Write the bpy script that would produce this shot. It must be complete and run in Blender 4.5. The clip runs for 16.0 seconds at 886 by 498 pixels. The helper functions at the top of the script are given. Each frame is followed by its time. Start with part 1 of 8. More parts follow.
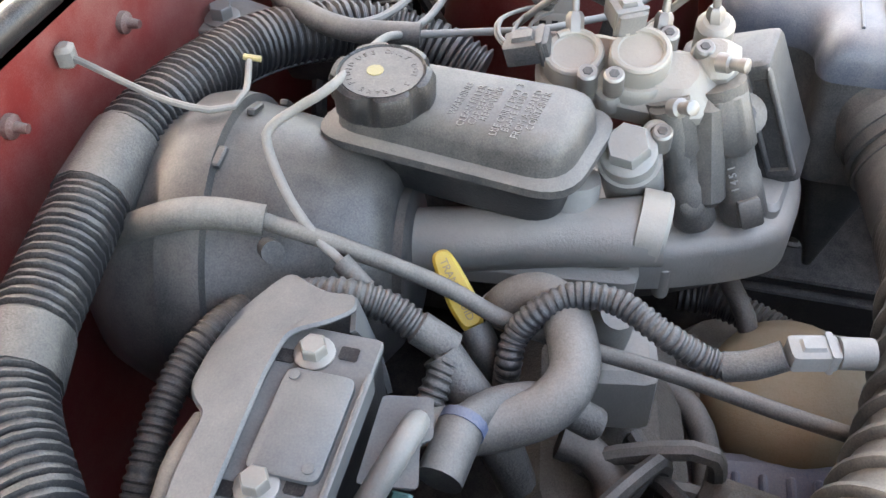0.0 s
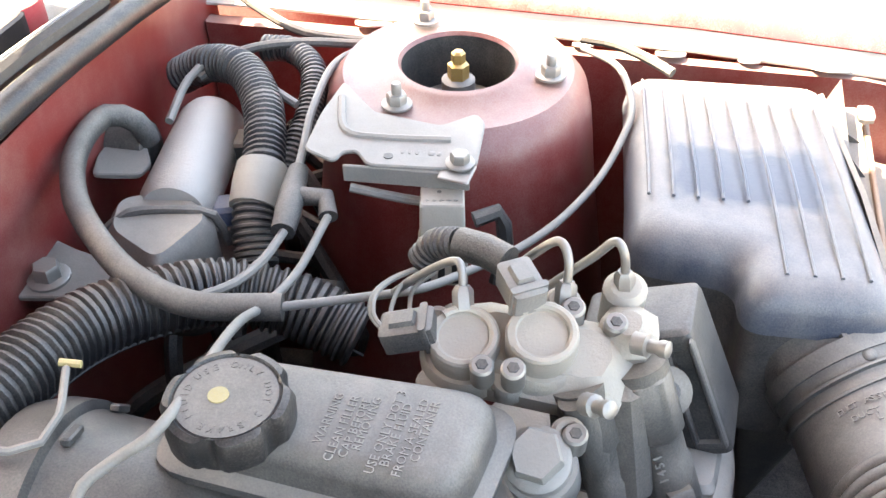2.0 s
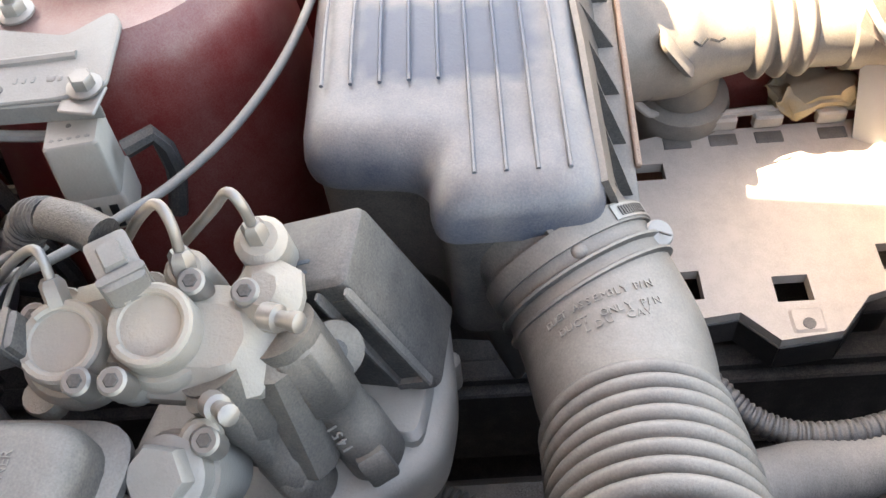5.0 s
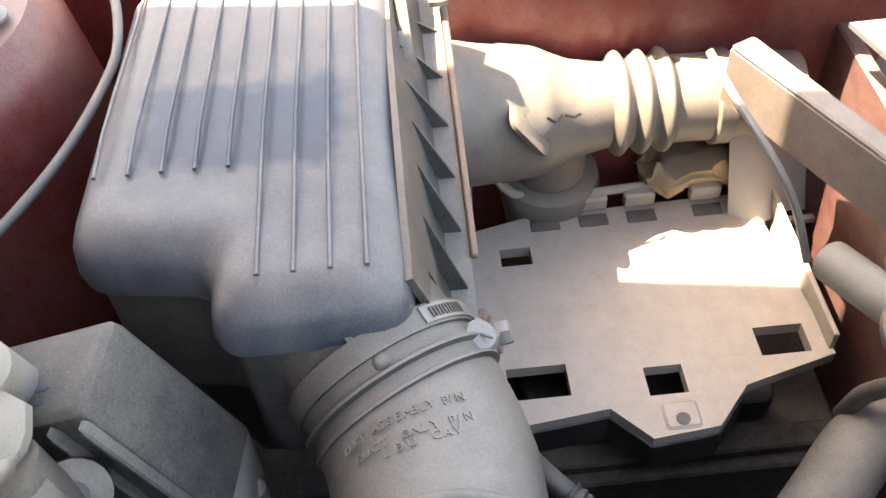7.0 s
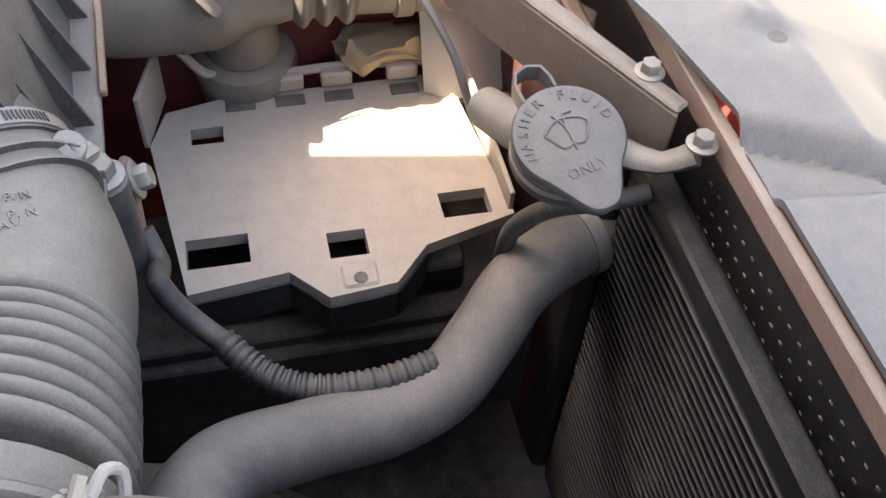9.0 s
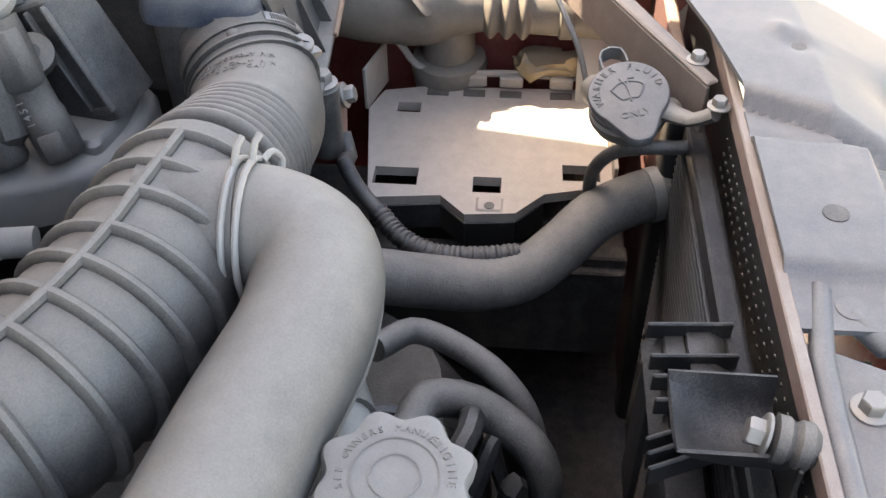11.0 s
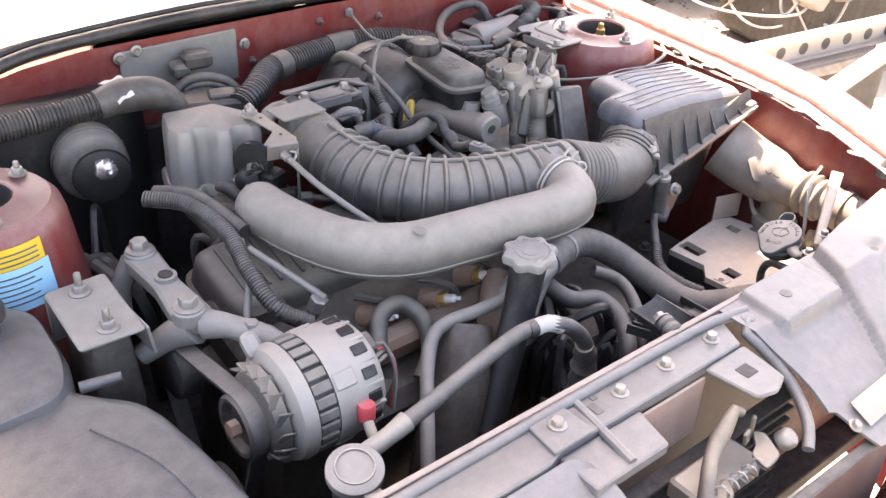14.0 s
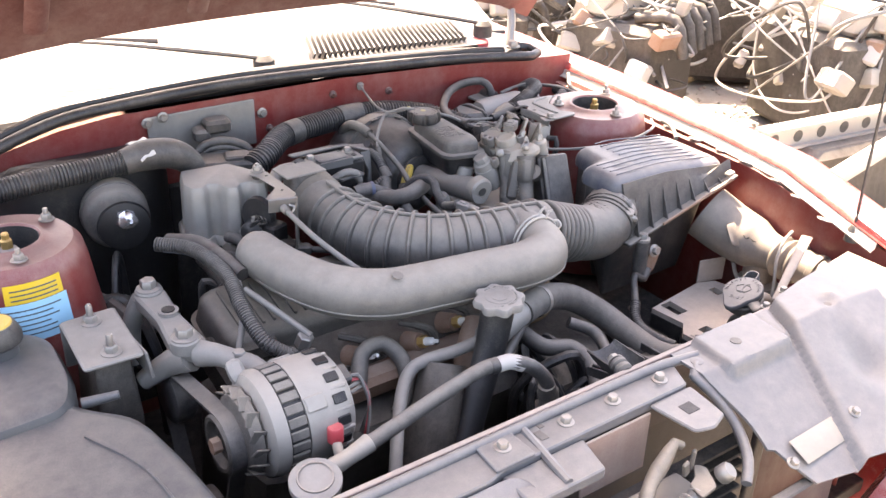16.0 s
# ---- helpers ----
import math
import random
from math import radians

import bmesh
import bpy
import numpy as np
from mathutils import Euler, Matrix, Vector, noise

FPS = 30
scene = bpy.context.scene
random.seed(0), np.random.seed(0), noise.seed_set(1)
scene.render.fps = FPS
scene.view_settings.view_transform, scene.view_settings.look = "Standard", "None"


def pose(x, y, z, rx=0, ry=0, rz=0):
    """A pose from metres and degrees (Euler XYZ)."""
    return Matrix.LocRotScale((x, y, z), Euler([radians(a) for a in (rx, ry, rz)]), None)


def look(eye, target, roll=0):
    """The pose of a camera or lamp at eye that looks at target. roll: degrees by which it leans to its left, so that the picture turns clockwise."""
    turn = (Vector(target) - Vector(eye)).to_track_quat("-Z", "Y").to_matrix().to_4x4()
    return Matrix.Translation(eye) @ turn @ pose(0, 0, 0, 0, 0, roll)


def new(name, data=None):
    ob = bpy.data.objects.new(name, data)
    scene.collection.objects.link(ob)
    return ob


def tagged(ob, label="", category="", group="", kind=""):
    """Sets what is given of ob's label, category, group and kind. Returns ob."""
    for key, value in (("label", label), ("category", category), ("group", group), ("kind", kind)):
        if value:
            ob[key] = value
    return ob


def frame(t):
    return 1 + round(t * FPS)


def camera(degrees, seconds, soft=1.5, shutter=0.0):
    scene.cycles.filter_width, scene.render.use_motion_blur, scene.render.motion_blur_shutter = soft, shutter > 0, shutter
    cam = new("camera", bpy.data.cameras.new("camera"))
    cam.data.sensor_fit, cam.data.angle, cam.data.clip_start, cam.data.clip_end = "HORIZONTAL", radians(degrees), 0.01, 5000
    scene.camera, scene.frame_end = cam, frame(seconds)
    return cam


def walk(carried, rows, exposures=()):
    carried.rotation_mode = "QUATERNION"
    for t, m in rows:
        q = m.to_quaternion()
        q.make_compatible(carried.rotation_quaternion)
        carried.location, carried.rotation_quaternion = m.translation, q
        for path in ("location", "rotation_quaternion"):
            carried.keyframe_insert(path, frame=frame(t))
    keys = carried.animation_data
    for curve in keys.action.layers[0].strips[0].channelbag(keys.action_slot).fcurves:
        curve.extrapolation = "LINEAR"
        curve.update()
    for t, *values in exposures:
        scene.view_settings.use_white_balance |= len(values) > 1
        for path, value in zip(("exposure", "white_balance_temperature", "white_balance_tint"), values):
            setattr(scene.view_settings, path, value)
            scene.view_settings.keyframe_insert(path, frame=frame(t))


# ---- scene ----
cam = camera(49.4, 16.0)
PATH = [
    (0, (-0.259, 0.592, 1.273), (1.057, 0.987, -0.18), -2.8),
    (0.5, (-0.229, 0.599, 1.282), (1.173, 1.0, -0.087), -1.6),
    (1, (-0.19, 0.601, 1.281), (1.278, 0.969, -0.027), -0.8),
    (1.5, (-0.145, 0.602, 1.29), (1.384, 0.917, 0.039), -1.3),
    (2, (-0.099, 0.609, 1.28), (1.406, 0.84, -0.017), -0.7),
    (2.5, (-0.05, 0.615, 1.293), (1.335, 0.841, -0.132), -2.5),
    (3, (-0.03, 0.615, 1.304), (1.267, 0.876, -0.196), -4.7),
    (3.5, (-0.009, 0.608, 1.305), (1.215, 0.909, -0.248), -7.0),
    (4, (0.016, 0.585, 1.301), (1.242, 0.779, -0.268), -5.6),
    (4.5, (0.032, 0.524, 1.279), (1.226, 0.672, -0.319), -7.9),
    (5, (0.043, 0.464, 1.257), (1.235, 0.541, -0.347), -6.8),
    (5.2, (0.051, 0.451, 1.245), (1.282, 0.475, -0.331), -3.8),
    (7.3, (0.092, 0.376, 1.206), (1.4, 0.307, -0.304), -5.1),
    (7.5, (0.084, 0.364, 1.202), (1.321, 0.269, -0.367), -6.8),
    (8, (0.06, 0.32, 1.18), (1.245, 0.177, -0.425), -5.8),
    (8.5, (0.033, 0.296, 1.147), (1.259, -0.023, -0.4), 2.7),
    (8.7, (0.026, 0.292, 1.147), (1.256, -0.083, -0.386), 4.8),
    (10.8, (-0.23, 0.198, 1.188), (1.206, 0.27, -0.202), 0.2),
    (11, (-0.279, 0.197, 1.211), (1.185, 0.336, -0.145), -0.8),
    (11.5, (-0.412, 0.194, 1.282), (1.045, 0.497, -0.053), 0.2),
    (12, (-0.611, 0.144, 1.347), (0.852, 0.8, 0.152), -1.8),
    (12.5, (-0.792, 0.009, 1.423), (0.621, 0.892, 0.316), -0.9),
    (13, (-0.888, -0.146, 1.476), (0.465, 0.815, 0.36), 0.3),
    (13.5, (-0.868, -0.335, 1.502), (0.385, 0.811, 0.445), 3.8),
    (14, (-0.831, -0.519, 1.53), (0.262, 0.767, 0.457), 2.6),
    (14.5, (-0.815, -0.589, 1.547), (0.259, 0.785, 0.568), 2.9),
    (15, (-0.804, -0.634, 1.547), (0.275, 0.768, 0.613), 2.7),
    (15.5, (-0.821, -0.675, 1.545), (0.215, 0.743, 0.588), 1.8),
    (16, (-0.822, -0.699, 1.549), (0.225, 0.733, 0.627), 1.7),
]
EXPOSURES = [(0.0, 3.75, 8350, 11), (1.5, 3.75, 8200, 11), (3.5, 3.45, 8600, 12), (5.0, 3.35, 8700, 12), (7.5, 2.75, 8400, 12), (8.5, 2.7, 8400, 12), (11.0, 2.65, 8150, 12), (12.0, 2.6, 8050, 14), (13.0, 2.65, 8400, 19), (14.5, 3.2, 8500, 22), (16.0, 2.98, 8450, 22)]
walk(cam, [(t, look(eye, target, roll)) for t, eye, target, roll in PATH], EXPOSURES)

# ---- world and light ----
SUN_DIR = Vector((0.135, 0.50, 0.84)).normalized()
world = bpy.data.worlds.new("sky")
scene.world = world
world.use_nodes = True
wn = world.node_tree.nodes
wn.clear()
sky = wn.new("ShaderNodeTexSky")
sky.sky_type = 'NISHITA'
sky.sun_disc = False
sky.sun_elevation = math.asin(SUN_DIR.z)
sky.sun_rotation = math.atan2(SUN_DIR.x, SUN_DIR.y)
sky.dust_density = 3.0
bg = wn.new("ShaderNodeBackground")
bg.inputs["Strength"].default_value = 0.15
wo = wn.new("ShaderNodeOutputWorld")
world.node_tree.links.new(sky.outputs[0], bg.inputs[0])
world.node_tree.links.new(bg.outputs[0], wo.inputs[0])
sun_data = bpy.data.lights.new("sun", 'SUN')
sun_data.energy = 5.0
sun_data.angle = radians(0.53)
sun_data.color = (1.0, 0.94, 0.84)
sun = new("sun", sun_data)
sun.matrix_world = look((0, 0, 0), -SUN_DIR)


# ---- materials ----
DUST = (0.37, 0.335, 0.285)


def dusty(name, colour, rough=0.6, dust=0.35, up=0.35, metal=0.0, grain=60.0, bump=0.15, vary=0.18, coat=0.0, dust_colour=DUST):
    """A surface with blotchy dust: more of it on faces that look up."""
    m = bpy.data.materials.new(name)
    m.use_nodes = True
    nt = m.node_tree
    b = nt.nodes["Principled BSDF"]
    L = nt.links.new
    tc = nt.nodes.new("ShaderNodeTexCoord")
    geo = nt.nodes.new("ShaderNodeNewGeometry")
    pos = geo.outputs["Position"]

    def noise_node(scale, detail=6.0, roughness=0.6):
        k = nt.nodes.new("ShaderNodeTexNoise")
        k.inputs["Scale"].default_value = scale
        k.inputs["Detail"].default_value = detail
        k.inputs["Roughness"].default_value = roughness
        L(pos, k.inputs["Vector"])
        return k.outputs["Fac"]

    def math_node(op, a, c):
        k = nt.nodes.new("ShaderNodeMath")
        k.operation = op
        for i, v in enumerate((a, c)):
            if isinstance(v, (int, float)):
                k.inputs[i].default_value = v
            else:
                L(v, k.inputs[i])
        return k.outputs[0]

    big, small = noise_node(9.0), noise_node(grain, 8.0, 0.7)
    sep = nt.nodes.new("ShaderNodeSeparateXYZ")
    L(geo.outputs["Normal"], sep.inputs[0])
    upw = math_node('MULTIPLY', math_node('POWER', math_node('MAXIMUM', sep.outputs["Z"], 0.0), 1.6), up * 1.2)
    blot = math_node('MULTIPLY', math_node('SUBTRACT', big, 0.5), 1.1)
    fine = math_node('MULTIPLY', math_node('SUBTRACT', small, 0.5), 0.9)
    speck = math_node('MULTIPLY', math_node('SUBTRACT', noise_node(grain * 14, 3.0), 0.5), 0.40)
    streak_at = nt.nodes.new("ShaderNodeMapping")
    streak_at.inputs["Scale"].default_value = (38.0, 38.0, 5.0)
    L(pos, streak_at.inputs["Vector"])
    streak = nt.nodes.new("ShaderNodeTexNoise")
    streak.inputs["Scale"].default_value = 1.0
    streak.inputs["Detail"].default_value = 4.0
    L(streak_at.outputs[0], streak.inputs["Vector"])
    runs = math_node('MULTIPLY', math_node('SUBTRACT', streak.outputs["Fac"], 0.5), 0.22)
    fac = math_node('ADD', math_node('ADD', math_node('ADD', upw, dust - 0.03), math_node('ADD', speck, runs)), math_node('ADD', math_node('MULTIPLY', blot, 0.30), math_node('MULTIPLY', fine, 0.32)))
    clampn = nt.nodes.new("ShaderNodeClamp")
    L(fac, clampn.inputs[0])
    clampn.inputs["Max"].default_value = 0.93
    mix = nt.nodes.new("ShaderNodeMix")
    mix.data_type = 'RGBA'
    mix.inputs[6].default_value = (*colour, 1)
    mix.inputs[7].default_value = (*dust_colour, 1)
    L(clampn.outputs[0], mix.inputs[0])
    hsv = nt.nodes.new("ShaderNodeHueSaturation")
    L(math_node('ADD', math_node('MULTIPLY', small, vary), 1.0 - vary / 2), hsv.inputs["Value"])
    L(mix.outputs[2], hsv.inputs["Color"])
    L(hsv.outputs[0], b.inputs["Base Color"])
    L(math_node('ADD', math_node('MULTIPLY', clampn.outputs[0], (0.74 - rough)), rough), b.inputs["Roughness"])
    L(math_node('MULTIPLY', math_node('SUBTRACT', 1.0, clampn.outputs[0]), metal), b.inputs["Metallic"])
    b.inputs["Coat Weight"].default_value = coat
    b.inputs["Coat Roughness"].default_value = 0.25
    if bump:
        bp = nt.nodes.new("ShaderNodeBump")
        bp.inputs["Strength"].default_value = bump
        bp.inputs["Distance"].default_value = 0.002
        L(math_node('ADD', noise_node(grain * 9, 4.0), math_node('MULTIPLY', noise_node(grain * 1.5, 4.0), 0.8)), bp.inputs["Height"])
        L(bp.outputs[0], b.inputs["Normal"])
    return m


M_PLASTIC = dusty("dusty_black_plastic", (0.028, 0.028, 0.03), 0.5, 0.13, 0.34)
M_DUCT = dusty("dusty_duct_plastic", (0.036, 0.036, 0.036), 0.45, 0.12, 0.47, bump=0.14)
M_PIPE = dusty("dusty_pipe_plastic", (0.07, 0.07, 0.068), 0.42, 0.22, 0.44, bump=0.10)
M_BLACK = dusty("black_plastic", (0.022, 0.022, 0.023), 0.45, 0.09, 0.18)
M_RUBBER = dusty("dusty_rubber", (0.02, 0.02, 0.022), 0.6, 0.11, 0.28)
M_HOSE = dusty("dusty_hose", (0.03, 0.03, 0.03), 0.7, 0.18, 0.30, bump=0.3)
M_CONDUIT = dusty("split_conduit", (0.020, 0.020, 0.022), 0.42, 0.03, 0.22)
M_TAPE = dusty("harness_tape", (0.024, 0.024, 0.025), 0.45, 0.10, 0.24, bump=0.4)
M_WIRE = dusty("grey_wire", (0.13, 0.13, 0.125), 0.45, 0.20, 0.26)
M_RED = dusty("dusty_red_paint", (0.17, 0.018, 0.016), 0.38, 0.10, 0.28, coat=0.3, bump=0.03)
# Darker copy of the red paint: dirt, with shade put into the tone.
M_REDDARK = dusty("dirty_shaded_red_paint", (0.075, 0.018, 0.017), 0.55, 0.14, 0.24, bump=0.1)
M_FENDER = dusty("red_fender_paint", (0.36, 0.045, 0.042), 0.25, 0.02, 0.06, coat=0.6, bump=0.02)
M_ALU = dusty("cast_aluminium", (0.31, 0.295, 0.265), 0.45, 0.24, 0.34, metal=0.35, bump=0.3, dust_colour=(0.42, 0.36, 0.28))
M_ALUDUST = dusty("dusty_cast_aluminium", (0.24, 0.235, 0.222), 0.5, 0.20, 0.32, metal=0.4, bump=0.25)
# Much darker version of the dusty cast aluminium.
M_CAST = dusty("dark_cast_metal", (0.085, 0.080, 0.074), 0.5, 0.06, 0.40, metal=0.3, bump=0.3, dust_colour=(0.40, 0.345, 0.27))
M_STEEL = dusty("zinc_steel", (0.26, 0.25, 0.235), 0.36, 0.14, 0.22, metal=0.7, bump=0.1)
# Pale dusty tone; on the fender flange it stands in for sunlight.
M_LABEL = dusty("pale_dusty_sunlit_sheet", (0.42, 0.41, 0.39), 0.6, 0.35, 0.2, bump=0.03)
M_GREY = dusty("dusty_grey_paint", (0.15, 0.148, 0.140), 0.45, 0.19, 0.26)
M_SUPPORT = dusty("dusty_support_panel", (0.095, 0.100, 0.108), 0.30, 0.07, 0.23, bump=0.08)
M_IRON = dusty("oily_iron", (0.036, 0.031, 0.027), 0.55, 0.12, 0.17, metal=0.3, bump=0.7)
M_DARK = dusty("dark_underbody", (0.018, 0.017, 0.017), 0.8, 0.04, 0.06)
M_BOOST = dusty("booster_paint", (0.036, 0.036, 0.037), 0.36, 0.05, 0.18, bump=0.06)
M_TRAY = dusty("tray_plastic", (0.06, 0.06, 0.06), 0.5, 0.66, 0.2, dust_colour=(0.48, 0.425, 0.365), bump=0.05)
M_SNORK = dusty("snorkel_plastic", (0.05, 0.048, 0.045), 0.45, 0.34, 0.22, dust_colour=(0.38, 0.325, 0.265), bump=0.08)
M_YELLOW = dusty("yellow_plastic", (0.58, 0.40, 0.045), 0.4, 0.10, 0.14)
M_PITCH = dusty("clean_black", (0.010, 0.010, 0.011), 0.5, 0.0, 0.03)
M_CASING = dusty("alternator_casting", (0.27, 0.255, 0.232), 0.45, 0.20, 0.30, metal=0.25, bump=0.25)
M_FOIL = dusty("torn_foil", (0.72, 0.72, 0.73), 0.22, 0.04, 0.10, metal=0.9, bump=0.2)
M_ALT = dusty("bright_cast_aluminium", (0.40, 0.385, 0.355), 0.45, 0.22, 0.20, metal=0.25, bump=0.25)
M_CAP = dusty("dusty_cap_plastic", (0.17, 0.17, 0.165), 0.5, 0.22, 0.24, bump=0.1)
M_SUPRED = dusty("dusty_red_support", (0.13, 0.045, 0.042), 0.5, 0.46, 0.25, bump=0.05)
M_BRACE = dusty("dull_brown_primer", (0.095, 0.068, 0.060), 0.5, 0.24, 0.2, bump=0.05)
M_BLACKRES = dusty("clean_black_plastic", (0.014, 0.014, 0.015), 0.42, 0.03, 0.10)
M_BLUE = dusty("blue_connector", (0.02, 0.05, 0.13), 0.45, 0.15, 0.2)
M_GREEN = dusty("green_connector", (0.015, 0.10, 0.09), 0.45, 0.05, 0.12)
M_BRASS = dusty("brass", (0.60, 0.38, 0.12), 0.35, 0.15, 0.1, metal=0.9)
M_RUST = dusty("rusty_iron", (0.20, 0.09, 0.045), 0.75, 0.25, 0.2, bump=0.6)
M_TANK = dusty("dusty_tank_plastic", (0.085, 0.088, 0.09), 0.45, 0.02, 0.20, bump=0.04)
M_COOL = dusty("coolant_tank_plastic", (0.070, 0.074, 0.077), 0.35, 0.0, 0.14, bump=0.04)
M_COWL = dusty("cowl_plastic", (0.012, 0.012, 0.014), 0.45, 0.0, 0.05)
M_GLASS = dusty("dusty_windscreen", (0.35, 0.36, 0.37), 0.08, 0.55, 0.3, bump=0.0)
M_TAN = dusty("dry_leaf", (0.26, 0.185, 0.09), 0.8, 0.2, 0.2)
M_GROUND = dusty("gravel_ground", (0.30, 0.27, 0.235), 0.9, 0.3, 0.1, grain=25, bump=0.8, vary=0.5)
M_JUNK = dusty("junk_metal", (0.35, 0.34, 0.32), 0.5, 0.3, 0.2, metal=0.5)
M_WHITE = dusty("white_plastic", (0.7, 0.69, 0.65), 0.5, 0.25, 0.1)
M_STYEL = dusty("yellow_label", (0.70, 0.46, 0.02), 0.5, 0.10, 0.05, bump=0)
M_STBLUE = dusty("blue_label", (0.25, 0.55, 0.72), 0.5, 0.08, 0.05, bump=0)
M_INK = dusty("label_ink", (0.05, 0.07, 0.09), 0.6, 0.05, 0.05, bump=0)
M_MARK = dusty("worn_yellow_mark", (0.5, 0.38, 0.04), 0.6, 0.50, 0.1)
M_RELAY = dusty("beige_relay_plastic", (0.24, 0.23, 0.20), 0.5, 0.35, 0.35)
M_EMBOSS = dusty("dusty_lettering", (0.04, 0.04, 0.04), 0.55, 0.40, 0.34, bump=0)
M_REDPL = dusty("red_plastic", (0.5, 0.05, 0.06), 0.4, 0.1, 0.1)

# ---- mesh helpers ----
WHERE = {}


def thing(name, loc, label, category, group="", kind=""):
    ob = new(name)
    ob.location = loc
    ob.empty_display_size = 0.02
    WHERE[ob.name] = Vector(loc)
    return tagged(ob, label, category, group, kind)


def mesh_of(name, bm, mat, smooth=True, sharp=40):
    bmesh.ops.recalc_face_normals(bm, faces=bm.faces)
    me = bpy.data.meshes.new(name)
    if smooth:
        lim = radians(sharp)
        for f in bm.faces:
            f.smooth = True
        for e in bm.edges:
            if len(e.link_faces) == 2 and e.calc_face_angle(0) > lim:
                e.smooth = False
    bm.to_mesh(me)
    bm.free()
    me.materials.append(mat)
    return me


def part(name, bm, mat, parent, label="", smooth=True):
    ob = new(name, mesh_of(name, bm, mat, smooth))
    ob.parent = parent
    if parent.name in WHERE:
        ob.matrix_parent_inverse = Matrix.Translation(-WHERE[parent.name])
    return tagged(ob, label)


def solo(name, bm, mat, label, category, group="", kind="", smooth=True):
    c = [v.co for v in bm.verts]
    o = Vector(((min(v.x for v in c) + max(v.x for v in c)) / 2, (min(v.y for v in c) + max(v.y for v in c)) / 2, min(v.z for v in c)))
    bmesh.ops.translate(bm, verts=bm.verts, vec=-o)
    ob = new(name, mesh_of(name, bm, mat, smooth))
    ob.location = o
    WHERE[ob.name] = o
    return tagged(ob, label, category, group, kind)


def spline(pts, step):
    """Points along a smooth curve through pts, about step apart, with arc lengths."""
    p = [Vector(q) for q in pts]
    if len(p) == 2:
        n = max(1, int((p[1] - p[0]).length / step))
        out = [p[0].lerp(p[1], i / n) for i in range(n + 1)]
    else:
        q = [p[0] * 2 - p[1]] + p + [p[-1] * 2 - p[-2]]
        out = []
        for i in range(1, len(q) - 2):
            n = max(1, int((q[i + 1] - q[i]).length / step))
            for k in range(n):
                t = k / n
                a, b, c, d = q[i - 1], q[i], q[i + 1], q[i + 2]
                out.append(0.5 * ((2 * b) + (c - a) * t + (2 * a - 5 * b + 4 * c - d) * t * t + (3 * b - a - 3 * c + d) * t ** 3))
        out.append(p[-1])
    s = [0.0]
    for a, b in zip(out, out[1:]):
        s.append(s[-1] + (b - a).length)
    return out, s


def sweep(bm, pts, r, n=12, step=0.01, shape=None, caps=True, squash=1.0):
    """A tube along pts; r is a number or a list to run through; shape(s) scales the radius along the length s."""
    path, s = spline(pts, step)
    total = s[-1] or 1
    t0 = (path[1] - path[0]).normalized()
    ref = Vector((0, 0, 1)) if abs(t0.z) < 0.9 else Vector((1, 0, 0))
    u = t0.cross(ref).normalized()
    rings = []
    for i, c in enumerate(path):
        t = (path[min(i + 1, len(path) - 1)] - path[max(i - 1, 0)]).normalized()
        u = (u - t * u.dot(t)).normalized()
        w = t.cross(u)
        if isinstance(r, (int, float)):
            rad = r
        else:
            f = s[i] / total * (len(r) - 1)
            k = min(int(f), len(r) - 2)
            rad = r[k] + (r[k + 1] - r[k]) * (f - k)
        if shape:
            rad *= shape(s[i])
        rings.append([bm.verts.new(c + (u * math.cos(a) + w * math.sin(a) * squash) * rad) for a in [2 * math.pi * j / n for j in range(n)]])
    for a, b in zip(rings, rings[1:]):
        for j in range(n):
            bm.faces.new((a[j], a[(j + 1) % n], b[(j + 1) % n], b[j]))
    if caps:
        bm.faces.new(rings[0][::-1])
        bm.faces.new(rings[-1])
    return bm


def tube(pts, r, n=12, step=0.01, shape=None, caps=True, squash=1.0):
    return sweep(bmesh.new(), pts, r, n, step, shape, caps, squash)


def corrugate(pitch, depth=0.13):
    return lambda s: 1.0 if (s / pitch) % 1.0 < 0.55 else 1.0 - depth


def lathe(bm, profile, origin, axis=(0, 0, 1), n=24, caps=True):
    """profile: (radius, height along axis)."""
    z = Vector(axis).normalized()
    x = z.cross(Vector((0, 0, 1)) if abs(z.z) < 0.9 else Vector((1, 0, 0))).normalized()
    y = z.cross(x)
    o = Vector(origin)
    rings = [[bm.verts.new(o + z * h + (x * math.cos(a) + y * math.sin(a)) * max(r, 1e-4)) for a in [2 * math.pi * j / n for j in range(n)]] for r, h in profile]
    for a, b in zip(rings, rings[1:]):
        for j in range(n):
            bm.faces.new((a[j], a[(j + 1) % n], b[(j + 1) % n], b[j]))
    if caps:
        bm.faces.new(rings[0][::-1])
        bm.faces.new(rings[-1])
    return bm


def turned(profile, origin, axis=(0, 0, 1), n=24, caps=True):
    return lathe(bmesh.new(), profile, origin, axis, n, caps)


def offset(poly, d):
    """The polygon moved inwards by d (anticlockwise corners)."""
    out = []
    n = len(poly)
    for i in range(n):
        p, q, r = Vector(poly[i - 1]), Vector(poly[i]), Vector(poly[(i + 1) % n])
        a, b = (q - p).normalized(), (r - q).normalized()
        na, nb = Vector((-a.y, a.x)), Vector((-b.y, b.x))
        m = (na + nb)
        m = m / max(m.length_squared, 0.3) * 2
        out.append(q + m * d)
    return out


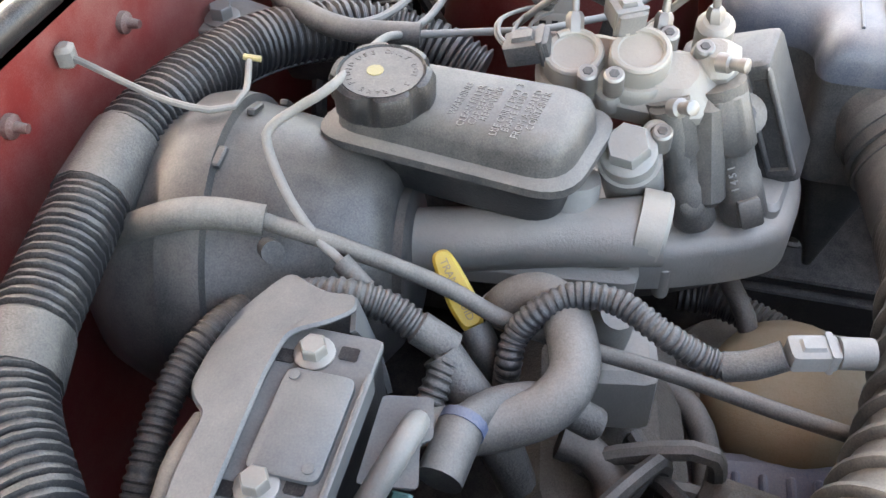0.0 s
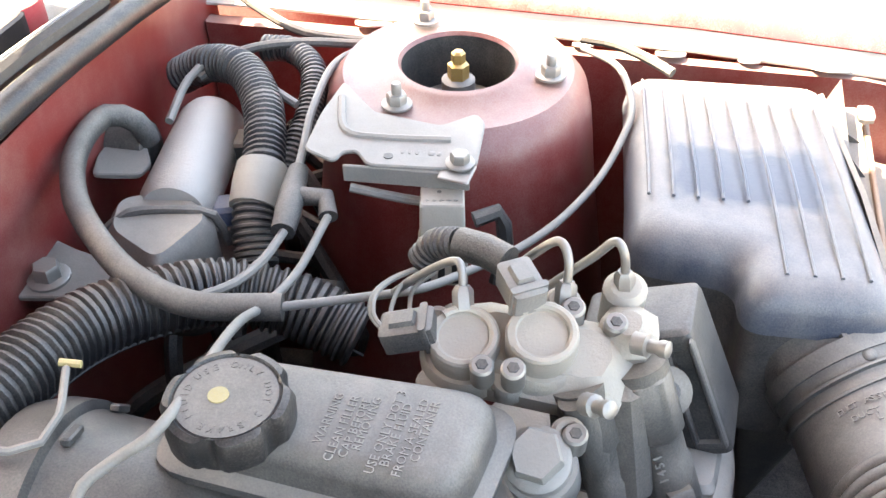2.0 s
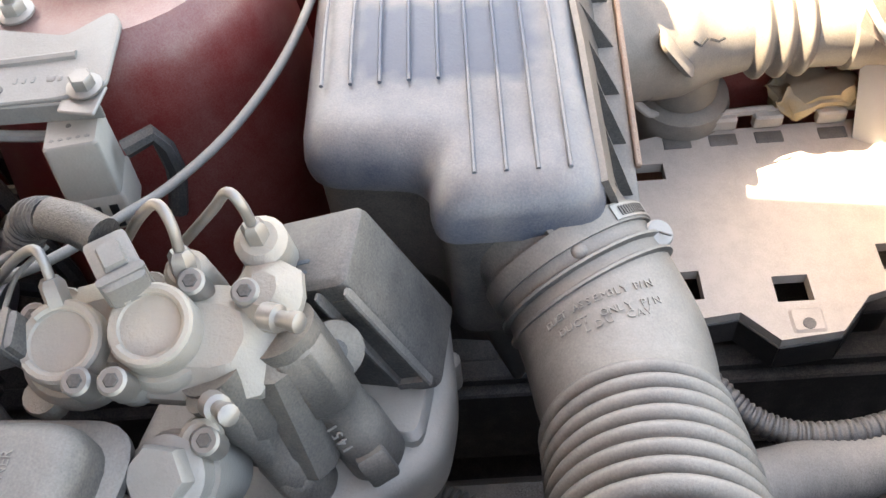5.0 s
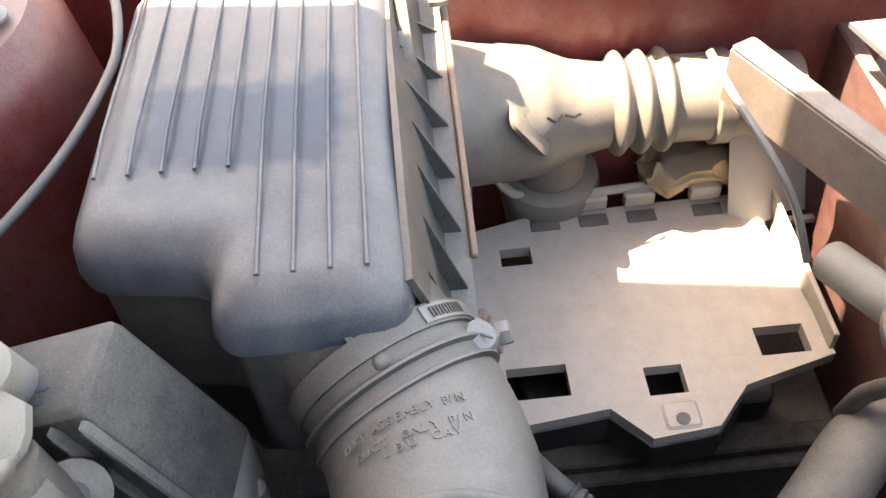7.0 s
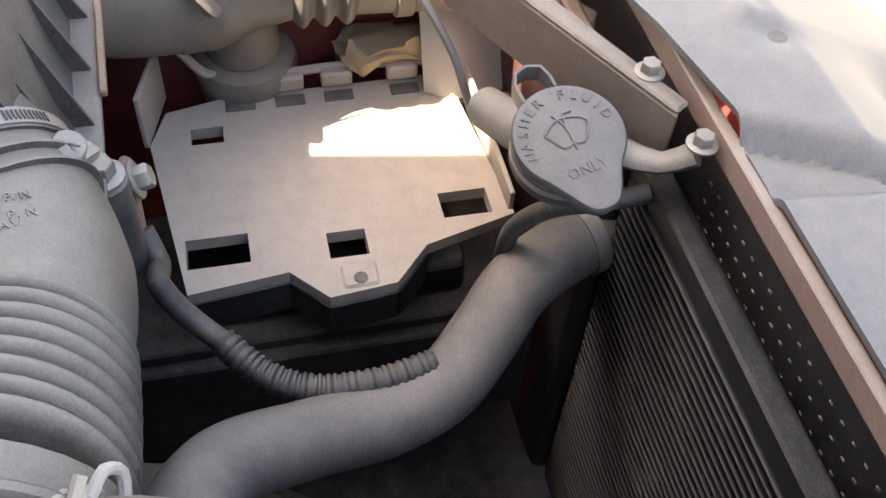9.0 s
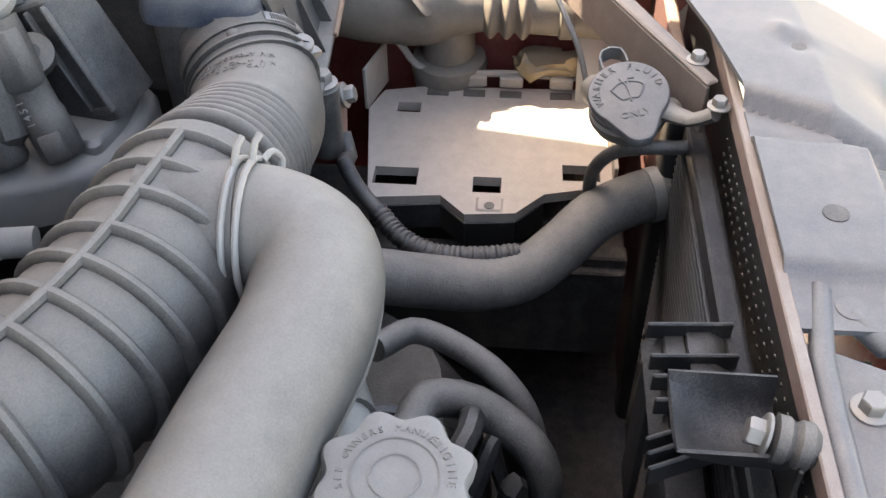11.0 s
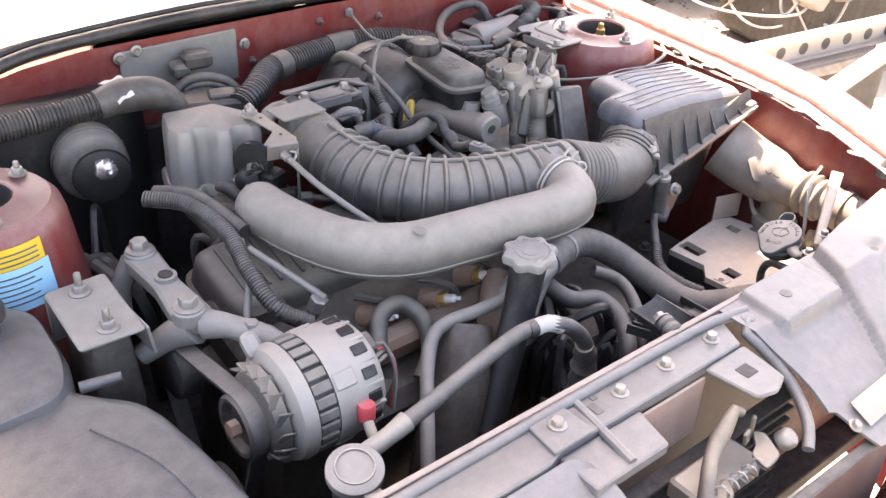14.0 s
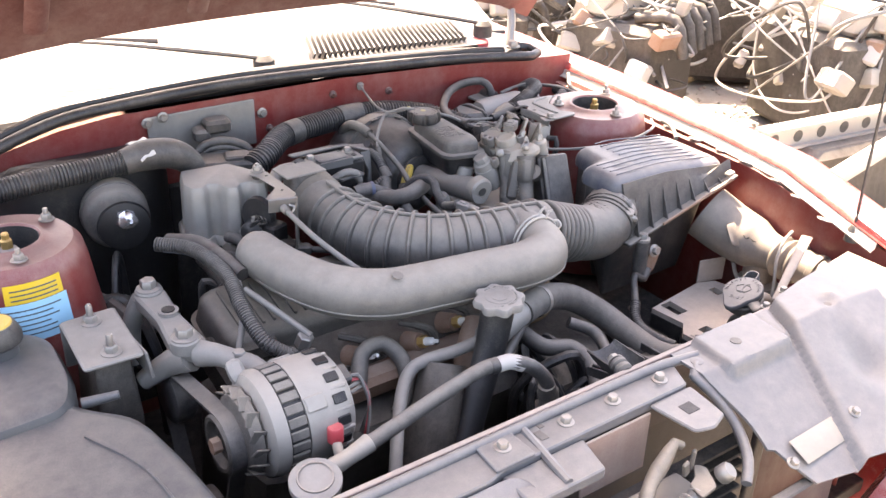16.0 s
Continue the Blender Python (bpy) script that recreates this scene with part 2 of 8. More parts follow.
def rounded(poly, r, k=4):
    out = []
    n = len(poly)
    for i in range(n):
        p, q, w = Vector(poly[i - 1]), Vector(poly[i]), Vector(poly[(i + 1) % n])
        ra = min(r, (p - q).length * 0.45, (w - q).length * 0.45)
        a, b = q + (p - q).normalized() * ra, q + (w - q).normalized() * ra
        for j in range(k + 1):
            t = j / k
            out.append(a * (1 - t) ** 2 + q * 2 * t * (1 - t) + b * t * t)
    return out


def stack(bm, poly, levels, r=0.01, k=4, m=None, top=None):
    """Rounded outlines of poly, one a level (height, inset), joined to a solid. top: a function of (x, y, z) that gives z."""
    rings = []
    for h, inset in levels:
        ring = []
        for p in rounded(offset(poly, inset), max(r - inset * 0.3, 0.001), k):
            v = Vector((p.x, p.y, h))
            if top:
                v.z = top(v.x, v.y, h)
            if m is not None:
                v = m @ v
            ring.append(bm.verts.new(v))
        rings.append(ring)
    for a, b in zip(rings, rings[1:]):
        for j in range(len(a)):
            bm.faces.new((a[j], a[(j + 1) % len(a)], b[(j + 1) % len(a)], b[j]))
    bm.faces.new(rings[0][::-1])
    bm.faces.new(rings[-1])
    return bm


def slab(poly, z0, z1, r=0.004, bevel=0.002, m=None, top=None):
    return stack(bmesh.new(), poly, [(z0, bevel), (z0 + bevel, 0), (z1 - bevel, 0), (z1, bevel)], r, 3, m, top)


def rect(x0, x1, y0, y1):
    return [(x0, y0), (x1, y0), (x1, y1), (x0, y1)]


def block(c, size, rot=(0, 0, 0), bevel=0.004, bm=None):
    x, y, z = [v / 2 for v in size]
    bm = bm or bmesh.new()
    b = min(bevel, z * 0.8)
    return stack(bm, rect(-x, x, -y, y), [(-z, b), (-z + b, 0), (z - b, 0), (z, b)], bevel * 1.5, 2, pose(*c, *rot))


def bolt(name, c, parent, r=0.009, axis=(0, 0, 1), mat=None, stud=0.0, washer=True):
    """A hex bolt or nut with its washer, standing on c."""
    z = Vector(axis).normalized()
    bm = bmesh.new()
    if washer:
        lathe(bm, [(r * 1.5, 0), (r * 1.5, r * 0.2), (r * 1.35, r * 0.3)], c, axis, 16)
    o = Vector(c) + z * r * 0.25
    lathe(bm, [(r, 0), (r, r * 0.9), (r * 0.86, r * 1.05)], o, axis, 6)
    if stud:
        lathe(bm, [(r * 0.5, 0), (r * 0.5, stud), (r * 0.4, stud + r * 0.15)], o + z * r, axis, 12)
    return part(name, bm, mat or M_STEEL, parent)


def perp(axis):
    z = Vector(axis).normalized()
    x = z.cross(Vector((0, 0, 1)) if abs(z.z) < 0.9 else Vector((1, 0, 0))).normalized()
    return z, x, z.cross(x)

# ---- runs of pipes and cables ----
SLEEVE = [(0.086, 0.899, 0.86), (0.08, 0.857, 0.888), (0.086, 0.831, 0.89), (0.092, 0.804, 0.884)]
THROTTLE_CABLE = [(0.092, 0.806, 0.884), (0.091, 0.759, 0.875), (0.096, 0.701, 0.85), (0.094, 0.66, 0.83), (0.1, 0.612, 0.81), (0.1, 0.558, 0.8), (0.094, 0.491, 0.79), (0.091, 0.426, 0.78)]
BRAKE_LINE = [(0.406, 0.767, 0.865), (0.352, 0.774, 0.862), (0.308, 0.782, 0.872), (0.264, 0.785, 0.895)]
BRAKE_LINE_B = [(0.168, 0.783, 0.928), (0.151, 0.799, 0.922), (0.138, 0.813, 0.915), (0.128, 0.812, 0.908), (0.106, 0.793, 0.892), (0.09, 0.772, 0.88), (0.081, 0.754, 0.872)]
LINE_BOOT = [(0.081, 0.755, 0.873), (0.073, 0.738, 0.862)]
CLIP_WIRE = [(0.168, 0.962, 0.923), (0.165, 0.948, 0.921), (0.161, 0.917, 0.912), (0.159, 0.891, 0.905), (0.162, 0.866, 0.9), (0.171, 0.854, 0.898), (0.19, 0.854, 0.896), (0.223, 0.866, 0.894)]
CONDUIT_A = [(0.065, 0.788, 0.85), (0.061, 0.771, 0.862), (0.062, 0.747, 0.868), (0.064, 0.725, 0.862), (0.061, 0.705, 0.852), (0.059, 0.685, 0.84)]
CONDUIT_B = [(0.068, 0.818, 0.83), (0.044, 0.824, 0.838), (0.019, 0.831, 0.836), (-0.009, 0.833, 0.83), (-0.042, 0.831, 0.82), (-0.06, 0.83, 0.81)]
CONDUIT_C = [(0.066, 0.656, 0.790), (0.070, 0.655, 0.818), (0.083, 0.653, 0.833), (0.092, 0.641, 0.848), (0.101, 0.623, 0.855), (0.101, 0.598, 0.855), (0.089, 0.572, 0.850), (0.085, 0.551, 0.841), (0.083, 0.535, 0.838)]
TAPE_C = [(0.083, 0.537, 0.838), (0.084, 0.522, 0.843), (0.088, 0.507, 0.851)]
CONN_C = [(0.089, 0.506, 0.852), (0.092, 0.499, 0.852), (0.096, 0.480, 0.851), (0.100, 0.462, 0.850)]
PCV_HOSE = [(0.112, 0.672, 0.800), (0.112, 0.664, 0.822), (0.113, 0.650, 0.834), (0.107, 0.636, 0.839), (0.090, 0.624, 0.839), (0.062, 0.616, 0.836), (0.040, 0.627, 0.829), (0.027, 0.650, 0.824), (0.016, 0.675, 0.824), (0.006, 0.700, 0.826)]
CONDUIT_D = [(0.003, 0.705, 0.79), (0.02, 0.693, 0.82), (0.036, 0.689, 0.832), (0.051, 0.685, 0.84)]
HOSE_LOW = [(0.195, 0.594, 0.7), (0.174, 0.557, 0.69), (0.148, 0.529, 0.68), (0.099, 0.517, 0.66)]
HOSE_LOW_B = [(0.078, 0.622, 0.74), (0.077, 0.603, 0.735), (0.063, 0.586, 0.73), (0.05, 0.582, 0.72)]
HOSE_LOW_C = [(0.275, 0.52, 0.7), (0.252, 0.505, 0.69), (0.236, 0.496, 0.67)]
CONDUIT_E = [(0.29, 0.555, 0.66), (0.29, 0.528, 0.66), (0.279, 0.496, 0.66), (0.263, 0.464, 0.66)]
LOOP_HOSE = [(0.494, 0.933, 0.855), (0.489, 0.937, 0.875), (0.48, 0.956, 0.885), (0.429, 0.955, 0.888), (0.38, 0.935, 0.885), (0.34, 0.9, 0.88), (0.314, 0.866, 0.877), (0.299, 0.824, 0.875), (0.305, 0.77, 0.874)]
LOOP_LINE = [(0.305, 0.772, 0.874), (0.324, 0.726, 0.87), (0.347, 0.689, 0.862), (0.387, 0.66, 0.848), (0.41, 0.641, 0.842), (0.445, 0.61, 0.845), (0.494, 0.582, 0.85), (0.548, 0.564, 0.855)]
LOOP_LINE_END = [(0.555, 0.561, 0.857), (0.581, 0.558, 0.862), (0.632, 0.569, 0.868), (0.659, 0.601, 0.87)]
LINE_L = [(0.386, 0.793, 0.865), (0.355, 0.798, 0.866), (0.328, 0.809, 0.868), (0.311, 0.823, 0.872)]
COUPLER = [(0.448, 0.798, 0.872), (0.387, 0.794, 0.864)]
ELBOW = [(0.423, 0.79, 0.868), (0.423, 0.772, 0.868), (0.407, 0.767, 0.864)]
LINE_UP = [(0.431, 0.797, 0.87), (0.485, 0.803, 0.872), (0.527, 0.807, 0.875), (0.594, 0.806, 0.875), (0.64, 0.787, 0.87)]
CONDUIT_W = [(0.601, 0.947, 0.85), (0.595, 0.916, 0.868), (0.576, 0.879, 0.875), (0.527, 0.848, 0.872), (0.471, 0.833, 0.858), (0.432, 0.831, 0.84), (0.404, 0.824, 0.815)]
CONDUIT_W2 = [(0.642, 0.881, 0.86), (0.636, 0.853, 0.862), (0.604, 0.827, 0.86), (0.549, 0.819, 0.85), (0.506, 0.823, 0.84), (0.466, 0.825, 0.825)]
WIRE_W = [(0.512, 0.922, 0.862), (0.565, 0.923, 0.87), (0.596, 0.905, 0.876), (0.57, 0.872, 0.876), (0.545, 0.826, 0.865)]
WIRE_W2 = [(0.574, 0.919, 0.865), (0.613, 0.891, 0.872), (0.634, 0.846, 0.872), (0.645, 0.794, 0.868)]
FENDER_WIRE = [(0.723, 0.931, 0.87), (0.666, 0.861, 0.868), (0.657, 0.817, 0.866), (0.658, 0.786, 0.865)]
FENDER_WIRE_B = [(0.695, 0.602, 0.86), (0.687, 0.571, 0.86), (0.668, 0.542, 0.858), (0.652, 0.522, 0.855)]
ABS_LINE_A = [(0.305, 0.601, 0.905), (0.312, 0.601, 0.925), (0.32, 0.607, 0.932), (0.324, 0.619, 0.92), (0.333, 0.638, 0.89)]
ABS_LINE_B = [(0.32, 0.568, 0.905), (0.321, 0.57, 0.925), (0.325, 0.576, 0.931), (0.328, 0.587, 0.916), (0.337, 0.613, 0.88)]
ABS_LINE_C = [(0.293, 0.658, 0.905), (0.302, 0.66, 0.92), (0.307, 0.665, 0.922), (0.314, 0.682, 0.906), (0.321, 0.704, 0.88)]
ABS_CONDUIT = [(0.339, 0.689, 0.892), (0.339, 0.68, 0.905), (0.331, 0.665, 0.915), (0.323, 0.649, 0.918), (0.314, 0.635, 0.918)]
ABS_WIRE_A = [(0.337, 0.686, 0.89), (0.317, 0.702, 0.895), (0.297, 0.709, 0.9), (0.28, 0.707, 0.9), (0.27, 0.698, 0.898)]
ABS_WIRE_B = [(0.335, 0.687, 0.888), (0.318, 0.698, 0.89), (0.295, 0.7, 0.893), (0.28, 0.697, 0.896)]
ABS_WIRE_C = [(0.338, 0.68, 0.885), (0.322, 0.691, 0.885), (0.304, 0.691, 0.888), (0.286, 0.687, 0.894)]
ABS_CONN_L = [(0.274, 0.701, 0.892), (0.277, 0.688, 0.896), (0.276, 0.671, 0.9)]
ABS_CONN_T = [(0.31, 0.633, 0.918), (0.298, 0.625, 0.918), (0.285, 0.619, 0.915)]
STARTER_HOSE = [(-0.394, 0.65, 0.845), (-0.351, 0.607, 0.842), (-0.334, 0.525, 0.832), (-0.342, 0.452, 0.81), (-0.335, 0.395, 0.78), (-0.298, 0.373, 0.752)]
STARTER_HOSE_B = [(-0.365, 0.68, 0.83), (-0.334, 0.633, 0.838), (-0.321, 0.573, 0.836), (-0.31, 0.519, 0.825)]
THIN_PIPE = [(-0.324, 0.505, 0.825), (-0.335, 0.465, 0.8), (-0.366, 0.42, 0.765), (-0.376, 0.399, 0.755)]
THIN_PIPE_B = [(-0.322, 0.487, 0.82), (-0.292, 0.435, 0.795), (-0.266, 0.386, 0.772)]
CRUISE_CABLE = [(-0.202, 0.589, 0.885), (-0.194, 0.514, 0.868), (-0.182, 0.46, 0.855), (-0.165, 0.404, 0.84), (-0.147, 0.362, 0.82)]
LOW_CABLE = [(-0.181, 0.602, 0.8), (-0.167, 0.561, 0.79), (-0.13, 0.525, 0.785), (-0.075, 0.485, 0.78)]
LOW_CABLE_B = [(-0.29, 0.647, 0.8), (-0.264, 0.608, 0.8), (-0.239, 0.571, 0.79)]
AC_HOSE = [(-0.004, 0.137, 0.7), (-0.022, 0.133, 0.745), (-0.049, 0.138, 0.778), (-0.078, 0.151, 0.79), (-0.123, 0.157, 0.79), (-0.206, 0.147, 0.782), (-0.284, 0.136, 0.772), (-0.323, 0.133, 0.765)]
AC_FITTING = [(-0.319, 0.134, 0.766), (-0.344, 0.132, 0.76), (-0.375, 0.134, 0.75)]
HEATER_PIPE = [(-0.028, 0.271, 0.745), (-0.081, 0.277, 0.738), (-0.136, 0.284, 0.735), (-0.168, 0.275, 0.728), (-0.205, 0.238, 0.712), (-0.249, 0.18, 0.68), (-0.272, 0.148, 0.64)]
RETURN_PIPE = [(0.078, 0.297, 0.73), (0.047, 0.282, 0.72), (0.005, 0.259, 0.7)]
TRANS_HOSE = [(0.079, 0.313, 0.7), (0.093, 0.265, 0.69), (0.14, 0.248, 0.68), (0.147, 0.205, 0.66), (0.124, 0.165, 0.62), (0.11, 0.17, 0.48)]
TRANS_HOSE_B = [(0.166, 0.289, 0.7), (0.203, 0.259, 0.68), (0.179, 0.199, 0.66), (0.159, 0.17, 0.6), (0.16, 0.18, 0.45)]
GROUND_CABLE = [(0.377, 0.344, 0.7), (0.369, 0.333, 0.68), (0.355, 0.314, 0.665), (0.333, 0.291, 0.655), (0.321, 0.263, 0.65), (0.319, 0.226, 0.65), (0.326, 0.189, 0.65)]
WASHER_HOSE = [(0.393, 0.13, 0.66), (0.383, 0.129, 0.7), (0.369, 0.114, 0.73), (0.356, 0.089, 0.745), (0.358, 0.058, 0.745)]
SNORKEL_WIRE = [(0.595, 0.184, 0.8), (0.561, 0.176, 0.79), (0.526, 0.159, 0.77), (0.506, 0.142, 0.74), (0.488, 0.13, 0.7)]

# ---- setting ----
bm = bmesh.new()
g = [[bm.verts.new((x, y, 0.0)) for x in (-400, -30, -8, -2, 2, 8, 30, 400)] for y in (-400, -30, -8, -2, 2, 8, 30, 400)]
for a, b in zip(g, g[1:]):
    for i in range(len(a) - 1):
        bm.faces.new((a[i], a[i + 1], b[i + 1], b[i]))
ground = solo("ground", bm, M_GROUND, "bright dusty gravel ground of a scrap yard", "ground", kind="structure")

TOPLINE = [(-0.80, 0.845), (-0.66, 0.885), (-0.54, 0.918), (-0.44, 0.940), (-0.34, 0.950), (0.12, 0.946), (0.40, 0.930), (0.62, 0.912), (0.76, 0.905)]


def wall_top(x, y, h):
    if h < 0.5:
        return h
    for (xa, za), (xb, zb) in zip(TOPLINE, TOPLINE[1:]):
        if x <= xb:
            return za + (zb - za) * max(0.0, (x - xa) / (xb - xa))
    return TOPLINE[-1][1]


firewall = solo("wall_firewall", stack(bmesh.new(), [(x, 0.968) for x, z in TOPLINE] + [(x, 0.985) for x, z in TOPLINE[::-1]], [(0.30, 0.0), (0.925, 0.0)], 0.001, 1, None, wall_top), M_RED, "dusty red painted firewall behind the engine", "firewall", kind="structure")
# Added sheet that darkens the lower firewall in place of shade.
shade_f = solo("shade_sheet", slab(rect(-0.76, -0.06, 0.953, 0.9665), 0.34, 0.80, 0.02, 0.004), M_DARK, "added dark sheet standing in for shade low on the firewall", "insulation mat")
inner_r = solo("wall_inner_fender", stack(bmesh.new(), [(0.660, 0.02), (0.668, 0.02), (0.700, 0.35), (0.731, 0.90), (0.731, 0.966), (0.715, 0.966), (0.690, 0.35)], [(0.30, 0.0), (0.838, 0.0)], 0.002, 1, None, lambda x, y, h: h if h < 0.5 else h - 0.12 * max(0, 0.35 - y) + 0.01 * max(0, y - 0.5)), M_RED, "dirty red inner fender wall", "inner fender", kind="structure")
# Darker red than the right wall, shade included in the paint.
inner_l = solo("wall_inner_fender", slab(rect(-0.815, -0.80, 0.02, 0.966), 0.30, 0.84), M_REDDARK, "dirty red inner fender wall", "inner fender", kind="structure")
floor_pan = solo("floor", slab(rect(-0.83, 0.73, 0.0, 1.0), 0.27, 0.2985), M_DARK, "black undertray below the engine", "undertray", kind="structure")
for x0, x1, z1 in ((0.42, 0.58, 0.54), (-0.66, -0.52, 0.58)):
    rail = thing("frame_rail", ((x0 + x1) / 2, 0.5, 0.42), "dark dirty frame rail beside the engine", "frame rail")
    part("rail", slab(rect(x0, x1, 0.08, 0.966), 0.42, z1, 0.01), M_DARK, rail)
    part("flange", slab(rect(x0 + 0.01, x0 + 0.03, 0.08, 0.966), z1, z1 + 0.012, 0.003), M_DARK, rail)
    for y in (0.16, 0.30, 0.44):
        bolt("bolt", ((x0 + x1) / 2, y, z1), rail, 0.009, mat=M_IRON)


def text(body, size, m, mat, parent, name="lettering", depth=0.0006, align='LEFT'):
    c = bpy.data.curves.new(name, 'FONT')
    c.body, c.size, c.extrude, c.align_x = body, size, depth, align
    c.resolution_u = 2
    c.materials.append(mat)
    tmp = new("lettering_curve", c)
    me = bpy.data.meshes.new_from_object(tmp)
    bpy.data.objects.remove(tmp)
    bpy.data.curves.remove(c)
    for p in me.polygons:
        p.use_smooth = False
    ob = new(name, me)
    ob.parent = parent
    ob.matrix_basis = (Matrix.Translation(-WHERE[parent.name]) if parent.name in WHERE else Matrix.Identity(4)) @ m
    return ob


def arc_text(body, size, centre, radius, start, mat, parent, clockwise=True, m=None, depth=0.0006):
    """Words on a ring, letter tops outwards, from the start angle on."""
    step = size * 0.78 / radius
    a = radians(start)
    base = m if m is not None else Matrix.Translation(centre)
    for letter in body:
        if letter != " ":
            text(letter, size, base @ pose(radius * math.cos(a), radius * math.sin(a), 0, 0, 0, math.degrees(a) - 90), mat, parent, align='CENTER', depth=depth)
        a -= step


def fender(side):
    e = thing("fender", (side * 0.80, 0.5, 0.3), "bright red painted fender with a pale inner flange", "fender")
    out = 0.0 if side > 0 else 0.075
    ys = [-0.05, 0.05, 0.15, 0.3, 0.5, 0.7, 0.9, 1.1, 1.4, 1.8]

    def shell(prof, thick, ys=ys):
        bm = bmesh.new()
        rows = []
        for y in ys:
            f = max(0.0, 0.35 - y)
            rows.append([bm.verts.new((side * (x + out - f * 0.22 - 0.05 * max(0, 0.9 - y)), y, z - f * 0.12 + 0.02 * max(0, y - 0.5))) for x, z in prof])
        for a, b in zip(rows, rows[1:]):
            for i in range(len(a) - 1):
                bm.faces.new((a[i], a[i + 1], b[i + 1], b[i]))
        bm.normal_update()
        bmesh.ops.solidify(bm, geom=bm.faces, thickness=thick)
        return bm
    part("panel", shell([(0.744, 0.862), (0.752, 0.872), (0.775, 0.878), (0.81, 0.876), (0.845, 0.862), (0.878, 0.82), (0.886, 0.72), (0.88, 0.45), (0.86, 0.2)], 0.003), M_FENDER, e)
    # Sunlight on the red flange is put into a pale colour.
    part("flange", shell([(0.731, 0.846), (0.741, 0.849), (0.745, 0.860)], 0.003, ys[1:8]), M_LABEL, e, "inner flange coloured pale to look sunlit")
    # Pale discs painted as sun falling through the flange holes.
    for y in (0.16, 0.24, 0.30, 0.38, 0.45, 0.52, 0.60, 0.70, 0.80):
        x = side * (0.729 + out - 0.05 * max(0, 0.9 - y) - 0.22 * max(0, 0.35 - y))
        part("sun_spot", turned([(0.010 + 0.004 * (round(y * 100) % 3), -0.001), (0.010 + 0.004 * (round(y * 100) % 3), 0.001)], (x, y, 0.842 + 0.02 * max(0, y - 0.5) - 0.12 * max(0, 0.35 - y)), (0.3 * side, 0, 1), 14), M_LABEL, e)
    return e


fender(1)
fender(-1)

# rear seal and cowl
seal = thing("hood_seal", (0, 0.97, 0.92), "long black rubber seal along the firewall top", "rubber seal")
SEAL = [(-0.80, 0.90, 0.86), (-0.66, 0.93, 0.90), (-0.54, 0.955, 0.935), (-0.44, 0.968, 0.958), (-0.34, 0.972, 0.966), (-0.125, 0.975, 0.970), (0.12, 0.975, 0.960), (0.40, 0.972, 0.942), (0.56, 0.962, 0.928), (0.625, 0.955, 0.922), (0.655, 0.97, 0.922), (0.655, 1.00, 0.926), (0.62, 1.02, 0.93)]
part("bulb", tube(SEAL, 0.011, 10, 0.02), M_BLACKRES, seal)
part("flange", tube([(x, y + 0.019, z + 0.010) for x, y, z in SEAL[:-4]], 0.008, 8, 0.02), M_PITCH, seal)
part("trim_strip", tube([(x, y + 0.024, z + 0.016) for x, y, z in SEAL[3:-4]], 0.0018, 6, 0.02), M_LABEL, seal, "pale worn trim strip")
cowl = thing("cowl_panel", (0, 1.1, 0.90), "black plastic cowl panel with louvres below the windscreen", "cowl panel")
part("panel", slab([(-0.85, 0.995), (0.64, 1.0), (0.70, 1.10), (0.62, 1.26), (0.2, 1.34), (-0.3, 1.36), (-0.80, 1.30)], 0.885, 0.925, 0.02), M_COWL, cowl)
part("raised_step", slab([(-0.80, 1.02), (-0.40, 1.01), (0.10, 1.02), (0.12, 1.13), (-0.08, 1.10), (-0.25, 1.09), (-0.40, 1.12), (-0.52, 1.06), (-0.80, 1.05)], 0.925, 0.952, 0.03, 0.008), M_COWL, cowl, "dusty grey raised part")
for i in range(30):
    x = 0.165 + i * 0.0125
    part("louvre", block((x, 1.17 - 0.0018 * i, 0.957), (0.005, 0.16, 0.014), (0, 25, -22), 0.002), M_COWL, cowl)
part("louvre_bed", slab([(0.14, 1.06), (0.52, 1.02), (0.60, 1.14), (0.24, 1.27)], 0.925, 0.948, 0.01), M_COWL, cowl)
bm = bmesh.new()
rows = []
for i in range(9):
    v = i / 8
    rows.append([bm.verts.new((u * (0.74 - 0.10 * v), 1.33 + v * 0.62 - 0.12 * u * u, 0.90 + v * 0.42)) for u in [k / 6 - 1 for k in range(13)]])
for a, b in zip(rows, rows[1:]):
    for i in range(12):
        bm.faces.new((a[i], a[i + 1], b[i + 1], b[i]))
bm.normal_update()
bmesh.ops.solidify(bm, geom=bm.faces, thickness=0.005)
screen = thing("windscreen", (0, 1.33, 0.90), "dust-covered windscreen in full sun", "windscreen")
part("pane", bm, M_GLASS, screen)
part("rubber_edge", tube([(u * 0.745, 1.325 - 0.12 * u * u, 0.905) for u in [k / 8 - 1 for k in range(17)]], 0.008, 8, 0.04), M_PITCH, screen)


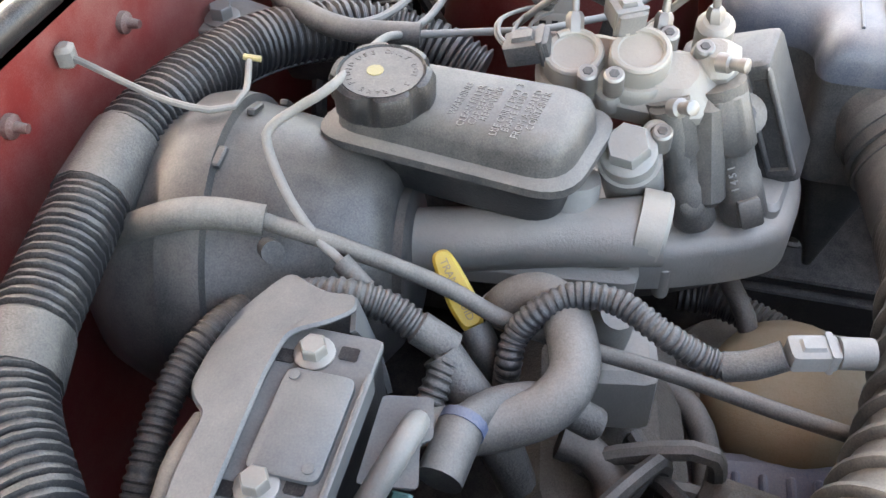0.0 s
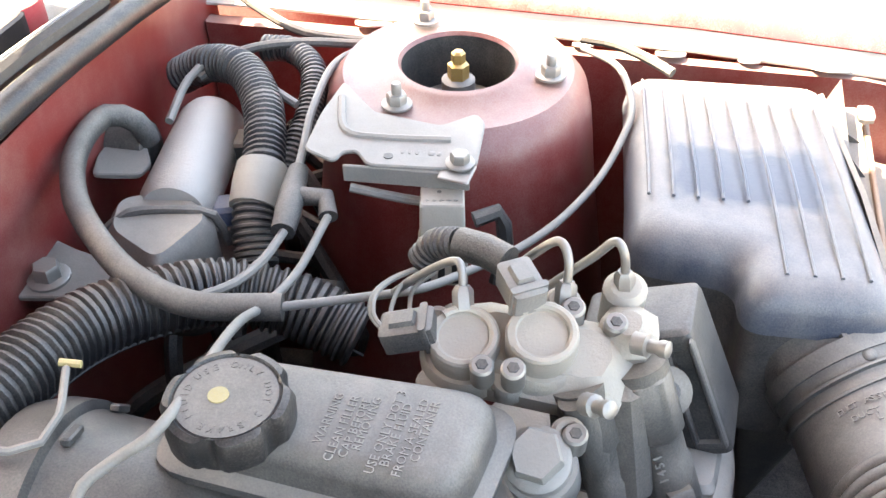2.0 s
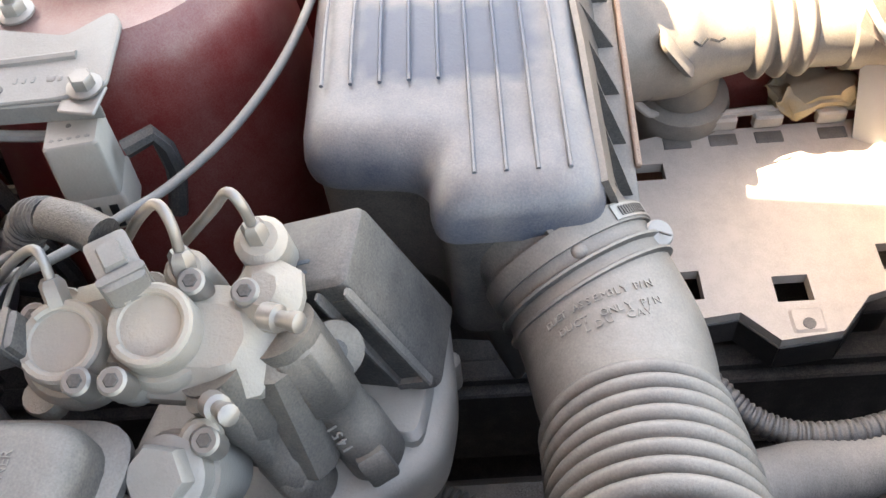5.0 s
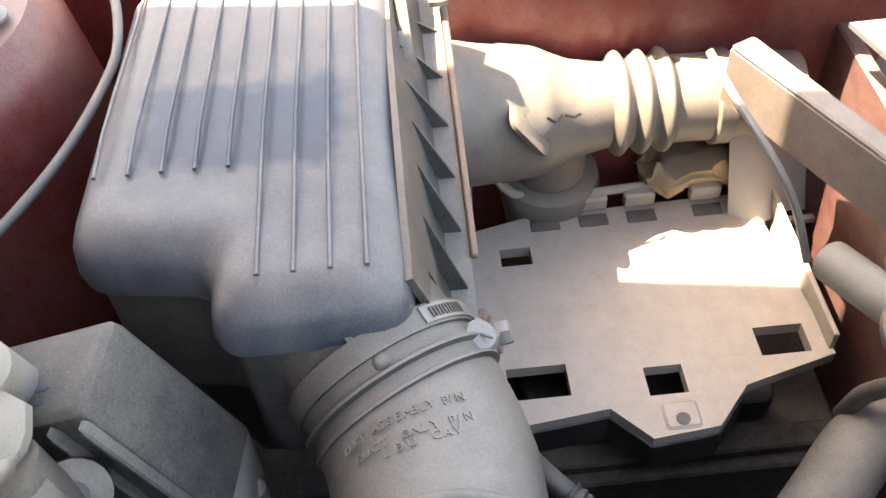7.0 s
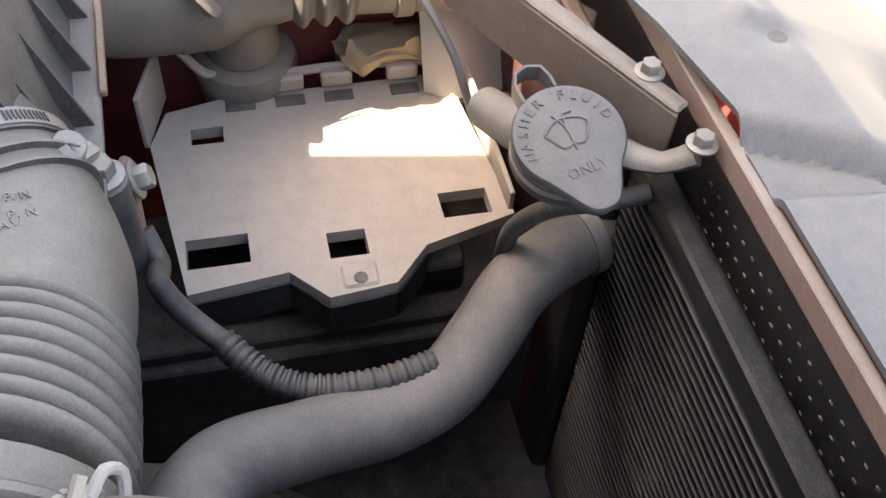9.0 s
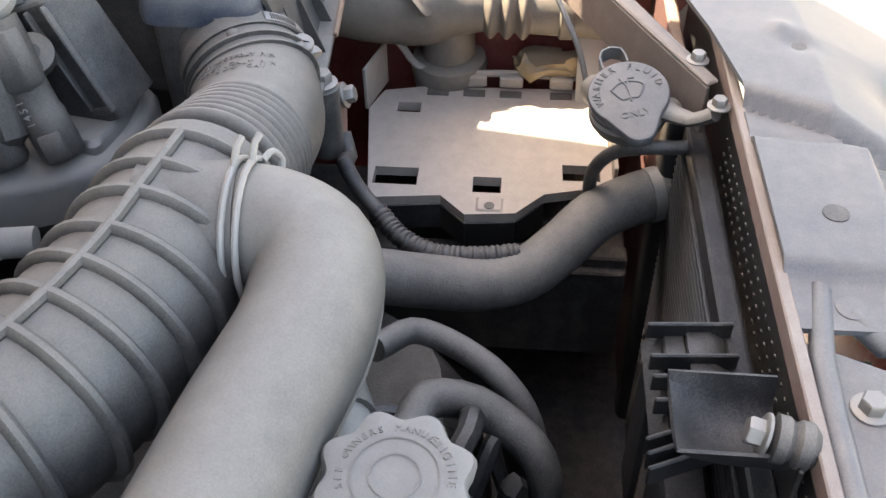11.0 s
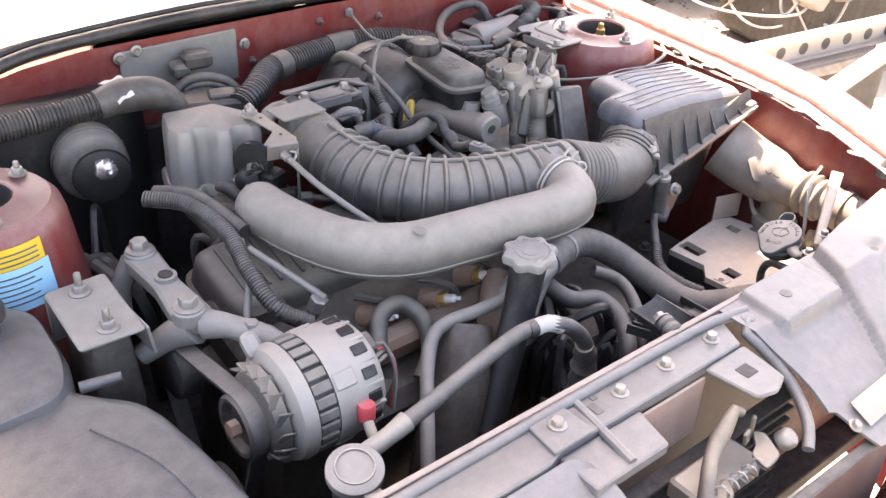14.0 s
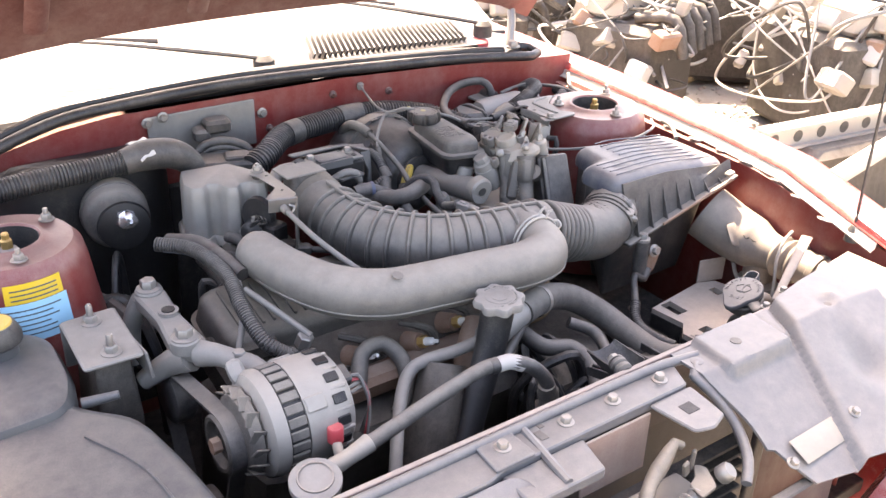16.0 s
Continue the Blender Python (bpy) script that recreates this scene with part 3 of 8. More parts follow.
def wiper_arm(x, y, turn):
    e = thing("windscreen_wiper", (x, y, 0.95), "black windscreen wiper resting on the cowl", "wiper")
    m = pose(x, y, 0.968, 0, 0, turn)
    part("pivot", turned([(0.022, -0.015), (0.022, 0.012), (0.012, 0.022)], m.translation, n=16), M_BLACK, e)
    part("arm", tube([m @ Vector(p) for p in ((0, 0, 0.015), (-0.10, 0.03, 0.03), (-0.26, 0.10, 0.045), (-0.42, 0.16, 0.055))], [0.009, 0.011, 0.008, 0.005], 8, 0.03, None, True, 0.6), M_BLACK, e)
    part("blade", tube([m @ Vector(p) for p in ((-0.18, 0.13, 0.035), (-0.42, 0.175, 0.05), (-0.66, 0.17, 0.045))], 0.006, 6, 0.04), M_RUBBER, e)


wiper_arm(0.0, 1.06, -8)
wiper_arm(0.56, 1.06, -20)
filler = thing("washer_nozzle_cap", (0.56, 1.03, 0.92), "faded red plastic cap on the cowl", "plastic cap")
part("cap", turned([(0.026, 0.0), (0.026, 0.022), (0.020, 0.026), (0.008, 0.026)], (0.535, 1.045, 0.926), n=20), M_REDPL, filler)
hinge = thing("hinge_bracket", (0.63, 1.03, 0.92), "steel hood hinge with a bolt beside the cowl", "hood hinge")
part("arm", tube([(0.62, 1.03, 0.93), (0.645, 1.06, 0.99), (0.66, 1.10, 1.05)], 0.010, 8), M_STEEL, hinge)
bolt("bolt", (0.605, 1.0, 0.935), hinge, 0.011)

# hood, raised on its hinges
bm = bmesh.new()
rows = []
HA = radians(52)
for i in range(9):
    v = i / 8 * 1.12
    rows.append([])
    for k in range(15):
        u = k / 7 - 1
        s = v + 0.11 * (1 - u ** 4) * (1 - i / 8)
        lift = 0.03 * (1 - u * u)
        x = u * (0.74 - 0.05 * i / 8)
        rows[-1].append(bm.verts.new((x - 0.03, 1.08 - s * math.cos(HA) + lift * math.sin(HA), 0.975 + s * math.sin(HA) + lift * math.cos(HA))))
for a, b in zip(rows, rows[1:]):
    for i in range(14):
        bm.faces.new((a[i], a[i + 1], b[i + 1], b[i]))
bm.normal_update()
bmesh.ops.solidify(bm, geom=bm.faces, thickness=0.012)
hood = thing("hood", (-0.03, 1.08, 0.97), "raised red hood with a dark, dirty painted underside", "hood")
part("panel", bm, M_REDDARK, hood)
for u in (-0.6, -0.2, 0.2, 0.6):
    pts = [(u * 0.70 - 0.03, 1.08 - v * math.cos(HA) + 0.004, 0.975 + v * math.sin(HA) - 0.012) for v in (0.20, 0.55, 0.95, 1.08)]
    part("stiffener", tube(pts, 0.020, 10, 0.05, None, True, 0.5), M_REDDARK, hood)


# ---- strut towers ----
def strut_tower(cx, cy, side):
    e = thing("strut_tower", (cx, cy, 0.55), "dirty red painted strut tower with an open top", "strut tower")
    prof = [(0.15, -0.33), (0.134, -0.20), (0.119, -0.10), (0.111, -0.035), (0.106, -0.014), (0.094, 0.0), (0.062, 0.0), (0.056, 0.005), (0.049, 0.006), (0.0465, 0.003)]
    part("tower", turned(prof, (cx, cy, 0.885), n=48, caps=False), M_RED, e)
    part("mount", turned([(0.0466, 0.003), (0.0462, -0.028), (0.044, -0.042), (0.036, -0.036), (0.022, -0.034), (0.018, -0.026), (0.012, -0.026)], (cx, cy, 0.885), n=28, caps=False), M_BLACK, e, "black rubber strut mount")
    part("collar", turned([(0.014, -0.03), (0.014, -0.012), (0.010, -0.010)], (cx, cy, 0.885), n=16), M_GREY, e)
    part("rod_nut", turned([(0.009, -0.012), (0.009, 0.002), (0.006, 0.004), (0.006, 0.012), (0.004, 0.014)], (cx, cy, 0.885), n=6), M_BRASS, e, "brass-coloured hex nut")
    for a in ((150, 262, 30) if side > 0 else (30, 150, 270)):
        bolt("nut", (cx + 0.080 * math.cos(radians(a)), cy + 0.076 * math.sin(radians(a)), 0.888), e, 0.008, stud=0.008)
    return e


tower_r = strut_tower(0.588, 0.70, 1)
tower_l = strut_tower(-0.60, 0.70, -1)

# bracket plate bolted on the driver's tower
plate = thing("tower_bracket", (0.48, 0.73, 0.87), "grey dusty steel bracket plate bolted on the tower", "bracket plate")
PLATE = [(0.500, 0.668), (0.512, 0.676), (0.492, 0.700), (0.504, 0.752), (0.545, 0.785), (0.498, 0.792), (0.450, 0.793), (0.437, 0.768), (0.450, 0.764), (0.452, 0.755), (0.436, 0.744), (0.438, 0.694), (0.445, 0.668)]
part("plate", slab(PLATE, 0.887, 0.8905, 0.006, 0.001), M_GREY, plate)
part("rib", tube([(0.473, 0.690, 0.890), (0.470, 0.74, 0.890), (0.476, 0.768, 0.890), (0.520, 0.781, 0.890)], 0.0035, 8, 0.006), M_GREY, plate)
part("skirt", slab(rect(0.436, 0.4385, 0.672, 0.762), 0.874, 0.888, 0.001, 0.0008), M_GREY, plate)
part("under_rib", tube([(0.4375, 0.758, 0.868), (0.440, 0.72, 0.860), (0.442, 0.69, 0.856)], 0.0035, 8), M_GREY, plate)
part("hole", turned([(0.0035, 0), (0.0035, 0.0006)], (0.4475, 0.731, 0.8905), n=12), M_BLACK, plate)
for k, w in enumerate((0.004, 0.004, 0.004, 0.0, 0.008, 0.005, 0.0, 0.004, 0.006)):
    if w:
        part("stamp_bar", block((0.4545, 0.722 - 0.0052 * k, 0.8906), (0.005, w * 0.6, 0.0006), (0, 0, 0), 0.0002), M_WIRE, plate)
bolt("bolt", (0.446, 0.680, 0.890), plate, 0.007)
relay = thing("relay_box", (0.42, 0.685, 0.80), "dusty grey square relay hanging on a bracket", "relay")
part("tab", slab([(0.425, 0.672), (0.448, 0.668), (0.452, 0.692), (0.430, 0.694)], 0.886, 0.8885, 0.002, 0.0008), M_STEEL, relay)
RM = pose(0.428, 0.690, 0.855, 0, 6, 8)
part("case", stack(bmesh.new(), rect(-0.0165, 0.0165, -0.0155, 0.0155), [(-0.020, -0.0010), (0.0185, 0.0), (0.020, 0.0012)], 0.003, 3, RM), M_RELAY, relay)
part("pin_hole", turned([(0.0016, 0), (0.0016, 0.0004)], RM @ Vector((0.002, 0.002, 0.0199)), n=10), M_BLACK, relay)
for k in range(5):
    part("print_bar", stack(bmesh.new(), rect(-0.0105, -0.0085, 0.009 - 0.005 * k, 0.012 - 0.005 * k), [(0.0195, 0), (0.0203, 0)], 0.0003, 1, RM), M_WIRE, relay)
part("socket", stack(bmesh.new(), rect(-0.0185, 0.0185, -0.0180, 0.0180), [(-0.046, 0.0), (-0.0215, 0.0), (-0.0195, 0.0015)], 0.003, 3, RM), M_RELAY, relay)
for k in range(3):
    part("socket_slot", stack(bmesh.new(), rect(-0.0190, -0.0170, -0.012 + 0.010 * k, -0.006 + 0.010 * k), [(-0.044, 0), (-0.026, 0)], 0.0005, 1, RM), M_PITCH, relay)
part("lead", tube([(0.432, 0.668, 0.852), (0.440, 0.652, 0.855), (0.436, 0.645, 0.83), (0.425, 0.65, 0.80)], 0.006, 8), M_BLACK, relay)

# ---- radiator support ----
support = thing("radiator_support", (0.0, 0.0, 0.45), "grey dusty upper radiator support panel with bolts", "radiator support")
part("bar", slab([(-0.62, -0.035), (-0.255, -0.035), (-0.235, -0.028), (0.085, -0.028), (0.11, 0.028), (-0.62, 0.028)], 0.778, 0.795, 0.006), M_SUPPORT, support)
part("latch_plate", slab([(0.022, -0.100), (0.050, -0.108), (0.082, -0.096), (0.092, -0.028), (0.012, -0.028)], 0.784, 0.790, 0.006), M_SUPPORT, support)
part("latch_plate", slab([(-0.235, -0.085), (-0.120, -0.085), (-0.105, -0.028), (-0.235, -0.028)], 0.770, 0.786, 0.004), M_SUPPORT, support)
part("latch_hole", slab(rect(0.040, 0.062, -0.072, -0.052), 0.7895, 0.7908, 0.001, 0.0005), M_PITCH, support, "square hole in the plate")
part("rear_flange", slab(rect(-0.62, 0.60, 0.0285, 0.0365), 0.786, 0.803, 0.002, 0.001), M_SUPRED, support, "dusty red rear flange")
part("rear_web", slab(rect(-0.62, 0.60, 0.0285, 0.0345), 0.68, 0.786, 0.002, 0.001), M_BLACKRES, support)
for row in range(3):
    for k in range(30):
        part("louvre_dot", block((0.02 + k * 0.011, 0.0349, 0.768 - 0.014 * row), (0.0030, 0.0012, 0.0022), (0, 0, 0), 0.0004), M_BLACK, support)
part("bead", tube([(-0.62, 0.020, 0.795), (0.09, 0.020, 0.797), (0.108, -0.02, 0.793), (0.117, -0.07, 0.768), (0.116, -0.10, 0.748), (0.095, -0.135, 0.733), (0.07, -0.155, 0.72)], 0.0075, 10, 0.012), M_SUPPORT, support)
part("bead", tube([(-0.165, 0.024, 0.796), (-0.175, -0.08, 0.786)], 0.006, 8, 0.02), M_SUPPORT, support)
part("cover_plate", slab([(-0.245, -0.030), (-0.185, -0.030), (-0.185, 0.018), (-0.240, 0.026)], 0.795, 0.8005, 0.003, 0.001), M_SUPPORT, support)
part("slot", slab(rect(-0.160, -0.148, -0.012, 0.006), 0.7948, 0.7960, 0.001, 0.0004), M_BLACK, support)
part("slot", slab(rect(-0.147, -0.138, 0.008, 0.016), 0.7948, 0.7960, 0.001, 0.0004), M_BLACK, support)
for x in (-0.213, -0.110, -0.028, 0.06):
    bolt("bolt", (x, 0.0, 0.8005 if x < -0.2 else 0.795), support, 0.0075)
part("front_panel", slab(rect(-0.62, 0.20, -0.20, -0.185), 0.45, 0.715, 0.004), M_BLACKRES, support)
part("recess_wall", slab(rect(-0.105, 0.012, -0.034, -0.030), 0.69, 0.780, 0.002, 0.001), M_SUPRED, support, "brown dusty recess wall")
part("front_shield", slab([(-0.62, -0.19), (-0.24, -0.19), (-0.20, -0.10), (-0.22, -0.035), (-0.62, -0.035)], 0.780, 0.790, 0.02, 0.003, None, lambda x, y, h: h - max(0, -0.06 - y) * 0.5), M_SUPPORT, support)
latch = thing("hood_latch", (-0.03, -0.09, 0.66), "dusty steel hood latch in the opening of the support", "hood latch")
part("base", block((-0.03, -0.10, 0.690), (0.12, 0.05, 0.03), (0, 0, 0), 0.004), M_STEEL, latch)
part("hook", tube([(-0.085, -0.128, 0.705), (-0.070, -0.112, 0.735), (-0.045, -0.098, 0.742), (-0.022, -0.092, 0.756), (0.002, -0.086, 0.770), (0.012, -0.090, 0.764)], [0.013, 0.010, 0.009, 0.011, 0.009, 0.006], 10), M_CAST, latch)
part("hook_plate", slab([(-0.100, -0.150), (-0.060, -0.146), (-0.040, -0.120), (-0.058, -0.104), (-0.090, -0.118)], 0.712, 0.718, 0.008), M_CAST, latch)
part("lever", slab([(-0.010, -0.150), (0.022, -0.146), (0.040, -0.112), (0.030, -0.100), (0.012, -0.118), (-0.006, -0.124)], 0.728, 0.733, 0.006, 0.001), M_CAST, latch)
part("tooth", block((0.026, -0.100, 0.742), (0.010, 0.006, 0.028), (0, 12, 30), 0.002), M_CAST, latch)
part("tooth", block((0.004, -0.108, 0.742), (0.012, 0.005, 0.024), (0, -14, 10), 0.002), M_CAST, latch)
part("roller", turned([(0.012, 0), (0.013, 0.003), (0.013, 0.014), (0.010, 0.018)], (0.052, -0.128, 0.722), (0.3, -0.5, 0.8), 18), M_STEEL, latch)
part("spring", tube([(-0.08 + 0.0045 * k, -0.135 + 0.009 * math.cos(k * 1.6), 0.724 + 0.009 * math.sin(k * 1.6)) for k in range(22)], 0.0018, 6, 0.004), M_STEEL, latch)
condenser = thing("condenser", (-0.03, -0.02, 0.4), "dark finned condenser below the latch opening", "condenser")
for k in range(9):
    part("tube", block((-0.05, -0.055, 0.50 + k * 0.022), (0.50, 0.022, 0.006), (0, 0, 0), 0.001), M_DARK, condenser)

cover = thing("header_panel", (0.30, -0.05, 0.6), "grey dusty moulded header panel above the headlamp", "header panel")


def ease(v, soft):
    t = min(1.0, max(0.0, v / soft * 0.5 + 0.5))
    return t * t * (3 - 2 * t)


def run(pts, y):
    """The x of a line through (y, x) pairs, front to back."""
    for (ya, xa), (yb, xb) in zip(pts, pts[1:]):
        if y <= yb:
            return xa + (xb - xa) * max(0.0, (y - ya) / (yb - ya))
    return pts[-1][1]


CREASE = [(-0.20, 0.232), (-0.117, 0.256), (-0.048, 0.287), (0.05, 0.297)]
RIDGE = [(-0.24, 0.225), (-0.177, 0.247), (-0.115, 0.270), (-0.052, 0.296), (0.05, 0.346)]
FRONT = [(-0.05, 0.146), (0.045, 0.157)]


def panel_z(x, y):
    """The moulded height: a flat boss, two creases and a rounded shoulder."""
    z = 0.801 - 0.47 * max(0.0, -0.028 - y) - 0.09 * max(0.0, x - 0.42)
    right, ridge = run(CREASE, y), run(RIDGE, y)
    on = ease(x - run(FRONT, y) - 0.003, 0.006) * ease(right - 0.004 - x, 0.005) * ease(y + 0.050, 0.007)
    z = z + (0.8105 - z) * on
    z += 0.005 * ease(x - right, 0.006) * (1 - ease(y + 0.0, 0.3) * 0.5)
    z += 0.013 * ease(x - ridge, 0.009) - 0.004 * math.exp(-((x - ridge + 0.006) / 0.0035) ** 2)
    z -= 0.016 * math.exp(-((x - 0.375) / 0.030) ** 2 - ((y + 0.115) / 0.035) ** 2)
    z -= 0.005 * math.exp(-((x - 0.403) / 0.012) ** 2 - ((y + 0.020) / 0.012) ** 2)
    z += 0.005 * math.exp(-((x - 0.425) / 0.012) ** 2 - ((y + 0.008) / 0.010) ** 2)
    return z


bm = bmesh.new()
grid = []
for i in range(76):
    v = i / 75
    row = []
    for k in range(131):
        u = k / 130
        x = 0.112 + 0.50 * u
        back = 0.031 + 0.19 * max(0.0, x - 0.34)
        lead = run([(0.10, -0.140), (0.125, -0.150), (0.15, -0.205), (0.35, -0.235), (0.58, -0.12), (0.63, -0.02)], x)
        y = back + (lead - back) * v
        row.append(bm.verts.new((x + 0.012 * math.exp(-((y + 0.11) / 0.05) ** 2) * (1 - u) ** 6, y, panel_z(x, y))))
    grid.append(row)
for a, b in zip(grid, grid[1:]):
    for k in range(130):
        bm.faces.new((a[k], b[k], b[k + 1], a[k + 1]))
bm.normal_update()
bmesh.ops.solidify(bm, geom=bm.faces, thickness=0.004)
part("panel", bm, M_SUPPORT, cover)
part("hole", turned([(0.0085, 0), (0.0085, 0.0012)], (0.205, -0.008, 0.8100), n=16), M_BLACK, cover)
part("hole", turned([(0.010, 0), (0.010, 0.0016)], (0.403, -0.020, panel_z(0.403, -0.020) - 0.0004), n=16), M_BLACK, cover)
part("plug", turned([(0.0095, 0), (0.0095, 0.0010), (0.008, 0.0016)], (0.130, -0.004, 0.8008), n=20), M_SUPPORT, cover, "flat round plug")
lab_z = panel_z(0.20, -0.165)
part("label", block((0, 0, 0), (0.100, 0.036, 0.001), (0, 0, 0), 0.0003), M_RELAY, cover, "pale worn paper label").matrix_basis = pose(0.203, -0.166, lab_z + 0.0035, 25, 2, 3)
for p in ((0.139, -0.172), (0.277, -0.165)):
    bolt("bolt", (p[0], p[1], panel_z(*p)), cover, 0.006, (0, -0.42, 0.9))
apron = thing("headlamp_apron", (0.65, 0.06, 0.60), "pale dusty sheet-metal apron behind the headlamp", "apron panel")
bm = bmesh.new()
rows = []
for i in range(13):
    v = i / 12
    rows.append([bm.verts.new((0.695 - 0.085 * v - 0.012 * math.sin(k / 14 * 9), -0.02 + 0.155 * k / 14, 0.755 - 0.15 * v + 0.010 * math.sin(k / 14 * 7 + v * 2))) for k in range(15)])
for a, b in zip(rows, rows[1:]):
    for k in range(14):
        bm.faces.new((a[k], a[k + 1], b[k + 1], b[k]))
bm.normal_update()
bmesh.ops.solidify(bm, geom=bm.faces, thickness=0.003)
part("sheet", bm, M_LABEL, apron)
part("rim", tube([(0.612, -0.02, 0.605), (0.606, 0.06, 0.606), (0.610, 0.135, 0.603)], 0.004, 8), M_SUPPORT, apron)
strut = thing("support_brace", (0.5, 0.1, 0.77), "brown-grey dusty steel brace between support and fender", "brace")
part("channel", slab([(0.366, 0.052), (0.373, 0.042), (0.608, 0.150), (0.600, 0.168)], 0.797, 0.800, 0.003), M_BRACE, strut)
part("flange", slab([(0.366, 0.052), (0.369, 0.049), (0.603, 0.163), (0.600, 0.168)], 0.752, 0.7965, 0.001, 0.0008), M_BRACE, strut)
bolt("bolt", (0.40, 0.056, 0.800), strut, 0.006)
bumper = solo("bumper", stack(bmesh.new(), [(-0.85, -0.16), (-0.6, -0.30), (0.0, -0.36), (0.6, -0.30), (0.82, -0.12), (0.7, -0.10), (0.0, -0.24), (-0.7, -0.12)], [(0.30, 0.02), (0.40, 0.0), (0.56, 0.0), (0.60, 0.02)], 0.03), M_FENDER, "red painted front bumper", "bumper")
antenna = thing("radio_antenna", (0.66, 0.11, 0.78), "thin black radio antenna on the fender", "antenna")
part("base", turned([(0.014, 0.0), (0.012, 0.02), (0.006, 0.03)], (0.655, 0.105, 0.80), n=14), M_BLACK, antenna)
part("rod", tube([(0.655, 0.105, 0.82), (0.667, 0.128, 1.62)], [0.0032, 0.002], 6, 0.1), M_BLACK, antenna)

radiator = thing("radiator", (0.0, 0.05, 0.35), "dark finned radiator behind the support panel", "radiator")
part("core", slab(rect(-0.45, 0.385, 0.044, 0.060), 0.35, 0.755), M_PITCH, radiator)
for k in range(48):
    part("fin", block((-0.033, 0.0615, 0.36 + k * 0.008), (0.82, 0.004, 0.0016), (0, 0, 0), 0.0004), M_PITCH, radiator)
part("lamp_panel", slab(rect(0.43, 0.70, 0.050, 0.062), 0.31, 0.76), M_REDDARK, radiator)
part("lamp_panel", slab(rect(-0.80, -0.455, 0.050, 0.062), 0.31, 0.76), M_REDDARK, radiator)
part("side_tank", slab(rect(0.386, 0.425, 0.040, 0.072), 0.35, 0.765, 0.01, 0.004), M_PITCH, radiator)
shroud = thing("fan_shroud", (0.06, 0.09, 0.5), "black plastic fan shroud with gussets and a bolt", "fan shroud")
part("frame", stack(bmesh.new(), rect(-0.35, 0.10, 0.068, 0.100), [(0.40, 0.0), (0.700, 0.0), (0.706, 0.004)], 0.01), M_BLACKRES, shroud)
part("wall", slab(rect(0.098, 0.137, 0.104, 0.109), 0.62, 0.742, 0.002, 0.001), M_BLACKRES, shroud)
part("wall", slab(rect(0.132, 0.137, 0.062, 0.106), 0.66, 0.742, 0.002, 0.001), M_BLACKRES, shroud)
bm = bmesh.new()
curl = [[bm.verts.new((x, y, z)) for x in (0.070, 0.146)] for y, z in ((0.108, 0.742), (0.098, 0.752), (0.084, 0.757), (0.070, 0.757), (0.060, 0.750), (0.054, 0.735))]
for k, (a, b) in enumerate(zip(curl, curl[1:])):
    if k != 1:
        bm.faces.new((a[0], a[1], b[1], b[0]))
bm.normal_update()
bmesh.ops.solidify(bm, geom=bm.faces, thickness=0.003)
part("hood_top", bm, M_BLACKRES, shroud)
part("hood_edge", slab(rect(0.116, 0.146, 0.084, 0.098), 0.752, 0.756, 0.002, 0.001), M_BLACKRES, shroud)
for x in (0.144, 0.118, 0.102, 0.084):
    part("gusset", block((x, 0.082, 0.760), (0.003, 0.054, 0.014), (0, 0, 4), 0.001), M_BLACKRES, shroud)
for k in range(3):
    part("gusset", block((0.068 - k * 0.010, 0.094, 0.752), (0.003, 0.045, 0.016), (0, 0, 24), 0.001), M_BLACKRES, shroud)
bm = bmesh.new()
cup = []
for i in range(7):
    a = radians(180 - 30 * i)
    cup.append([bm.verts.new((0.052 + 0.028 * math.cos(a), y, 0.796 - (0.030 - w) * abs(math.sin(a)))) for y, w in ((0.106, 0.022), (0.095, 0.010), (0.078, 0.002), (0.058, 0.0), (0.046, 0.0))])
for a, b in zip(cup, cup[1:]):
    for i in range(4):
        bm.faces.new((a[i], b[i], b[i + 1], a[i + 1]))
bm.normal_update()
bmesh.ops.solidify(bm, geom=bm.faces, thickness=0.002)
cup = part("bolt_cup", bm, M_BLACKRES, shroud, "rounded plastic bolt cup")
part("isolator", turned([(0.009, -0.016), (0.013, -0.012), (0.013, -0.006), (0.010, -0.003), (0.013, 0.0), (0.013, 0.006), (0.008, 0.008)], (0.034, 0.050, 0.798), (0.2, 1, 0.1), 20), M_RUBBER, shroud, "grooved rubber isolator")
bolt("bolt", (0.036, 0.060, 0.799), shroud, 0.008, (0.2, 1, 0.2))
part("stay", block((0.034, 0.0425, 0.775), (0.034, 0.003, 0.04), (0, 0, -4), 0.001), M_BLACKRES, shroud)

# ---- battery tray ----
tray = thing("battery_tray", (0.53, 0.22, 0.55), "empty dusty grey plastic battery tray with square holes", "battery tray")
TRAY = [(0.447, 0.167), (0.417, 0.194), (0.412, 0.242), (0.439, 0.267), (0.431, 0.337), (0.581, 0.357), (0.617, 0.344), (0.628, 0.297), (0.632, 0.112), (0.466, 0.096)]
HOLES = [(0.453, 0.480, 0.292, 0.336), (0.446, 0.470, 0.209, 0.237), (0.470, 0.495, 0.112, 0.149), (0.577, 0.595, 0.301, 0.326)]


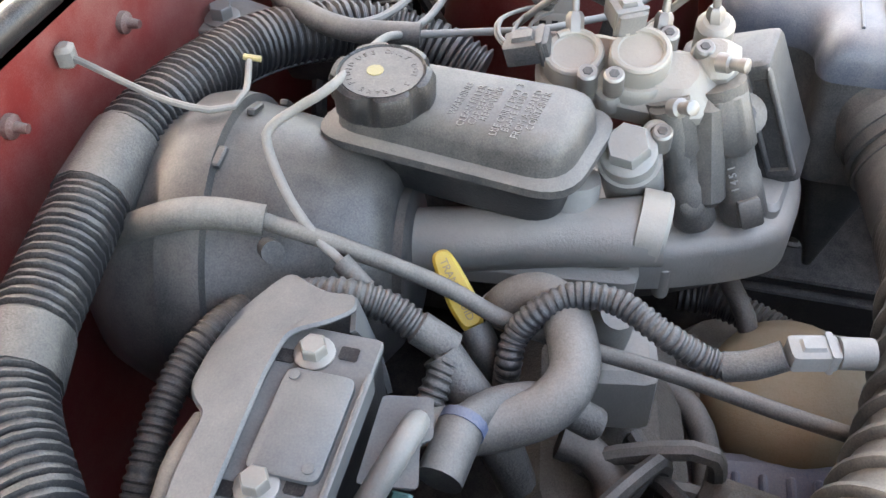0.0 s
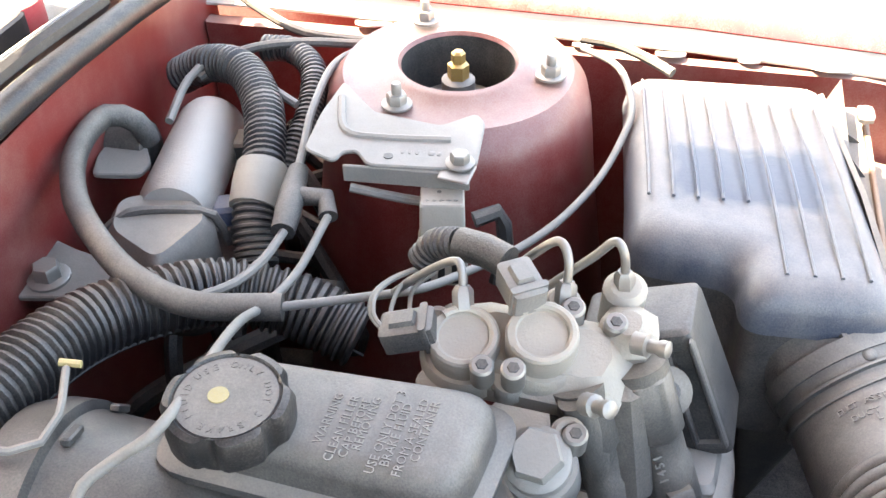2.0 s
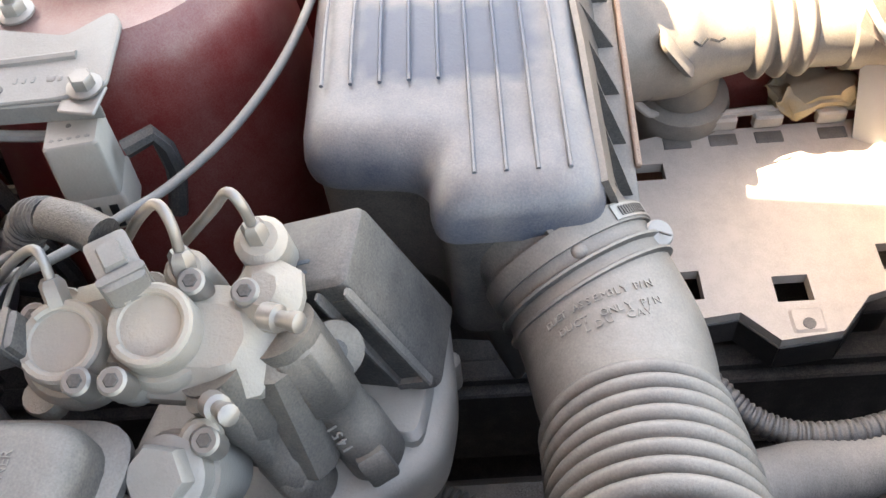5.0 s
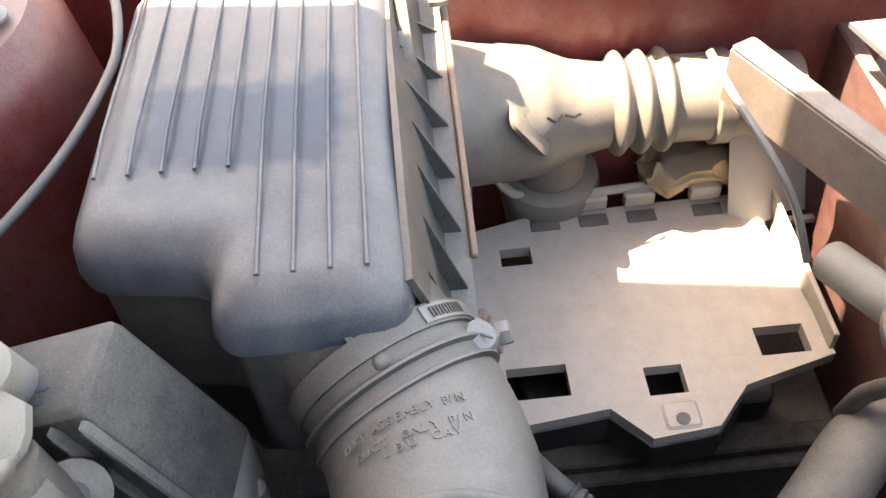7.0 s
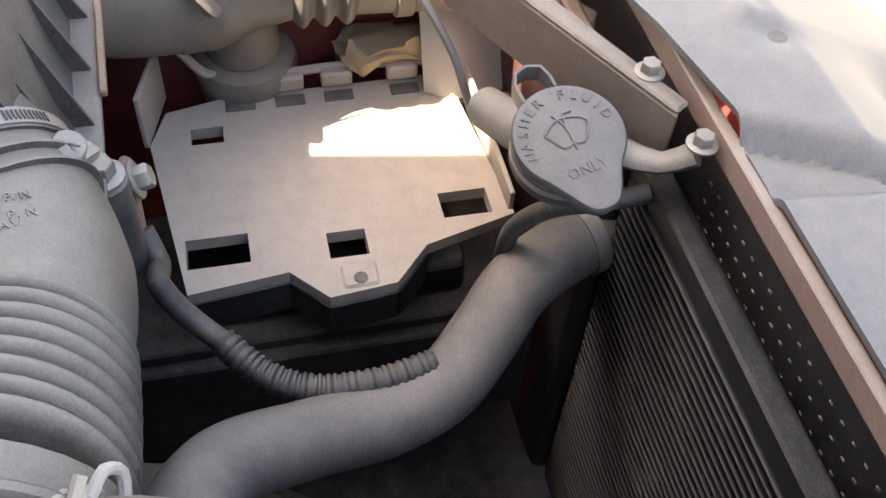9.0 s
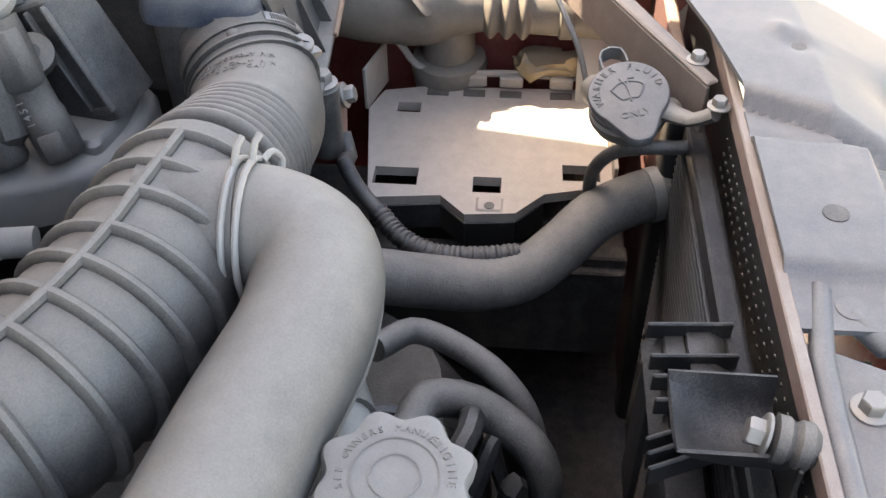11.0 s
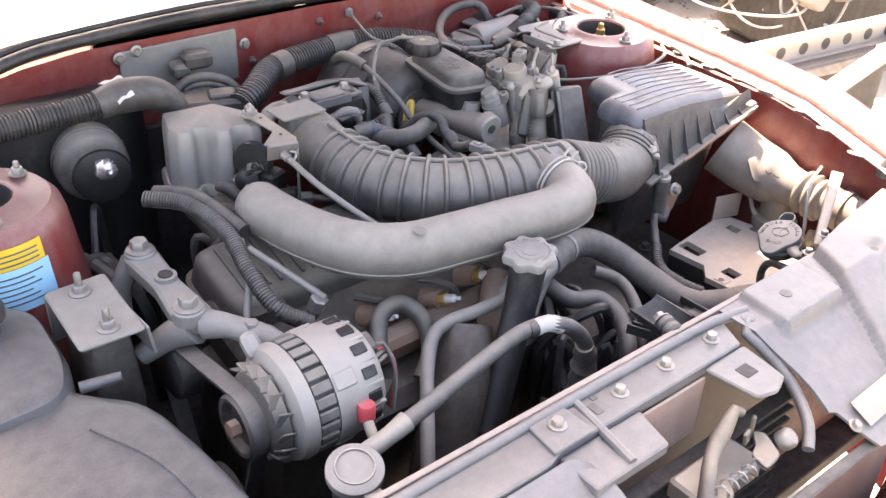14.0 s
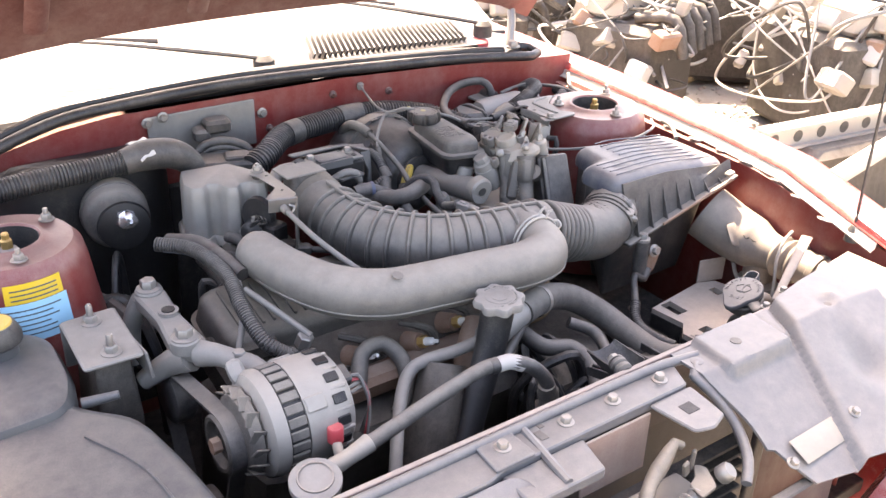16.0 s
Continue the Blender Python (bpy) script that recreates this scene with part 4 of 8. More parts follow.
def plate_with_holes(poly, holes, z0, z1):
    """A plate of small cells; the cells in a hole are left out."""
    xs = sorted({round(v, 4) for v in [p[0] for p in poly] + [h[i] for h in holes for i in (0, 1)]})
    ys = sorted({round(v, 4) for v in [p[1] for p in poly] + [h[i] for h in holes for i in (2, 3)]})
    bm = bmesh.new()
    ring = [bm.verts.new((x, y, z1)) for x, y in poly]
    bm.faces.new(ring)
    for v, axis in [(x, 0) for x in xs] + [(y, 1) for y in ys]:
        no = Vector((1, 0, 0)) if axis == 0 else Vector((0, 1, 0))
        bmesh.ops.bisect_plane(bm, geom=bm.verts[:] + bm.edges[:] + bm.faces[:], plane_co=no * v, plane_no=no)
    gone = [f for f in bm.faces if any(h[0] < f.calc_center_median().x < h[1] and h[2] < f.calc_center_median().y < h[3] for h in holes)]
    bmesh.ops.delete(bm, geom=gone, context='FACES')
    bmesh.ops.dissolve_limit(bm, angle_limit=0.01, verts=bm.verts, edges=bm.edges)
    res = bmesh.ops.extrude_face_region(bm, geom=bm.faces[:])
    bmesh.ops.translate(bm, verts=[v for v in res["geom"] if isinstance(v, bmesh.types.BMVert)], vec=(0, 0, z0 - z1))
    return bm


part("platform", plate_with_holes(TRAY[::-1], HOLES, 0.606, 0.617), M_TRAY, tray, smooth=False)
for a, b in zip(TRAY, TRAY[1:]):
    if a[0] < 0.46 and b[0] < 0.46:
        mid, d = Vector(((a[0] + b[0]) / 2, (a[1] + b[1]) / 2, 0.592)), Vector((b[0] - a[0], b[1] - a[1], 0))
        part("skirt", block(mid, (d.length, 0.003, 0.030), (0, 0, math.degrees(math.atan2(d.y, d.x))), 0.0008), M_BLACKRES, tray)
part("clamp_boss", block((0.428, 0.219, 0.613), (0.022, 0.026, 0.012), (0, 0, 0), 0.002), M_TRAY, tray)
part("bolt_hole", turned([(0.005, 0), (0.005, 0.0008), (0.003, 0.0008)], (0.424, 0.219, 0.619), n=12), M_BLACK, tray)
part("back_lip", tube([(0.634, 0.112, 0.63), (0.636, 0.20, 0.632), (0.634, 0.297, 0.634), (0.645, 0.33, 0.66), (0.66, 0.372, 0.69)], 0.004, 8), M_TRAY, tray)
for y in (0.285, 0.245, 0.205, 0.15):
    part("comb", block((0.630, y, 0.626), (0.010, 0.026, 0.014), (0, 0, 0), 0.002), M_TRAY, tray)
    part("slot", block((0.617, y, 0.6172), (0.013, 0.024, 0.0012), (0, 0, 0), 0.0003), M_BLACK, tray)
part("side_wall", slab(rect(0.47, 0.632, 0.096, 0.100), 0.60, 0.635, 0.001, 0.001), M_TRAY, tray)
part("side_wall", block((0.61, 0.352, 0.64), (0.06, 0.004, 0.05), (0, 0, -15), 0.001), M_TRAY, tray)
part("support", slab(rect(0.46, 0.60, 0.13, 0.32), 0.53, 0.570, 0.01), M_PITCH, tray)
rag = solo("dry_leaves", block((0.646, 0.165, 0.642), (0.045, 0.075, 0.018), (0, 0, 5), 0.008), M_TAN, "clump of dry crumpled leaves behind the tray", "leaves", kind="stuff")
bm = bmesh.new()
bm.from_mesh(rag.data)
bmesh.ops.subdivide_edges(bm, edges=bm.edges, cuts=3, use_grid_fill=True)
for v in bm.verts:
    v.co += Vector((noise.noise(v.co * 70), noise.noise(v.co * 75 + Vector((5, 0, 0))), noise.noise(v.co * 80 + Vector((0, 9, 0))))) * 0.012
bm.to_mesh(rag.data)
bm.free()

# ---- air cleaner ----
AIRBOX = [(0.354, 0.394), (0.655, 0.392), (0.655, 0.562), (0.402, 0.562), (0.392, 0.490), (0.354, 0.490)]


def seam_z(x):
    return 0.766 + (x - 0.414) * 0.265


def top_z(x):
    return 0.876 - max(0.0, x - 0.48) * 0.12


airbox = thing("air_cleaner", (0.5, 0.48, 0.6), "dusty black plastic air cleaner box with a ribbed lid", "air cleaner")
# Blue in the base colour stands in for sky reflected on clean plastic.
lid_mat = dusty("air_cleaner_lid", (0.038, 0.052, 0.080), 0.28, 0.16, 0.27)
nt = lid_mat.node_tree
# a hand's wipe has taken the dust off one field of the lid
pos_n = nt.nodes.new("ShaderNodeNewGeometry")
warp = nt.nodes.new("ShaderNodeTexNoise")
warp.inputs["Scale"].default_value = 40.0
nt.links.new(pos_n.outputs["Position"], warp.inputs["Vector"])
add = nt.nodes.new("ShaderNodeMix")
add.data_type = 'VECTOR'
add.inputs[0].default_value = 0.035
nt.links.new(pos_n.outputs["Position"], add.inputs[4])
nt.links.new(warp.outputs["Color"], add.inputs[5])
sp = nt.nodes.new("ShaderNodeSeparateXYZ")
nt.links.new(add.outputs[1], sp.inputs[0])


def band(sock, lo, hi, soft):
    """1 between lo and hi, with soft ends."""
    out = []
    for a, b in ((lo - soft, lo + soft), (hi + soft, hi - soft)):
        k = nt.nodes.new("ShaderNodeMapRange")
        k.inputs["From Min"].default_value, k.inputs["From Max"].default_value = a, b
        nt.links.new(sock, k.inputs["Value"])
        out.append(k.outputs[0])
    k = nt.nodes.new("ShaderNodeMath")
    k.operation = 'MULTIPLY'
    nt.links.new(out[0], k.inputs[0])
    nt.links.new(out[1], k.inputs[1])
    return k.outputs[0]


both = nt.nodes.new("ShaderNodeMath")
both.operation = 'MULTIPLY'
nt.links.new(band(sp.outputs["X"], 0.452, 0.522, 0.005), both.inputs[0])
nt.links.new(band(sp.outputs["Y"], 0.425, 0.528, 0.008), both.inputs[1])
clean = nt.nodes.new("ShaderNodeMath")
clean.operation = 'MULTIPLY_ADD'
clean.inputs[1].default_value, clean.inputs[2].default_value = -0.75, 1.0
nt.links.new(both.outputs[0], clean.inputs[0])
less = nt.nodes.new("ShaderNodeMath")
less.operation = 'MULTIPLY'
cl = [k for k in nt.nodes if k.bl_idname == "ShaderNodeClamp"][0]
targets = [l.to_socket for l in nt.links if l.from_node == cl]
nt.links.new(cl.outputs[0], less.inputs[0])
nt.links.new(clean.outputs[0], less.inputs[1])
for sck in targets:
    nt.links.new(less.outputs[0], sck)
part("lid", stack(bmesh.new(), AIRBOX, [(0.838, 0.006), (0.840, 0.001), (0.848, 0.0), (0.859, 0.0015), (0.867, 0.005), (0.8725, 0.011), (0.8755, 0.018), (0.8762, 0.026)], 0.022, 6, None, lambda x, y, h: h + top_z(x) - 0.876), lid_mat, airbox)
part("shell", stack(bmesh.new(), offset(AIRBOX, 0.006), [(0.0, 0.0), (1.0, 0.0)], 0.02, 5, None, lambda x, y, h: seam_z(x) - 0.01 + h * (top_z(x) - 0.030 - seam_z(x) + 0.01)), M_PLASTIC, airbox)
part("base", stack(bmesh.new(), offset(AIRBOX, 0.014), [(-0.9, 0.03), (0.0, 0.0)], 0.02, 5, None, lambda x, y, h: seam_z(x) - 0.008 + h * (seam_z(x) - 0.60)), M_BLACK, airbox)
bm = bmesh.new()
slope = [[bm.verts.new((x, y, z)) for y, z in ((0.398, top_z(x) - 0.012), (0.3915, top_z(x) - 0.030), (0.384, seam_z(x) + 0.02), (0.378, seam_z(x)))] for x in [0.372 + 0.028 * k for k in range(11)]]
for a, b in zip(slope, slope[1:]):
    for i in range(3):
        bm.faces.new((a[i], b[i], b[i + 1], a[i + 1]))
bm.normal_update()
bmesh.ops.solidify(bm, geom=bm.faces, thickness=0.004)
part("side_panel", bm, M_PLASTIC, airbox)
for i, y in enumerate([0.414 + 0.0168 * k for k in range(9)]):
    x0 = 0.374 if y < 0.475 else 0.447
    part("ridge", tube([(x, y, top_z(x) + 0.0002) for x in (x0, 0.48, 0.56, 0.632)], 0.0013, 6, 0.03), lid_mat, airbox)
for k in range(7):
    x = 0.40 + k * 0.036
    bm = bmesh.new()
    zt, zb = top_z(x) - 0.02, seam_z(x) + 0.002
    vs = [bm.verts.new((x + dx, y, z)) for dx in (-0.0012, 0.0012) for y, z in ((0.392, zt), (0.386, zb), (0.364, zb))]
    bm.faces.new(vs[:3])
    bm.faces.new(vs[3:][::-1])
    for i in range(3):
        j = (i + 1) % 3
        bm.faces.new((vs[i], vs[j], vs[j + 3], vs[i + 3]))
    part("gusset", bm, M_PLASTIC, airbox, smooth=False)
part("seam_flange", slab([(0.372, 0.360), (0.655, 0.360), (0.655, 0.392), (0.372, 0.392)], 0.0, 0.006, 0.004, 0.001, None, lambda x, y, h: seam_z(x) + h - 0.004), M_PLASTIC, airbox)
bm = bmesh.new()
vs = [bm.verts.new(v) for v in ((0.408, 0.398, 0.838), (0.366, 0.402, 0.846), (0.356, 0.378, 0.826), (0.408, 0.394, 0.838), (0.364, 0.398, 0.842), (0.356, 0.372, 0.820))]
for f in ((0, 1, 2), (5, 4, 3), (0, 3, 4, 1), (1, 4, 5, 2), (2, 5, 3, 0)):
    bm.faces.new([vs[k] for k in f])
part("fin", bm, M_DUCT, airbox, "pale pointed outlet gusset", smooth=False)
part("pin", tube([(0.374, 0.436, 0.853), (0.362, 0.430, 0.850), (0.352, 0.424, 0.844)], [0.0025, 0.0032, 0.0036], 8, 0.004), M_DUCT, airbox)
bolt("bolt", (0.410, 0.364, 0.758), airbox, 0.009)
part("side_boss", turned([(0.014, -0.07), (0.014, -0.002), (0.012, 0.0)], (0.410, 0.364, 0.757), n=16), M_PLASTIC, airbox)
part("latch_clip", block((0.630, 0.362, 0.840), (0.018, 0.014, 0.010), (0, -12, 0), 0.003), M_STEEL, airbox, "pale lid clip")
# Rust colour stands in for the orange sunlit line along the seam.
part("flange_edge", block((0.545, 0.358, seam_z(0.545) + 0.003), (0.19, 0.004, 0.006), (0, -14.8, 0), 0.001), M_RUST, airbox, "flange edge coloured brown for the sunlit line on the seam")
part("outlet", tube([(0.412, 0.440, 0.815), (0.365, 0.4125, 0.800), (0.352, 0.4055, 0.7955)], [0.052, 0.0475, 0.0470], 32), M_PLASTIC, airbox)
terminal = thing("battery_cable_end", (0.44, 0.355, 0.68), "corroded battery cable end bolted to the air box", "cable end")
part("lug", block((0.430, 0.356, 0.715), (0.030, 0.010, 0.05), (0, 20, 0), 0.003), M_RUST, terminal)
bolt("bolt", (0.428, 0.350, 0.735), terminal, 0.008, (0, -1, 0.3))
part("cable", tube([(0.42, 0.352, 0.70), (0.405, 0.345, 0.685)] + GROUND_CABLE, 0.007, 10), M_BLACK, terminal)
part("wrap", tube(GROUND_CABLE[2:], 0.0095, 12, 0.0014, corrugate(0.005)), M_CONDUIT, terminal)
snork = thing("air_snorkel", (0.61, 0.28, 0.62), "dusty plastic air snorkel with a bellows", "air snorkel")
part("mouth", tube([(0.622, 0.395, 0.748), (0.636, 0.350, 0.728), (0.644, 0.318, 0.719)], [0.056, 0.055, 0.052], 28, 0.01), M_SNORK, snork)
part("body", tube([(0.644, 0.320, 0.719), (0.647, 0.288, 0.715), (0.648, 0.258, 0.714), (0.649, 0.236, 0.714)], [0.053, 0.050, 0.038, 0.033], 28, 0.006), M_SNORK, snork)
part("flat_cheek", stack(bmesh.new(), [(-0.036, -0.030), (0.030, -0.026), (0.034, 0.020), (-0.010, 0.026)], [(-0.002, 0.004), (0.002, 0.002), (0.004, 0.006)], 0.008, 3, Matrix.Translation((0.604, 0.300, 0.735)) @ pose(0, 0, 0, 0, -52, 90)), M_SNORK, snork, "flattened cheek with cracks")
part("bellows", tube([(0.649, 0.238, 0.714), (0.650, 0.186, 0.713)], 0.033, 28, 0.0016, lambda s: 1.0 + 0.24 * abs(math.sin(s / 0.0173 * math.pi)) ** 1.5), M_SNORK, snork)
part("pipe", tube([(0.650, 0.187, 0.713), (0.650, 0.14, 0.711), (0.648, 0.09, 0.708)], 0.034, 24), M_SNORK, snork)
part("collar", turned([(0.0345, -0.008), (0.0375, -0.006), (0.0375, 0.006), (0.0345, 0.008)], (0.650, 0.150, 0.7115), (0, 1, 0), 28), M_SNORK, snork)
part("leg", tube([(0.648, 0.284, 0.705), (0.655, 0.278, 0.675), (0.658, 0.276, 0.645)], 0.030, 24), M_SNORK, snork)
part("leg_foot", turned([(0.036, -0.05), (0.043, -0.004), (0.041, 0.004), (0.031, 0.008)], (0.659, 0.276, 0.634), (-0.05, 0, 1), 28), M_SNORK, snork)
for k in range(4):
    part("crack", tube([(0.598 + 0.004 * k, 0.318 - 0.014 * k, 0.745 - 0.003 * (k % 2)), (0.600 + 0.003 * k, 0.311 - 0.014 * k, 0.740), (0.603 + 0.003 * k, 0.306 - 0.014 * k, 0.744 - 0.004 * (k % 2))], 0.0012, 5, 0.004), M_PITCH, snork)
solo("snorkel_wire", tube(SNORKEL_WIRE, 0.003, 8), M_WIRE, "thin pale wire hanging beside the snorkel", "wire")

# ---- washer fluid filler ----
wash = thing("washer_filler", (0.38, 0.10, 0.66), "dusty grey washer fluid filler cap on its neck", "washer filler")
WN = Vector((-0.30, 0.10, 0.95)).normalized()
ux = (Vector((0.2, -1.0, 0.12)) - WN * Vector((0.2, -1.0, 0.12)).dot(WN)).normalized()
wm = Matrix.Translation((0.373, 0.110, 0.783)) @ Matrix((ux, WN.cross(ux), WN)).transposed().to_4x4()
CAPP = [(0.0325 * math.cos(a), 0.0325 * math.sin(a)) for a in [radians(d) for d in range(-52, 233, 12)]] + [(-0.013, -0.040), (-0.008, -0.047), (0.0, -0.049), (0.008, -0.047), (0.013, -0.040)]
part("cap", stack(bmesh.new(), CAPP, [(-0.005, 0.001), (0.0, 0), (0.0015, 0.0), (0.0035, 0.0012), (0.004, 0.003)], 0.004, 2, wm), M_TANK, wash, "pale dusty cap with raised words")
part("collar", turned([(0.022, -0.034), (0.029, -0.028), (0.0315, -0.022), (0.0315, -0.015), (0.028, -0.013), (0.028, -0.010), (0.0315, -0.009), (0.0315, -0.006)], wm.translation, WN, 28), M_DUCT, wash)
bm = bmesh.new()
lip = [[bm.verts.new(wm @ Vector((x, y, z))) for z in (-0.010, 0.004)] for x, y in ((-0.013, 0.028), (-0.013, 0.040), (-0.010, 0.046), (-0.003, 0.048), (0.004, 0.045), (0.006, 0.038), (0.006, 0.031))]
for a, b in zip(lip, lip[1:]):
    bm.faces.new((a[0], b[0], b[1], a[1]))
bm.normal_update()
bmesh.ops.solidify(bm, geom=bm.faces, thickness=0.0016)
part("tab", bm, M_TANK, wash)
arc_text("WASHER FLUID", 0.0084, None, 0.0225, 192, M_TANK, wash, m=wm @ pose(0, 0, 0.0042))
text("ONLY", 0.0088, wm @ pose(0, -0.0255, 0.0042), M_TANK, wash, align='CENTER')
part("icon", tube([wm @ Vector(p) for p in ((-0.013, 0.004, 0.0042), (-0.007, 0.009, 0.0042), (0.0, 0.0105, 0.0042), (0.007, 0.009, 0.0042), (0.013, 0.004, 0.0042), (0.006, -0.007, 0.0042), (0.0, -0.0055, 0.0042), (-0.006, -0.007, 0.0042), (-0.013, 0.004, 0.0042))], 0.0010, 6, 0.003), M_TANK, wash)
part("icon_spray", tube([wm @ Vector(p) for p in ((0.0, -0.010, 0.0042), (0.0, 0.004, 0.0042), (-0.004, 0.014, 0.0042))], 0.0009, 6, 0.003), M_TANK, wash)
part("icon_spray", tube([wm @ Vector(p) for p in ((0.0, 0.002, 0.0042), (0.002, 0.013, 0.0042), (0.007, 0.013, 0.0042))], 0.0009, 6, 0.003), M_TANK, wash)
part("neck", tube([wm @ Vector((0, 0, -0.02)), (0.40, 0.115, 0.755), (0.435, 0.121, 0.738), (0.466, 0.128, 0.726)], 0.014, 18), M_WIRE, wash)
part("bracket", tube([(0.366, 0.082, 0.775), (0.352, 0.062, 0.776), (0.345, 0.046, 0.788)], [0.011, 0.008, 0.010], 10, 0.01, None, True, 0.6), M_DUCT, wash)
bolt("bolt", (0.345, 0.045, 0.794), wash, 0.006)
part("hose", tube(WASHER_HOSE, 0.006, 10), M_BLACK, wash)

# ---- intake duct ----
duct = thing("intake_duct", (0.05, 0.43, 0.78), "dusty grey ribbed plastic air intake duct", "intake duct")
DUCT = [(0.373, 0.4165, 0.8025), (0.346, 0.4025, 0.7935), (0.262, 0.3905, 0.7985), (0.182, 0.391, 0.824), (0.13, 0.397, 0.828), (0.06, 0.410, 0.828), (-0.01, 0.438, 0.828), (-0.06, 0.483, 0.829), (-0.092, 0.54, 0.833), (-0.103, 0.60, 0.840), (-0.105, 0.645, 0.845)]
part("hose", tube(DUCT[3:], [0.0525, 0.0525, 0.0525, 0.052, 0.048], 32, 0.008), M_DUCT, duct)
part("bellows", tube([DUCT[2], (0.222, 0.3895, 0.8115), DUCT[3]], [0.0435, 0.0447, 0.0465], 40, 0.0007, lambda s: 1.0 + 0.165 * (abs(math.sin(s / 0.0105 * math.pi)) ** 0.55)), M_DUCT, duct)
part("cuff", tube([DUCT[0], (0.360, 0.4095, 0.798), DUCT[1], (0.315, 0.3935, 0.7895), (0.285, 0.391, 0.7925), DUCT[2]], [0.0495, 0.0495, 0.0505, 0.051, 0.0495, 0.0465], 36, 0.004), M_DUCT, duct)
CA = (Vector(DUCT[0]) - Vector(DUCT[1])).normalized()
for k, prof, mat in ((0.80, [(0.0495, -0.006), (0.0515, -0.006), (0.0515, 0.006), (0.0495, 0.006)], M_DUCT), (0.30, [(0.0500, -0.0018), (0.0528, -0.0008), (0.0528, 0.0008), (0.0500, 0.0018)], M_DUCT), (-0.02, [(0.0500, -0.0018), (0.0530, -0.0008), (0.0530, 0.0008), (0.0500, 0.0018)], M_DUCT)):
    part("band", turned(prof, Vector(DUCT[1]).lerp(Vector(DUCT[0]), k), CA, 40), mat, duct)
cy = Vector((0, 0, 1)).cross(CA).normalized()
cz = CA.cross(cy)
bm = bmesh.new()
band_arc = [[bm.verts.new(Vector(DUCT[1]).lerp(Vector(DUCT[0]), 0.80) + CA * w + (cy * math.cos(a) + cz * math.sin(a)) * 0.0525) for w in (-0.0045, 0.0045)] for a in [radians(110 + 4 * k) for k in range(15)]]
for a, b in zip(band_arc, band_arc[1:]):
    bm.faces.new((a[0], b[0], b[1], a[1]))
bm.normal_update()
bmesh.ops.solidify(bm, geom=bm.faces, thickness=0.0008)
strap = part("clamp_strap", bm, M_STEEL, duct, "slotted steel clamp strap")
for k in range(11):
    a = radians(116 + 2.5 * k)
    n = cy * math.cos(a) + cz * math.sin(a)
    c = Vector(DUCT[1]).lerp(Vector(DUCT[0]), 0.80) + n * 0.0528
    m = Matrix.Translation(c) @ Matrix((CA, n.cross(CA), n)).transposed().to_4x4()
    part("slot", stack(bmesh.new(), rect(-0.003, 0.003, -0.0006, 0.0006), [(-0.0002, 0), (0.0004, 0)], 0.0002, 1, m), M_BLACK, strap)
sc = part("clamp_screw", turned([(0.0085, -0.006), (0.0085, 0.004), (0.0075, 0.005)], (0.366, 0.3655, 0.8215), (-0.25, -0.35, 0.9), 20), M_STEEL, duct, "slotted hex clamp screw")
part("screw_slot", block((0.3648, 0.3638, 0.8262), (0.014, 0.0016, 0.001), (20, 15, 50), 0.0003), M_BLACK, sc)
part("screw_housing", block((0.371, 0.362, 0.812), (0.020, 0.012, 0.010), (0, 20, -30), 0.003), M_STEEL, duct)
part("rivet", turned([(0.0048, 0), (0.0048, 0.0015), (0.0035, 0.003), (0.0015, 0.0036)], (0.3435, 0.412, 0.8425), (-0.25, 0.15, 0.95), 14), M_DUCT, duct)
path, arc = spline(DUCT[3:], 0.004)
total = arc[-1]


def at_len(s):
    i = min(range(len(arc)), key=lambda k: abs(arc[k] - s))
    i = max(1, min(i, len(path) - 2))
    return path[i], (path[i + 1] - path[i - 1]).normalized()


for k in range(15):
    s = 0.020 + k * 0.0268
    if s > total - 0.02:
        break
    c, d = at_len(s)
    rr = 0.0525 - 0.0045 * max(0, (s / total - 0.75) / 0.25)
    part("rib", turned([(rr - 0.001, -0.0045), (rr + 0.003, -0.0036), (rr + 0.0052, -0.0015), (rr + 0.0052, 0.0015), (rr + 0.003, 0.0036), (rr - 0.001, 0.0045)], c, d, 36), M_DUCT, duct)
part("spine", tube([at_len(s)[0] + Vector((0, 0, 0.0545)) for s in [0.01 + 0.02 * i for i in range(int(total / 0.02))]], 0.0038, 8, 0.01), M_DUCT, duct)
part("spine", tube([at_len(s)[0] + at_len(s)[1].cross(Vector((0, 0, 1))).normalized() * 0.0 + Vector((0, 0, -0.0535)) for s in [0.01 + 0.02 * i for i in range(int(total / 0.02))]], 0.0038, 8, 0.01), M_DUCT, duct)
part("tab", slab([(-0.102, 0.394), (-0.074, 0.377), (-0.056, 0.381), (-0.064, 0.398), (-0.086, 0.412)], 0.813, 0.817, 0.006, 0.0015), M_DUCT, duct)
part("neck", tube([(0.128, 0.405, 0.836), (0.130, 0.372, 0.838), (0.1315, 0.352, 0.838)], [0.046, 0.0425, 0.0405], 32), M_DUCT, duct)
